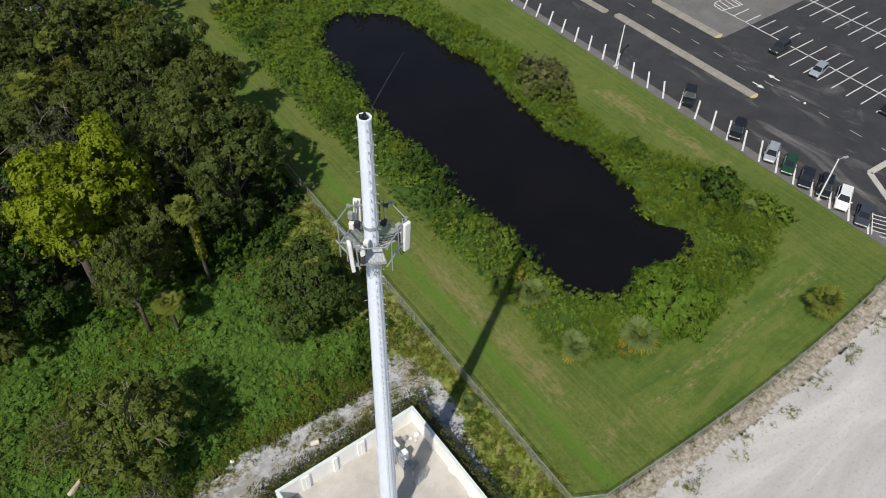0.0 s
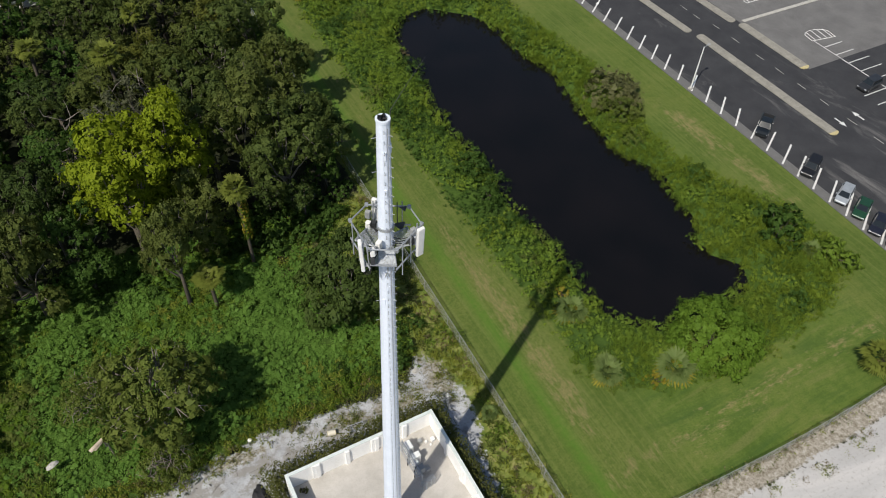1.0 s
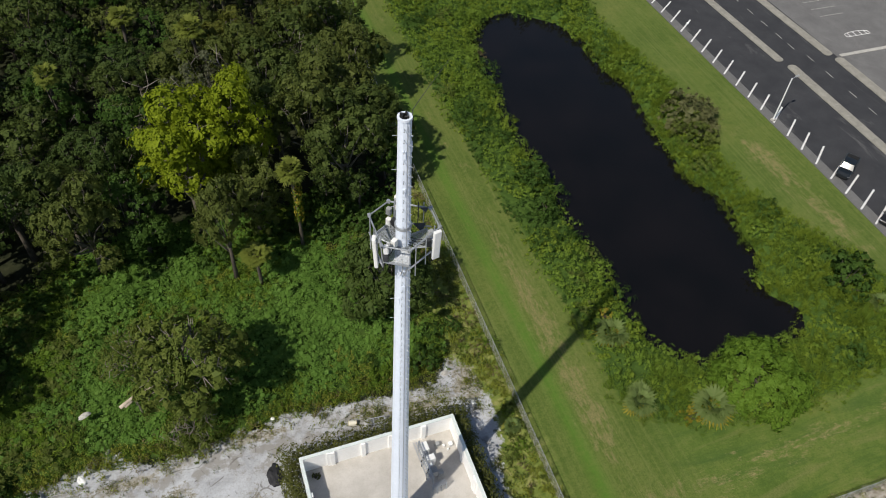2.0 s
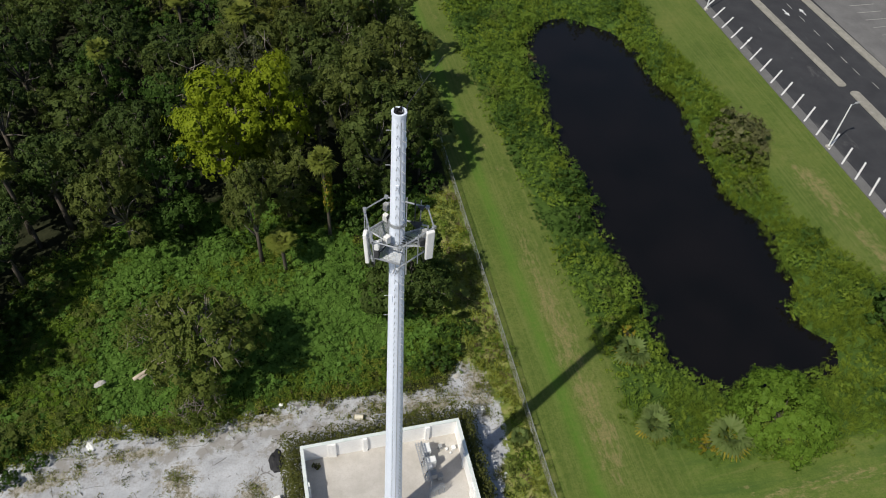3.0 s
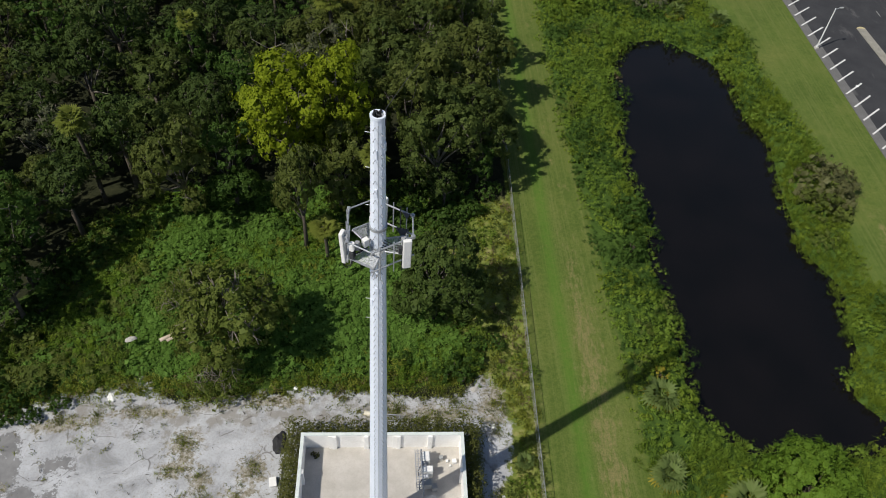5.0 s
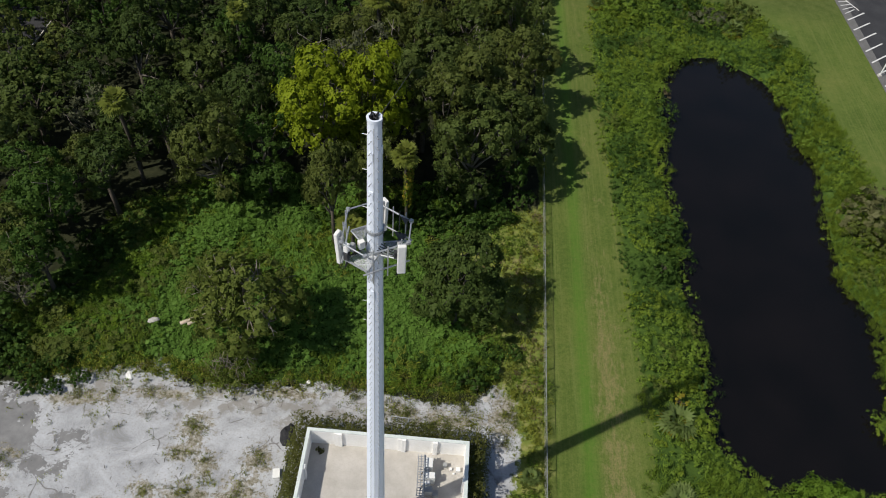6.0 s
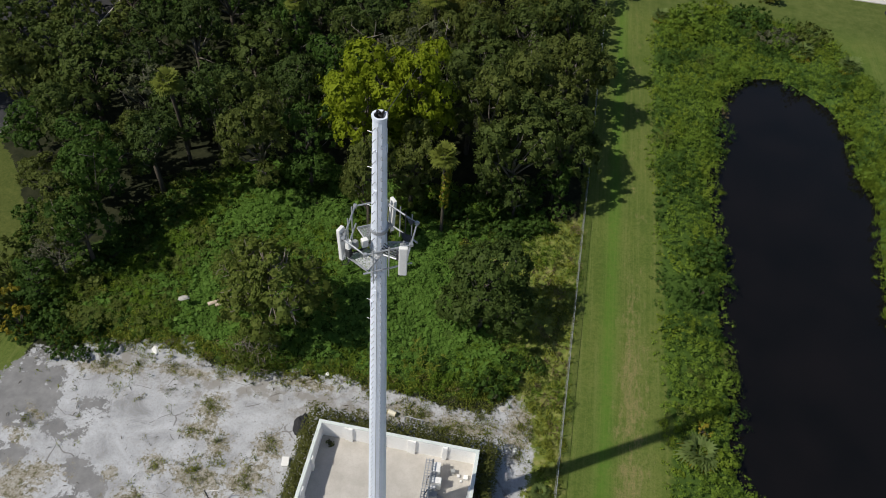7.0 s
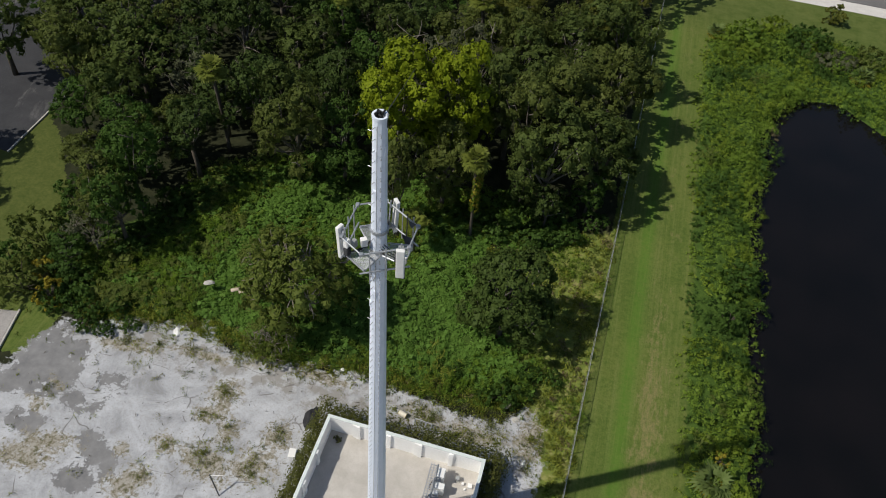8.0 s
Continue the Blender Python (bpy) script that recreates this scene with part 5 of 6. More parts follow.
for x, y, s in ((22.6, 42.6, 0.85), (24.6, 44.0, 0.7), (25.2, 46.2, 0.6), (17.2, 44.2, 0.45), (-22.6, 37.4, 0.6), (-20.4, 37.2, 0.5), (-23.5, 39.3, 0.75), (-20.6, 40.2, 0.7), (-26.0, 39.6, 0.7), (-28.6, 41.0, 0.8), (-29.6, 45.0, 1.0), (-31.5, 48.5, 1.1), (-33.5, 52.0, 1.0), (-35.5, 55.0, 0.9), (-27.4, 38.4, 0.6), (-18.0, 38.6, 0.5), (24.0, 42.6, 0.5), (21.0, 42.4, 0.4), (27.6, 46.4, 0.5), (20.5, 69.5, 1.0), (23.5, 71.5, 1.1), (26.0, 67.5, 0.8), (18.0, 70.5, 0.9), (24.2, 66.6, 0.6), (28.6, 71.0, 0.8), (15.0, 66.8, 0.8)):
    copy_thing(UNDER, pose(x, y, 0, 0, 0, x * 70) @ Matrix.Diagonal((s, s, s, 1)))
# sunlit mounds of leaves round the foot of the tall palm
for ax, ay, s, h in ((5.6, 66.4, 0.8, 1.0), (7.4, 66.8, 0.85, 1.1), (9.3, 67.2, 0.7, 0.8), (11.2, 67.5, 0.8, 1.0), (13.0, 68.2, 0.75, 1.0), (15.2, 68.2, 0.85, 0.9), (17.2, 68.4, 0.8, 1.0), (18.8, 66.2, 0.7, 0.9), (23.6, 66.6, 0.6, 0.7), (27.8, 68.0, 0.55, 0.7)):
    copy_thing(VERGE, pose(ax, ay, 0, 0, 0, ax * 77) @ Matrix.Diagonal((s, s, s * h, 1)))

for seed, x, y, r, h, mat, lab, n in ((161, -32.0, 39.6, 3.2, 5.0, LEAF_BRUSH, "dull olive-green leafy bush at the corner of the lawn", 2600), (162, -33.2, 46.0, 3.4, 6.0, LEAF_BRUSH, "dull olive-green leafy bush at the corner of the lawn", 2800), (163, -35.5, 42.5, 2.6, 3.6, LEAF_GREEN, "leafy green bush at the corner of the lawn", 1600),
                                      (164, -28.2, 39.2, 1.8, 3.0, LEAF_YELLOW, "yellowing palm-like bush at the corner of the lawn", 700), (165, -30.0, 41.4, 1.8, 3.8, LEAF_YELLOW, "yellowing palm-like bush at the corner of the lawn", 380)):
    corner = make_bush("corner_bush", seed, r, h, mat, lab, n, 0.3, 12, group="bushes of the clearing")
    corner.matrix_world = pose(x, y, 0, 0, 0, seed * 20)

# ---- vines over the clearing ----
V = rng_of(21)
VINES = [(-28.5, 38.8), (-29.5, 46), (-23.5, 50), (-22, 56), (-23, 64), (-12, 71), (-4, 73), (2, 71), (8, 71), (15, 73), (24, 73.5), (26, 69), (20, 62), (18, 57), (20, 50), (25, 47), (26.5, 45), (24.5, 42.8), (20, 42), (15, 41.7), (8, 42.0), (-2, 41.1), (-6, 41.4), (-9.5, 43.2), (-14, 42.4), (-19, 41.2), (-24, 40.2)]
x, y, r = lumps_in(V, None, VINES, 1.15, 1.0, 2.1, (-30, 27, 38, 74))
swell = wavy(x, y, 3.2, 2.0)
hgt = np.clip(0.36 + 0.2 * swell + V.uniform(-0.12, 0.15, len(x)), 0.18, 0.7)
rise = 1.1 * np.clip(wavy(x, y, 3.4, 5.0) + 0.3, 0, 1) + 0.5 * np.clip(wavy(x, y, 1.5, 9.0), 0, 1)
tone = np.where(wavy(x, y, 5.0, 7.0) + V.normal(0, 0.35, len(x)) > 0.45, 1, 0)
tone = np.where(y < np.interp(x, [-28, -14, -2, 8, 26], [41, 42.5, 42, 42.8, 44.5]) + 1.2 * V.normal(0, 1, len(x)), 1, tone)
tone = np.where(x < -14 + 3 * swell, np.where(V.random(len(x)) < 0.8, V.choice([1, 2], len(x), p=[0.6, 0.4]), tone), tone)
tall = (tone == 1) & (V.random(len(x)) < 0.75)
thicket("clearing_grass", V, x[tall], y[tall], r[tall], hgt[tall] * 1.1, 2.6, 0.5, [LEAF_REED, LEAF_FRESH, LEAF_WEED], V.choice(3, int(tall.sum()), p=[0.6, 0.2, 0.2]), "tall yellow-green grass among the vines", "grass", aspect=0.15, upright=0.5, each=13, lift=rise[tall])
x, y, r, hgt, tone, rise = x[~tall], y[~tall], r[~tall], hgt[~tall], tone[~tall], rise[~tall]
thicket("vines", V, x, y, r, hgt, 2.5, 0.165, [LEAF_VINE, LEAF_PEPPER, LEAF_BRUSH], tone, "deep green vines covering the clearing", "vines", aspect=0.8, tuft=0.48, each=19, lift=rise, dome=0.1, flat=0.3, up=1.1)

# weedy grass along the fence and round the yard
W = rng_of(22)
x, y, r = lumps_in(W, None, [(24.5, 14.5), (31.3, 18), (31.2, 70), (19, 67.5), (16, 62), (17, 57), (21, 50), (25.6, 46), (26.8, 42), (27.9, 38.5), (28.7, 36), (28.7, 33), (27.7, 30), (26.8, 27), (26.3, 24)], 0.85, 0.5, 1.1, (15, 32, 14, 70))
thicket("weeds", W, x, y, r, W.uniform(0.2, 0.8, len(x)) * (1 + 0.5 * wavy(x, y, 2.5, 3.0)), 4.4, 0.32, [LEAF_WEED, LEAF_REED, LEAF_DRY, LEAF_BRUSH], np.where(wavy(x, y, 2.6, 6.0) + W.normal(0, 0.3, len(x)) > 0.1, W.choice([1, 3], len(x), p=[0.6, 0.4]), W.choice([0, 2, 3], len(x), p=[0.66, 0.16, 0.18])), "yellow-green weeds and tall grass along the fence", "weeds", aspect=0.3, upright=0.45)
x = W.uniform(-24, 26, 700)
y = np.interp(x, [-24, -19, -14, -2, 8, 15, 22, 26], [39.2, 39.9, 41.2, 40.1, 41.2, 41.1, 41.8, 43.6]) + W.normal(0, 0.8, 700)
r = W.uniform(0.2, 0.6, 700)
thicket("edge_weeds", W, x, y, r, r * W.uniform(0.6, 1.2, 700), 4.5, 0.3, [LEAF_WEED, LEAF_REED, LEAF_DRY], W.choice(3, len(x), p=[0.6, 0.3, 0.1]), "pale weeds where the vines meet the sand", "weeds", aspect=0.3, upright=0.8, each=8)
# sparse weeds on the sand
patches = ((-5.0, 34.6, 1.0), (-5.7, 31.5, 0.7), (-2.9, 30.9, 0.8), (2.3, 31.6, 1.0), (-7.7, 27.3, 0.8), (-3.8, 27.7, 1.3), (1.5, 27.2, 1.1), (0.9, 29.2, 0.6), (-1.9, 28.9, 0.8), (-8.4, 24.1, 0.7), (-22.0, 29.3, 0.5), (-21.0, 28.7, 0.4),
           (-17.5, 37.0, 1.2), (-14.0, 37.6, 1.0), (-10.5, 38.2, 0.9), (-22.3, 37.6, 1.3), (-5.5, 38.4, 0.8), (1.5, 38.6, 0.6), (4.8, 40.0, 0.8), (10.8, 39.6, 1.0), (15.0, 38.3, 1.2), (16.4, 38.0, 1.3), (18.8, 36.8, 1.4), (20.6, 37.2, 1.2),
           (21.2, 40.0, 1.3), (22.8, 39.0, 1.1), (19.4, 39.6, 0.9), (24.0, 41.6, 1.1), (23.4, 37.4, 0.9), (23.2, 40.4, 1.0), (27.0, 38.6, 1.2), (27.0, 35.4, 1.0), (26.2, 28.6, 0.9), (27.0, 43.5, 1.0), (12.5, 37.9, 0.6), (5.6, 36.6, 0.5), (-9.6, 35.4, 0.3), (-12.2, 33.8, 0.3), (-15.2, 34.8, 0.3))
px_, py_, pr_ = [], [], []
for cx, cy, cr in patches:
    n = int(16 * cr * cr) + 3
    a, q = W.uniform(0, 6.28, n), cr * np.abs(W.normal(0, 0.75, n))
    px_ += list(cx + q * np.cos(a))
    py_ += list(cy + q * np.sin(a))
    pr_ += list(W.uniform(0.1, 0.42, n))
for n in range(110):
    q = (W.uniform(10, 28.5), W.uniform(36.2, 42.5))
    px_.append(q[0])
    py_.append(q[1])
    pr_.append(W.uniform(0.1, 0.45) * (0.5 + 0.5 * (q[0] > 14)))
for n in range(420):
    q = (W.uniform(-33, 28), W.uniform(18, 39.5))
    if not (6.5 < q[0] < 24.5 and q[1] < 36) and (q[1] > 33.5 or W.random() < 0.35):
        px_.append(q[0])
        py_.append(q[1])
        pr_.append(W.uniform(0.08, 0.26))
x, y, r = np.array(px_), np.array(py_), np.array(pr_)
thicket("sand_weeds", W, x, y, r, r * 0.7, 8.0, 0.2, [LEAF_WEED, LEAF_SCRUB, LEAF_BRUSH], W.choice(3, len(x), p=[0.45, 0.2, 0.35]), "sparse weeds and dry grass tufts on white sand", "weeds", aspect=0.35, upright=0.7, each=7)
x = W.uniform(31, 90, 900)
y = south_fence(x) - W.choice([0.2, 3.4], 900, p=[0.35, 0.65]) - W.normal(0, 0.45, 900)
ok = wavy(x, y, 1.1, 2.0) + W.normal(0, 0.25, 900) > 0.12
x, y = x[ok], y[ok]
r = W.uniform(0.12, 0.5, len(x))
thicket("rubble_weeds", W, x, y, r, r * 0.8, 7.0, 0.2, [LEAF_WEED, LEAF_DRY, LEAF_BRUSH], W.choice(3, len(x), p=[0.5, 0.25, 0.25]), "low weeds along the rubble strip by the fence", "weeds", aspect=0.35, upright=0.7, each=7)
# longer grass left by the mower at the foot of the fences
y = W.uniform(17, 125, 420)
x = 30.1 + 0.0225 * y + W.normal(0.05, 0.15, 420)
r = W.uniform(0.1, 0.25, 420)
thicket("fence_grass", W, x, y, r, r * 1.1, 7.0, 0.24, [LEAF_REED, LEAF_WEED], W.choice(2, len(x), p=[0.6, 0.4]), "uncut grass at the foot of the fence", "grass", aspect=0.25, upright=0.9, each=7)

# ---- shrubs and reeds round the pond ----
B = rng_of(23)
x, y, r = lumps_in(B, POND, RING, 1.18, 0.7, 1.4, (39, 86, 23, 132))
inner, outer = -side(x, y, POND), side(x, y, RING)
hgt = np.clip(0.55 + B.uniform(-0.2, 0.3, len(x)), 0.3, 0.9) * np.clip(outer / 2.0, 0.4, 1)
rise = np.clip(0.55 + 0.75 * wavy(x, y, 1.7, 1.0) + 0.45 * wavy(x, y, 0.9, 3.0), 0, 1.9) * np.clip((outer - 0.3) / 2.5, 0, 1) * np.clip(0.35 + inner / 3, 0.35, 1) * np.where(y < 34, 0.6, 1)
east, south = (x > 68) & (y < 100), y < 34
grassy = (east | south) & (B.random(len(x)) < 0.72)
tone = np.where(wavy(x, y, 3.0, 4.0) + B.normal(0, 0.2, len(x)) > 0.45, 1, 0)
tone = np.where(wavy(x, y, 2.2, 8.0) + B.normal(0, 0.2, len(x)) > np.where(east, -0.25, 0.4), 2, tone)
leafy = ~grassy
thicket("pond_shrubs", B, x[leafy], y[leafy], r[leafy], hgt[leafy], 3.4, 0.165, [LEAF_REED, LEAF_GREEN, LEAF_FRESH], tone[leafy], "dense green shrubs round the pond", "shrubs", aspect=0.45, tuft=0.3, each=12, lift=rise[leafy], up=0.35)
tone = np.where(B.random(len(x)) < np.where(x > 68, 0.8, 0.35), 1, 0)
thicket("pond_reeds", B, x[grassy], y[grassy], r[grassy] * 1.1, hgt[grassy] * 0.9 + rise[grassy] * 0.6, 4.2, 0.7, [LEAF_REED, LEAF_FRESH], tone[grassy], "tall green reeds and grass at the pond edge", "reeds", aspect=0.075, upright=1.0, each=14)
# taller clumps among them
x, y, r = lumps_in(B, POND, RING, 2.6, 1.1, 2.0, (39, 86, 23, 132))
ok = (side(x, y, RING) > 1.6) & (B.random(len(x)) < np.where((x > 68) & (y < 100), 0.25, 0.5))
x, y, r = x[ok], y[ok], r[ok]
hgt = r * B.uniform(1.0, 1.9, len(x)) * np.where((y < 36) & (-side(x, y, POND) < 5), 0.5, 1)
tone = B.choice(4, len(x), p=[0.4, 0.24, 0.1, 0.26])
thicket("pond_bushes", B, x, y, r, hgt, 3.6, 0.18, [LEAF_REED, LEAF_GREEN, LEAF_BRUSH, LEAF_FRESH], tone, "rounded green bushes growing together round the pond", "shrubs", aspect=0.5, tuft=0.34, each=13)

# bushes that stand out
def bush_at(name, seed, x, y, r, h, mat, label, leaves, size=0.28, count=10):
    b = make_bush(name, seed, r, h, mat, label, leaves, size, count)
    b.matrix_world = pose(x, y, 0, 0, 0, seed * 13)


bush_at("pepper_bush", 201, 57.5, 28.0, 5.0, 4.6, LEAF_MOUND, "large rounded bright green bush by the pond", 17000, 0.25, 40)
bush_at("brown_bush", 202, 76.8, 73.5, 5.2, 3.8, LEAF_BROWN, "large brownish half-bare bush on the bank", 4600, 0.25, 18)
bush_at("brown_bush", 212, 75.8, 69.8, 3.8, 2.8, LEAF_BRUSH, "large dull green bush on the bank", 3000, 0.25, 14)
bush_at("sapling", 203, 77.2, 37.6, 3.2, 5.4, LEAF_GREEN, "small leafy tree on the pond bank", 2000, 0.46, 12)
bush_at("round_bush", 204, 47.6, 67.5, 2.6, 3.2, LEAF_GREEN, "rounded dark green bush on the pond bank", 2000, 0.3, 10)
bush_at("round_bush", 205, 46.2, 60.5, 2.0, 2.4, LEAF_GREEN, "rounded dark green bush on the pond bank", 1400, 0.3, 9)
bush_at("round_bush", 206, 81.5, 31.5, 3.0, 2.2, LEAF_REED, "low spreading green bush on the lawn edge", 2200, 0.3, 12)
bush_at("willow_bush", 207, 58.0, 126.0, 4.5, 3.4, LEAF_GREEN, "wide leafy bush at the far pond end", 3000, 0.36, 14)
bush_at("willow_bush", 208, 48.0, 122.5, 4.0, 3.2, LEAF_REED, "wide bright green bush at the far pond end", 2600, 0.36, 13)
bush_at("willow_bush", 209, 68.0, 123.0, 4.4, 3.0, LEAF_BRUSH, "wide grey-green bush at the far pond end", 2800, 0.34, 14)
bush_at("yellow_bush", 210, 48.4, 27.2, 1.4, 1.2, LEAF_YELLOW, "low bush with yellowing leaves", 500, 0.26, 7)
bush_at("young_tree", 214, 63.2, 136.2, 2.2, 3.6, LEAF_KHAKI, "small olive and brown young tree on the far lawn", 1300, 0.36, 9)
bush_at("willow_bush", 215, 52.5, 128.5, 3.0, 2.8, LEAF_FRESH, "bright yellow-green bush at the far pond end", 1800, 0.34, 10)
bush_at("willow_bush", 216, 62.5, 122.0, 3.6, 2.6, LEAF_GREY, "silvery grey-green bush at the far pond end", 1700, 0.34, 11)
bush_at("dry_bush", 213, 52.6, 99.3, 1.2, 0.9, LEAF_DRY, "small dry bush leaning over the water", 300, 0.26, 6)
bush_at("yellow_bush", 211, 45.6, 42.3, 1.2, 1.6, LEAF_YELLOW, "low bush with yellowing leaves", 420, 0.26, 7)

FAN = base("saw_palmetto", 43.6, 30.2)
FR = rng_of(301)
for name, count, length, mat, low, high, z in (("frond", 30, 2.1, LEAF_PALMETTO, -0.05, 1.05, 0.7), ("dry_frond", 12, 1.9, LEAF_YELLOW, -0.2, 0.1, 0.45)):
    for k in range(count):
        a, e = k * 2.399 + FR.uniform(-0.3, 0.3), low + (high - low) * ((k + 0.5) / count)
        v, f = frond_fan(FR, (0, 0, z), (math.cos(a) * math.cos(e), math.sin(a) * math.cos(e), math.sin(e)), length * FR.uniform(0.8, 1.1), 7)
        leaf_ob = new(name, np_mesh(name, [tuple(p) for p in v], f, [mat]))
        leaf_ob.parent = FAN
        if name == "dry_frond":
            tagged(leaf_ob, "yellowed lower frond")
tagged(FAN, "green palmetto clump with fan leaves", "palmetto", "palmettos by the pond")
for x, y, s in ((50.8, 27.2, 1.25), (53.2, 27.0, 0.8), (45.0, 39.3, 1.15), (42.6, 124.0, 0.9), (44.3, 31.2, 0.8), (79.5, 33.5, 0.8), (29.3, 32.0, 0.55), (66.5, 119.0, 1.1), (74.0, 117.0, 1.1)):
    copy_thing(FAN, pose(x, y, 0, 0, 0, x * 91) @ Matrix.Diagonal((s, s, s, 1)))
for x, y, s, lab in ((72.4, 16.6, 1.35, "short bushy palm beside the fence on the lawn"),):
    short = make_palm(int(x), 2.0, lab)
    short.matrix_world = pose(x, y, 0, 0, 0, x * 3) @ Matrix.Diagonal((s, s, s, 1))
    tagged(short, group="palms of the lawn")

# clipped hedge round the compound walls
HG = rng_of(41)


def hedge(name, x0, x1, y0, y1, label):
    root = base(name, (x0 + x1) / 2, (y0 + y1) / 2)
    n = int(max(x1 - x0, y1 - y0) / 0.3)
    t = np.linspace(0, 1, n)
    hx, hy = x0 + (x1 - x0) * (t if x1 - x0 > y1 - y0 else HG.uniform(0.2, 0.8, n)), y0 + (y1 - y0) * (t if y1 - y0 > x1 - x0 else HG.uniform(0.2, 0.8, n))
    k = 150
    d = unit(HG.normal(size=(n * k, 3)) + np.array([0, 0, 0.5]))
    d[:, 2] = np.abs(d[:, 2])
    c = np.stack([np.repeat(hx, k) - root.location.x, np.repeat(hy, k) - root.location.y, np.zeros(n * k)], 1)
    p = c + d * np.array([0.95, 0.95, 3.3]) * (1.1 - 0.75 * HG.random((n * k, 1)) ** 2.5) * np.repeat(HG.uniform(0.9, 1.12, n), k)[:, None]
    v, f = leaf_cards(p, d + HG.normal(0, 0.4, d.shape), 0.2 * HG.uniform(0.7, 1.5, n * k), HG, 0.6)
    ob = new("foliage", np_mesh("foliage", v, f, [LEAF_HEDGE]))
    ob.parent = root
    bm = bmesh.new()
    for i in range(0, n, 2):
        tube(bm, (hx[i] - root.location.x, hy[i] - root.location.y, -0.1), (hx[i] - root.location.x + 0.1, hy[i] - root.location.y, 0.7), 0.04, 0.02, 5)
    tagged(part("trunk", bm, BARK, root), kind="stuff")
    tagged(root, label, "hedge", "hedges round the compound")


hedge("hedge", 6.0, 24.6, 33.6, 35.5, "dark green hedge along the white compound wall")
hedge("hedge", 23.3, 24.7, 12.0, 34.0, "dark green hedge along the white compound wall")
hedge("hedge", 5.6, 6.9, 12.0, 33.6, "thin dark green hedge along the white compound wall")

# twigs and scraps lying on the sand
T = rng_of(88)
tx, ty = T.uniform(-30, 27, 260), T.uniform(20, 40, 260)
ok = ~((tx > 6.6) & (tx < 23.4) & (ty < 34)) & (side(tx, ty, SAND) > 0)
tx, ty = tx[ok], ty[ok]
tn = np.stack([T.normal(0, 0.15, len(tx)), T.normal(0, 0.15, len(tx)), np.ones(len(tx))], 1)
tv, tf = leaf_cards(np.stack([tx, ty, np.full(len(tx), 0.09)], 1), tn, T.uniform(0.12, 0.75, len(tx)) ** 1.3, T, 0.16, 0.4)
tagged(new("twigs", np_mesh("twigs", tv, tf, [BARK])), "dark twigs and scraps scattered on the sand", "twigs", kind="stuff")


def dead_snag(x, y, h, seed):
    """A bare grey trunk with crooked limbs that stands out of the canopy."""
    r = rng_of(seed)
    root = base("dead_tree", x, y)
    bm = bmesh.new()
    pts = [(0, 0, -0.2)] + [(float(r.normal(0, 0.25)) * k / 3, float(r.normal(0, 0.25)) * k / 3, h * k / 6) for k in range(1, 7)]
    bent(bm, pts, [0.26, 0.23, 0.2, 0.16, 0.12, 0.08, 0.03], 8)
    part("trunk", bm, BARK_PALE, root, smooth=True)
    for k in range(7):
        a, z = r.uniform(0, 6.28), h * r.uniform(0.55, 0.95)
        l = r.uniform(1.2, 2.8)
        bm = bmesh.new()
        s = Vector((0, 0, z))
        e = s + Vector((math.cos(a) * l, math.sin(a) * l, l * r.uniform(0.3, 0.9)))
        mid = s.lerp(e, 0.5) + Vector((r.normal(0, 0.2), r.normal(0, 0.2), -0.2))
        bent(bm, [s, mid, e, e + Vector((r.normal(0, 0.4), r.normal(0, 0.4), 0.5))], [0.07, 0.05, 0.03, 0.012], 5)
        part("limb", bm, BARK_PALE, root, smooth=True)
    tagged(root, "bare grey dead tree among the green crowns", "dead tree", "dead trees of the wood")


for i, (x, y, h) in enumerate(((9.5, 91.0, 13.5), (20.5, 92.5, 12.5), (-1.0, 86.0, 12.8), (14.5, 80.5, 12.4))):
    dead_snag(x, y, h, 400 + i)

# ---- fences ----
def fence_run(name, points, height, mesh_mat, post_mat, post_r, label, rail=True, mesh_h=None):
    """Posts at the points, woven wire between them, a top rail where it has one."""
    root = base(name, *points[0])
    o = Vector((*points[0], 0))
    mesh_h = mesh_h or height
    for p in points:
        bm = bmesh.new()
        q = Vector((*p, 0)) - o
        tube(bm, q - Vector((0, 0, 0.3)), q + Vector((0, 0, height)), post_r, sides=8)
        bmesh.ops.create_uvsphere(bm, u_segments=8, v_segments=4, radius=post_r * 1.15, matrix=Matrix.Translation(q + Vector((0, 0, height))))
        part("post", bm, post_mat, root)
    for a, b in zip(points, points[1:]):
        a, b = Vector((*a, 0)) - o, Vector((*b, 0)) - o
        bm = bmesh.new()
        up = Vector((0, 0, mesh_h))
        bm.faces.new([bm.verts.new(p) for p in (a + Vector((0, 0, 0.03)), b + Vector((0, 0, 0.03)), b + up, a + up)])
        part("wire_panel", bm, mesh_mat, root)
        if rail:
            bm = bmesh.new()
            tube(bm, a + up, b + up, 0.026, sides=6)
            part("top_rail", bm, GALV, root)
    return tagged(root, label, "fence", "fences of the lawn", "structure")


ys = np.arange(17.2, 142, 3.05)
fence_run("fence", [(30.05 + 0.0225 * y, y) for y in ys], 1.8, CHAINLINK, GALV, 0.04, "weathered chain-link fence along the mown strip")
xs = np.linspace(30.5, 89.4, 20)
fence_run("fence", [(x, float(south_fence(x)) - 0.1 + (1.6 if i == 0 else 0)) for i, x in enumerate(xs)], 1.5, CHAINLINK, GALV, 0.04, "weathered chain-link fence beside the sand lot")

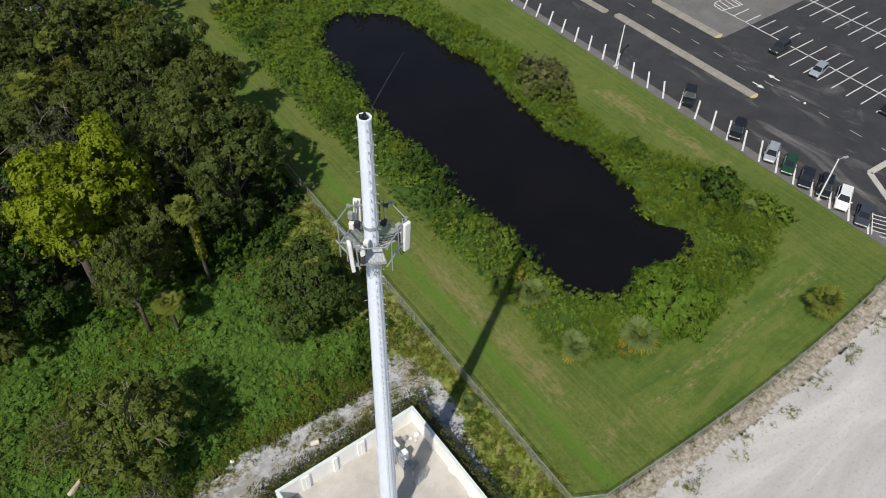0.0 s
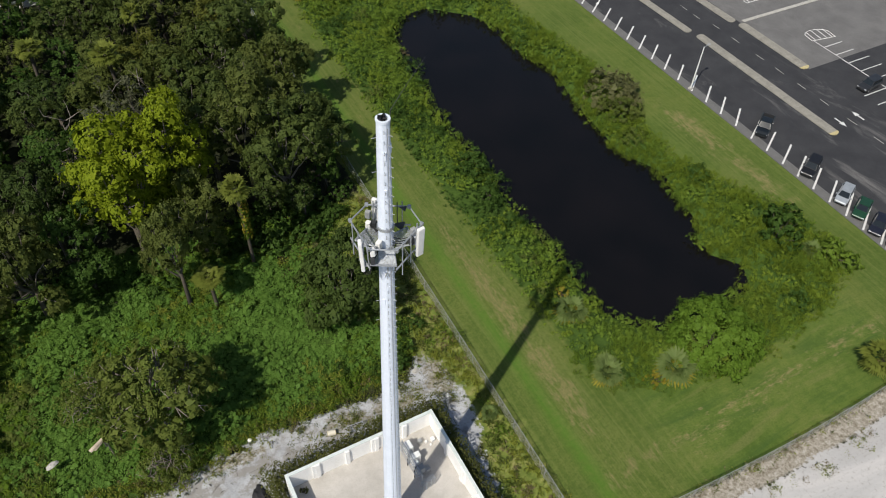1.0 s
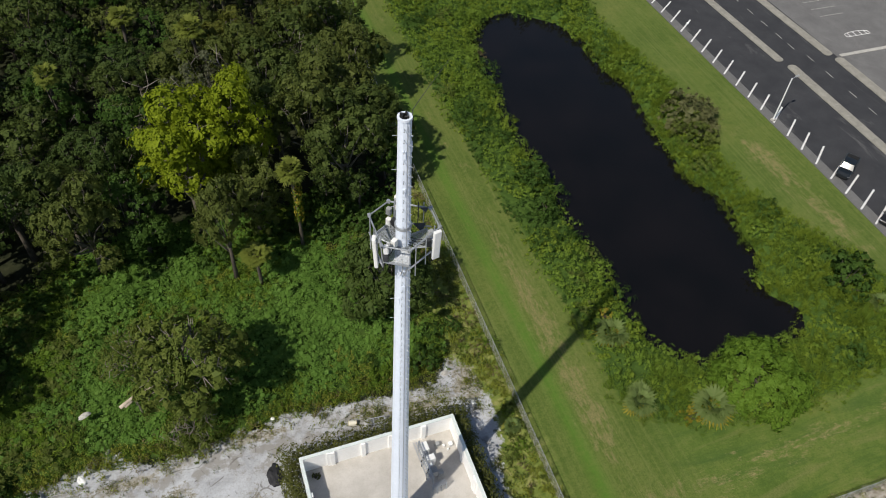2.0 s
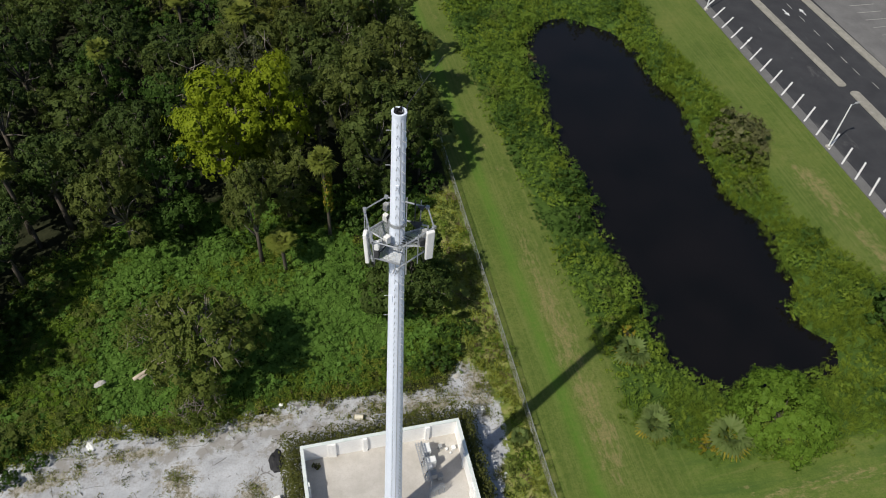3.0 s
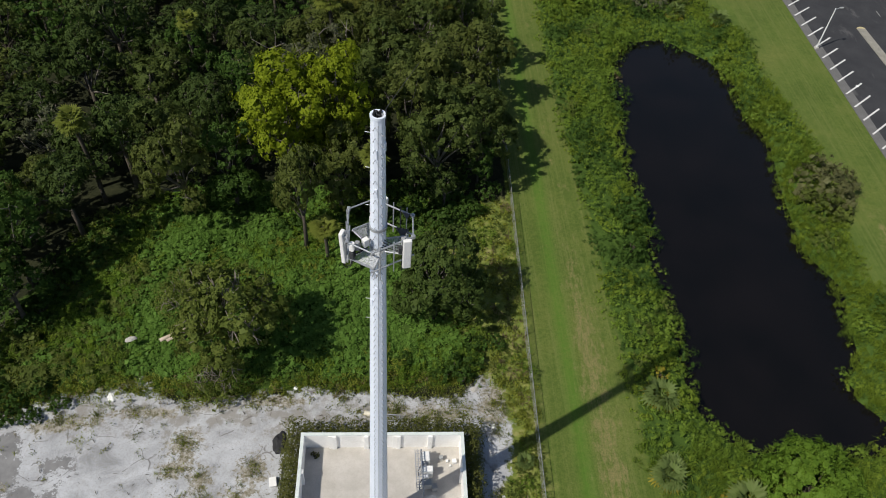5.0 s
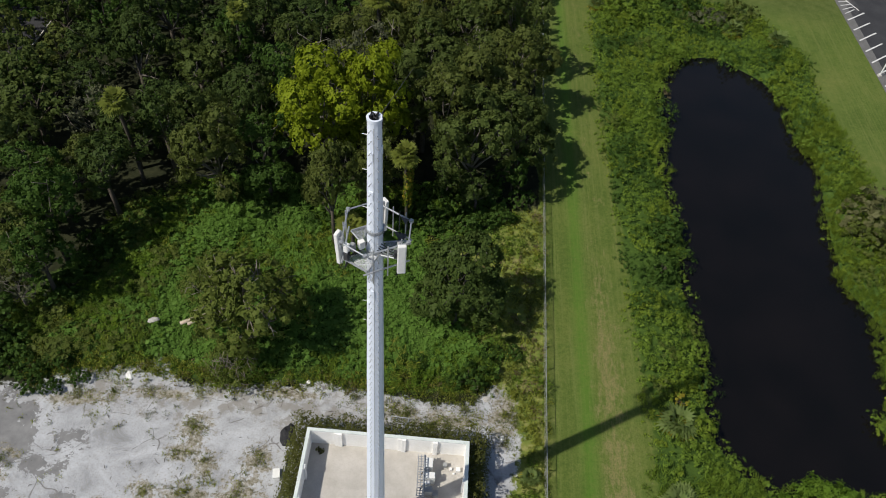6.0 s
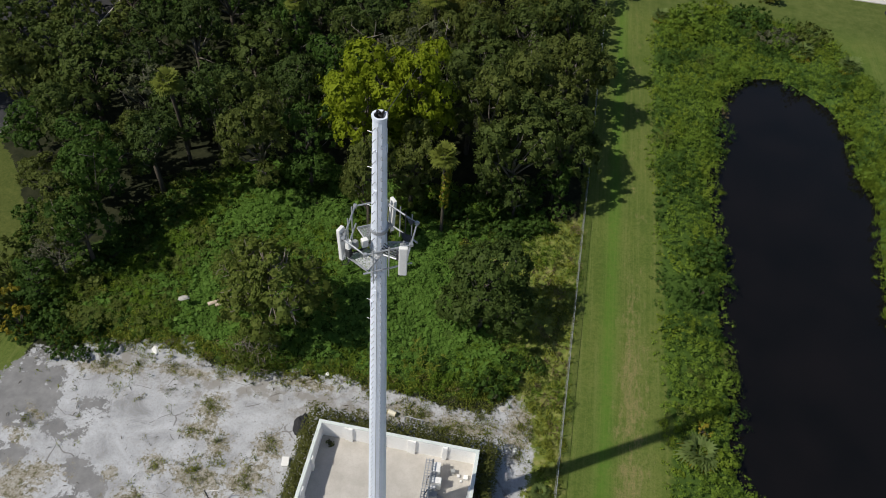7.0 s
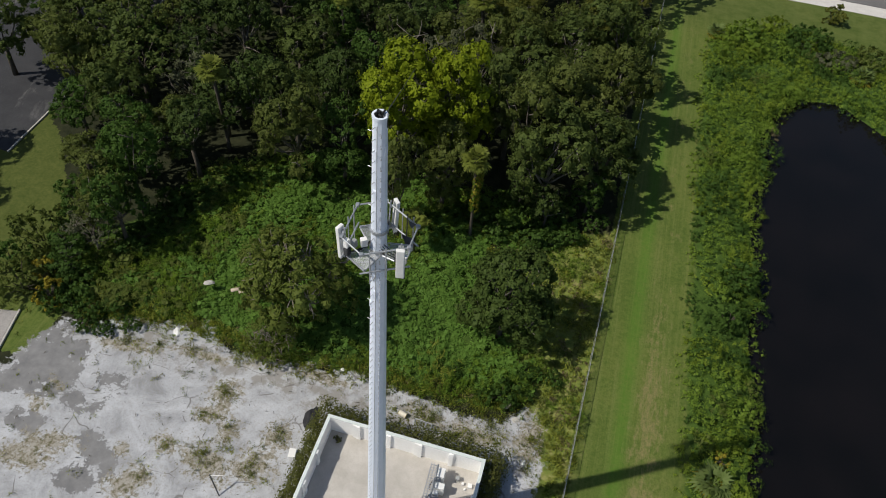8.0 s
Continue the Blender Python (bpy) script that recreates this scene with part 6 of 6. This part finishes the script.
def lamp_post(x, y, h, turn):
    root = base("street_lamp", x, y, 0, turn)
    bm = bmesh.new()
    tube(bm, (0, 0, -0.1), (0, 0, h), 0.13, 0.09, 10)
    part("pole", bm, POST_WHITE, root)
    bm = bmesh.new()
    tube(bm, (0, 0, h - 0.1), (0.9, 0, h + 0.1), 0.05, sides=8)
    part("arm", bm, GALV, root)
    bm = bmesh.new()
    box(bm, 0.75, 1.45, -0.18, 0.18, h + 0.02, h + 0.16, 0.04)
    part("lamp_head", bm, UNIT_GREY, root)
    bm = bmesh.new()
    box(bm, -0.3, 0.3, -0.3, 0.3, -0.05, 0.35, 0.03)
    part("footing", bm, CONCRETE, root)
    tagged(root, "pale street lamp post at the edge of the car park", "street lamp", "lamps of the car park")


lamp_post(90.3, 69.5, 7.9, 10)
lamp_post(89.7, 29.4, 7.5, -20)
lamp_post(90.0, 109.8, 7.8, 10)

# ---- parked cars ----
def paint(name, c):
    m = Nodes(name, 0.4, 0.1, 0.4)
    m.colour(m.ramp(m.noise(1.5, 3), (0.3, tuple(v * 0.85 for v in c)), (0.7, c)))
    m.bsdf.inputs["Coat Weight"].default_value = 0.25
    m.bsdf.inputs["Coat Roughness"].default_value = 0.03
    return m.mat


def slab(bm, rings):
    """A body lofted through rings of (x, half width, z low, z high)."""
    loops = []
    for x, w, z0, z1 in rings:
        r = min(0.09, (z1 - z0) * 0.3)
        loops.append([bm.verts.new((x, y, z)) for y, z in ((-w, z0), (-w, z1 - r), (-w + r * 1.2, z1), (w - r * 1.2, z1), (w, z1 - r), (w, z0))])
    for u, v in zip(loops, loops[1:]):
        for k in range(6):
            bm.faces.new((u[k], u[(k + 1) % 6], v[(k + 1) % 6], v[k]))
    bm.faces.new(loops[0][::-1])
    bm.faces.new(loops[-1])
    bmesh.ops.recalc_face_normals(bm, faces=bm.faces[:])
    return bm


CARS = {
    # length, width, deck height, roof height, cabin: rear foot, rear roof, front roof, front foot
    "sedan": (4.7, 1.82, 0.92, 1.45, -1.75, -1.05, 0.35, 1.15),
    "suv": (4.7, 1.9, 1.05, 1.72, -2.2, -1.95, 0.35, 1.1),
    "hatch": (4.3, 1.78, 0.98, 1.55, -2.0, -1.7, 0.45, 1.25),
    "pickup": (5.6, 1.95, 1.1, 1.82, -0.75, -0.6, 0.75, 1.35),
}


def make_car(kind, colour, label, x, y, turn, roof=None):
    length, width, deck, top, a, b, c, d = CARS[kind]
    root = base("car" if kind != "pickup" else "pickup_truck", x, y, 0.03, turn)
    mat = paint(kind + " paint", colour)
    h, w = length / 2, width / 2
    bm = bmesh.new()
    if kind == "pickup":
        rings = [(-h, w * 0.93, 0.5, deck - 0.05), (-h + 0.1, w, 0.38, deck), (a, w, 0.32, deck), (d, w, 0.32, deck), (h - 0.45, w * 0.97, 0.34, deck - 0.05), (h, w * 0.86, 0.45, deck - 0.28)]
    else:
        rear = deck if kind == "sedan" else deck + 0.02
        rings = [(-h, w * 0.88, 0.48, rear - 0.14), (-h + 0.14, w * 0.96, 0.34, rear), (a, w, 0.28, deck + 0.02), (d, w, 0.28, deck), (h - 0.5, w * 0.96, 0.3, deck - 0.12), (h - 0.1, w * 0.88, 0.34, deck - 0.24), (h, w * 0.78, 0.42, deck - 0.34)]
    slab(bm, rings)
    body = part("body", bm, mat, root, smooth=False)
    wb, wt = w * 0.93, w * 0.74
    p = {k: Vector(v) for k, v in {"rl": (a, -wb, deck), "rr": (a, wb, deck), "fl": (d, -wb, deck), "fr": (d, wb, deck), "trl": (b, -wt, top - 0.06), "trr": (b, wt, top - 0.06), "tfl": (c, -wt, top - 0.06), "tfr": (c, wt, top - 0.06)}.items()}
    bm = bmesh.new()
    q = {k: bm.verts.new(v) for k, v in p.items()}
    for f in (("rl", "rr", "trr", "trl"), ("fr", "fl", "tfl", "tfr"), ("rl", "trl", "tfl", "fl"), ("rr", "fr", "tfr", "trr")):
        bm.faces.new([q[k] for k in f])
    part("cabin", bm, mat, root)
    bm = bmesh.new()
    box(bm, b - 0.06, c + 0.06, -wt - 0.03, wt + 0.03, top - 0.07, top, 0.03)
    part("roof", bm, roof or mat, root)

    def pane(name, keys, shrink, push):
        pts = [p[k] for k in keys]
        mid = sum(pts, Vector()) / 4
        bm = bmesh.new()
        f = bm.faces.new([bm.verts.new(mid + (v - mid) * shrink + Vector(push)) for v in pts])
        e = bmesh.ops.extrude_face_region(bm, geom=[f])
        bmesh.ops.translate(bm, verts=[g for g in e["geom"] if isinstance(g, bmesh.types.BMVert)], vec=Vector(push) * 0.8)
        bmesh.ops.recalc_face_normals(bm, faces=bm.faces[:])
        part(name, bm, GLASS_DARK, root)

    pane("windscreen", ("fr", "fl", "tfl", "tfr"), 0.9, (0.012, 0, 0.008))
    pane("rear_window", ("rl", "rr", "trr", "trl"), 0.86, (-0.012, 0, 0.006))
    pane("side_window", ("rl", "trl", "tfl", "fl"), 0.86, (0, -0.012, 0.004))
    pane("side_window", ("rr", "fr", "tfr", "trr"), 0.86, (0, 0.012, 0.004))
    for sx in (-h * 0.6, h * 0.63):
        for sy in (-1, 1):
            bm = bmesh.new()
            tube(bm, (sx, sy * (w - 0.2), 0.34), (sx, sy * (w + 0.02), 0.34), 0.34, sides=16)
            wheel = part("wheel", bm, TYRE, root)
            bm = bmesh.new()
            tube(bm, (sx, sy * (w + 0.015), 0.34), (sx, sy * (w + 0.035), 0.34), 0.21, sides=10)
            part("rim", bm, CHROME, wheel)
    for sy in (-1, 1):
        bm = bmesh.new()
        box(bm, h - 0.2, h - 0.03, sy * w * 0.68 - 0.17, sy * w * 0.68 + 0.17, deck - 0.4, deck - 0.26, 0.03)
        part("headlight", bm, LAMP_CLEAR, root)
        bm = bmesh.new()
        box(bm, -h - 0.01, -h + 0.12, sy * w * 0.72 - 0.14, sy * w * 0.72 + 0.14, deck - 0.3, deck - 0.14, 0.02)
        part("tail_light", bm, LAMP_RED, root)
        bm = bmesh.new()
        box(bm, d - 0.35, d - 0.2, sy * (w + 0.1) - 0.1, sy * (w + 0.1) + 0.1, deck - 0.02, deck + 0.13, 0.03)
        part("wing_mirror", bm, mat, root)
    bm = bmesh.new()
    box(bm, h - 0.12, h + 0.03, -w * 0.7, w * 0.7, 0.36, 0.5, 0.03)
    part("bumper", bm, TYRE, root)
    if kind == "pickup":
        bm = bmesh.new()
        box(bm, -h + 0.15, a - 0.12, -w + 0.16, w - 0.16, deck - 0.02, deck + 0.012, 0.004)
        part("bed_liner", bm, TYRE, root, "black load bed liner")
    tagged(root, label, "car" if kind != "pickup" else "pickup truck", "parked cars")


make_car("pickup", (0.012, 0.016, 0.02), "black pickup truck parked nose-in at the lawn edge", 93.6, 56.2, 213)
make_car("suv", (0.014, 0.014, 0.016), "black off-road car parked nose-in at the lawn edge", 92.6, 45.8, 205)
make_car("hatch", (0.32, 0.35, 0.38), "silver-grey hatchback parked nose-in at the lawn edge", 92.3, 39.3, 205)
make_car("sedan", (0.015, 0.06, 0.03), "dark green car parked nose-in at the lawn edge", 92.4, 36.2, 205)
make_car("sedan", (0.016, 0.018, 0.03), "dark blue sedan parked nose-in at the lawn edge", 91.9, 32.9, 204)
make_car("suv", (0.014, 0.018, 0.02), "dark car parked beside the lamp post", 92.2, 30.1, 204)
make_car("suv", (0.8, 0.8, 0.8), "white sport utility car parked nose-in at the lawn edge", 92.1, 27.1, 204)
make_car("sedan", (0.05, 0.055, 0.075), "dark grey sedan parked nose-in at the lawn edge", 91.6, 23.6, 204)
make_car("suv", (0.014, 0.014, 0.016), "black car parked past the hatched bay", 92.0, 18.0, 210)
make_car("suv", (0.03, 0.032, 0.036), "dark grey car parked in a bay", 118.2, 56.8, 186)
make_car("hatch", (0.3, 0.34, 0.38), "silver hatchback parked in a bay", 117.6, 48.5, 190)
make_car("sedan", (0.014, 0.014, 0.016), "black sedan parked in a bay", 118.0, 35.4, 186)


# hatched bay at the end of the row
root = base("hatched_marking", 92.2, 21.2, 0, 30)
for k in range(6):
    bm = bmesh.new()
    box(bm, -2.2 + k * 0.85, -2.05 + k * 0.85, -0.95, 0.95, 0.0, 0.042)
    part("bar", bm, LINE_WHITE, root)
for s in (-1, 1):
    bm = bmesh.new()
    box(bm, -2.4, 2.4, s * 1.0 - 0.07, s * 1.0 + 0.07, 0.0, 0.046)
    part("outline", bm, LINE_WHITE, root)
tagged(root, "white hatched no-parking bay on the asphalt", "road marking", kind="structure")

# hatched corner at the far end of the slanted bays
root = base("hatched_marking", 90.2, 128.4)
for k in range(4):
    bm = bmesh.new()
    box(bm, 0, 2.9 - 0.3 * k, -0.09, 0.09, 0.02, 0.058, 0, pose(0, 1.5 + 1.45 * k, 0, 0, 0, 38 - 9 * k))
    part("bar", bm, LINE_WHITE, root)
bm = bmesh.new()
box(bm, 0, 4.2, -0.09, 0.09, 0.02, 0.06, 0, pose(3.1, 3.0, 0, 0, 0, 112))
part("outline", bm, LINE_WHITE, root)
tagged(root, "white hatched corner marking on the asphalt", "road marking", kind="structure")

# ---- inside the compound ----
def equipment_rack(x, y, turn, length, label, size=1.0, cabinets=True):
    """Steel H-frame with cabinets and cable tray."""
    root = base("equipment_rack", x, y, FLOOR, turn)
    root.scale = (size, size, size)
    n = 4
    for k in range(n):
        u = -length / 2 + length * k / (n - 1)
        bm = bmesh.new()
        box(bm, u - 0.05, u + 0.05, -0.05, 0.05, 0, 2.2, 0.008)
        part("upright", bm, GALV, root)
    for z in (0.7, 1.4, 2.1):
        bm = bmesh.new()
        box(bm, -length / 2 - 0.1, length / 2 + 0.1, -0.1, -0.05, z - 0.03, z + 0.03, 0.005)
        part("rail", bm, GALV, root)
    bm = bmesh.new()
    for s in (0.0, 0.28, 0.56):
        box(bm, -length / 2, length / 2, 0.0 + s, 0.07 + s, 2.25, 2.33)
    k = -length / 2
    while k < length / 2:
        box(bm, k, k + 0.06, 0.02, 0.61, 2.26, 2.3)
        k += 0.26
    part("cable_tray", bm, GALV, root)
    for u, w, z0, z1, dep, mat in ((1.6, 0.95, 0.3, 1.75, 0.7, PANEL_WHITE), (0.35, 0.6, 0.3, 1.65, 0.95, PANEL_WHITE), (-0.25, 0.4, 0.5, 1.4, 0.5, PANEL_WHITE), (-0.85, 0.6, 0.4, 1.3, 0.75, UNIT_GREY), (0.9, 0.4, 0.8, 1.6, 0.45, UNIT_GREY)) if cabinets else ():
        bm = bmesh.new()
        box(bm, u - w / 2, u + w / 2, -0.1 - dep, -0.1, z0, z1, 0.02)
        cab = part("cabinet", bm, mat, root)
        bm = bmesh.new()
        box(bm, u - w / 2 + 0.04, u + w / 2 - 0.04, -0.13 - dep, -0.1 - dep, z0 + 0.05, z1 - 0.05, 0.01)
        part("door", bm, mat, cab)
        bm = bmesh.new()
        box(bm, u + w / 2 - 0.12, u + w / 2 - 0.08, -0.16 - dep, -0.13 - dep, (z0 + z1) / 2 - 0.07, (z0 + z1) / 2 + 0.07, 0.005)
        part("handle", bm, DARK_STEEL, cab)
    bm = bmesh.new()
    bent(bm, [(-1.0, 0.1, 2.2), (-1.0, 0.3, 1.2), (-1.0, 0.25, 0.1)], [0.05] * 3)
    part("conduit", bm, BLACK_RUBBER, root)
    bm = bmesh.new()
    bent(bm, [(0.4, 0.1, 2.2), (0.4, 0.3, 1.2), (0.45, 0.25, 0.1)], [0.05] * 3)
    part("conduit", bm, BLACK_RUBBER, root)
    tagged(root, label, "equipment rack", "equipment in the compound")


equipment_rack(18.75, 29.5, 92, 4.1, "galvanised equipment rack with white cabinets on gravel")
equipment_rack(19.3, 26.9, 10, 2.4, "bare galvanised rack beside the pole on gravel", 0.62, False)
for x, y, w, h, mat, nm, lab in ((19.95, 28.55, 0.5, 0.75, UNIT_GREY, "battery_cabinet", "grey battery cabinet on a gravel yard"), (20.7, 31.6, 0.32, 0.55, UNIT_GREY, "meter_box", "small grey box on the gravel"),
                                 (22.0, 31.3, 0.42, 0.4, PANEL_WHITE, "junction_box", "small white box on the gravel"), (21.3, 31.35, 0.25, 0.28, PANEL_WHITE, "junction_box", "small white box on the gravel"), (21.6, 30.9, 0.2, 0.2, PANEL_WHITE, "junction_box", "small white box on the gravel")):
    root = base(nm, x, y, FLOOR, 6)
    bm = bmesh.new()
    box(bm, -w / 2, w / 2, -w / 2, w / 2, 0.08 if h > 0.5 else -0.01, h, 0.03)
    part("body", bm, mat, root)
    if h > 0.5:
        bm = bmesh.new()
        box(bm, -w / 2 - 0.08, w / 2 + 0.08, -w / 2 - 0.08, w / 2 + 0.08, -0.02, 0.09, 0.01)
        part("plinth", bm, CONCRETE, root)
        bm = bmesh.new()
        box(bm, -w / 2 - 0.03, w / 2 + 0.03, -w / 2 - 0.03, w / 2 + 0.03, h - 0.005, h + 0.05, 0.015)
        part("cover", bm, mat, root)
    tagged(root, lab, "cabinet", "equipment in the compound")

# ---- things left on the sand ----


def lump(name, x, y, sx, sy, sz, mat, label, category, seed, turn=0, z=0.0):
    bm = bmesh.new()
    bmesh.ops.create_icosphere(bm, subdivisions=3, radius=1.0)
    for v in bm.verts:
        n = noise.noise(v.co * 1.7 + Vector((seed, seed, 0)))
        v.co *= 1 + 0.35 * n + 0.12 * noise.noise(v.co * 5 + Vector((seed, 0, 0)))
        v.co = Vector((v.co.x * sx, v.co.y * sy, max(v.co.z, -0.15) * sz))
    ob = link(name, bm, mat)
    ob.matrix_world = pose(x, y, z, 0, 0, turn)
    tagged(ob, label, category)
    return ob


lump("tarpaulin_heap", 4.7, 34.4, 0.75, 1.25, 0.35, plain("black tarpaulin", (0.025, 0.025, 0.028), (0.015, 0.015, 0.017), 0.6, scale=4), "black tarpaulin heaped on the sand", "tarpaulin", 3)
for i, (x, y, a, b, h) in enumerate(((5.7, 40.8, 0.25, 0.2, 0.15), (-10.6, 42.0, 0.3, 0.2, 0.3), (25.0, 37.3, 0.35, 0.15, 0.12), (26.5, 36.2, 0.2, 0.25, 0.15), (24.8, 40.6, 0.4, 0.3, 0.2), (23.6, 42.1, 0.5, 0.4, 0.2), (-13.2, 39.7, 0.6, 0.35, 0.2), (-15.4, 39.0, 0.5, 0.3, 0.2))):
    lump("rubble_stone", x, y, a, b, h, CONCRETE if i % 3 else PANEL_WHITE, "pale lump of broken concrete on the sand", "rubble", 10 + i, i * 50)
lump("rubble_heap", -12.3, 45.9, 0.6, 0.3, 0.22, CONCRETE, "pale broken concrete heap among vines", "rubble", 31, 20, 1.6)
root = base("plastic_box", 4.45, 30.1, 0, 10)
bm = bmesh.new()
box(bm, -0.32, 0.32, -0.45, 0.45, 0, 0.4, 0.04)
part("body", bm, PANEL_WHITE, root)
bm = bmesh.new()
box(bm, -0.35, 0.35, -0.48, 0.48, 0.4, 0.46, 0.02)
part("lid", bm, PANEL_WHITE, root)
tagged(root, "white plastic box standing on the sand", "box")
root = base("drum", 13.45, 37.55, 0.3, -15)
bm = bmesh.new()
tube(bm, (-0.45, 0, 0), (0.45, 0, 0), 0.28, sides=18)
part("body", bm, plain("cream drum", (0.74, 0.71, 0.6), (0.6, 0.56, 0.45), 0.5), root)
bm = bmesh.new()
for u in (-0.43, 0.43):
    tube(bm, (u - 0.02, 0, 0), (u + 0.02, 0, 0), 0.295, sides=18)
part("hoop", bm, YELLOW_PAINT, root)
tagged(root, "cream drum lying on its side on the sand", "drum")
root = base("steel_frame", 15.8, 36.7, 0, -4)
for i, (a, b) in enumerate((((-0.9, -0.35), (0.9, -0.35)), ((-0.9, 0.35), (0.9, 0.35)), ((-0.9, -0.35), (-0.9, 0.35)), ((0.9, -0.35), (0.9, 0.35)), ((-0.3, -0.35), (-0.3, 0.35)), ((0.3, -0.35), (0.3, 0.35)))):
    bm = bmesh.new()
    tube(bm, (*a, 0.95 + 0.001 * i), (*b, 0.95 + 0.001 * i), 0.045, sides=6)
    part("bar", bm, GALV, root)
for a in ((-0.9, -0.35), (0.9, -0.35), (-0.9, 0.35), (0.9, 0.35)):
    bm = bmesh.new()
    tube(bm, (*a, -0.05), (*a, 0.95), 0.045, sides=6)
    part("leg", bm, GALV, root)
tagged(root, "grey steel frame standing beside the hedge", "frame")
root = base("leaning_post", -0.4, 24.2, 0)
bm = bmesh.new()
tube(bm, (0, 0, -0.2), (-0.9, 0.7, 2.6), 0.06)
part("pole", bm, DARK_STEEL, root)
bm = bmesh.new()
tube(bm, (-0.85, 0.68, 2.5), (0.3, 1.0, 2.55), 0.03)
part("arm", bm, PANEL_WHITE, root)
tagged(root, "thin dark post leaning over the sand", "post")
for i, (x, y, z, ln, tn, tl) in enumerate(((-6.9, 45.0, 4.0, 3.4, 28, 8), (-7.3, 46.0, 2.2, 2.4, 36, -6), (-5.6, 46.8, 2.4, 2.2, 10, 12))):
    root = base("fallen_log", x, y, 0)
    bm = bmesh.new()
    d = Vector((math.cos(radians(tn)), math.sin(radians(tn)), math.tan(radians(tl)) * 0.6)) * ln / 2
    bent(bm, [Vector((0, 0, z)) - d, Vector((0, 0, z + 0.08)), Vector((0, 0, z)) + d], [0.2, 0.17, 0.13], 9)
    bent(bm, [Vector((0.1, 0, -0.2)), Vector((0.0, 0.05, z * 0.6)), Vector((0, 0, z))], [0.1, 0.09, 0.08], 7)
    part("trunk", bm, DEADWOOD, root, smooth=True)
    tagged(root, "pale dead log propped over the vines", "log", "logs of the clearing")

# small dark shed by the far path
root = base("utility_shed", 86.6, 138.2, 0, 10)
bm = bmesh.new()
box(bm, -1.6, 1.6, -0.9, 0.9, -0.05, 1.7, 0.03)
part("body", bm, DARK_STEEL, root)
bm = bmesh.new()
box(bm, -1.75, 1.75, -1.05, 1.05, 1.7, 1.82, 0.03)
part("roof", bm, DARK_STEEL, root)
bm = bmesh.new()
box(bm, -0.45, 0.45, -0.95, -0.9, 0.0, 1.6, 0.01)
part("door", bm, UNIT_GREY, root)
tagged(root, "small dark steel utility shed on the lawn", "shed")

# weeds grown up in the shaded corner of the compound
corner_weed = make_bush("weed_clump", 221, 0.5, 0.5, LEAF_HEDGE, "dark weed clump in the corner of the gravel yard", 420, 0.16, 6, "weeds", "weeds of the compound")
corner_weed.matrix_world = pose(8.35, 32.0, FLOOR)

# dark edging along the hedge bed
bm = bmesh.new()
box(bm, -0.09, 0.09, -11.2, 10.4, -0.1, 0.14, 0.02, pose(5.22, 22.2, 0))
tagged(link("edging", bm, DARK_STEEL), "low dark edging between the hedge and the sand", "edging", kind="structure")

# white scrap lying on a bay line
lump("paper_scrap", 92.9, 98.8, 0.35, 0.22, 0.12, PANEL_WHITE, "white scrap lying on the asphalt", "litter", 51, 30, 0.05)
lump("ball", 108.2, 44.4, 0.2, 0.2, 0.2, PANEL_WHITE, "small white lump lying on the asphalt", "litter", 52, 0, 0.05)
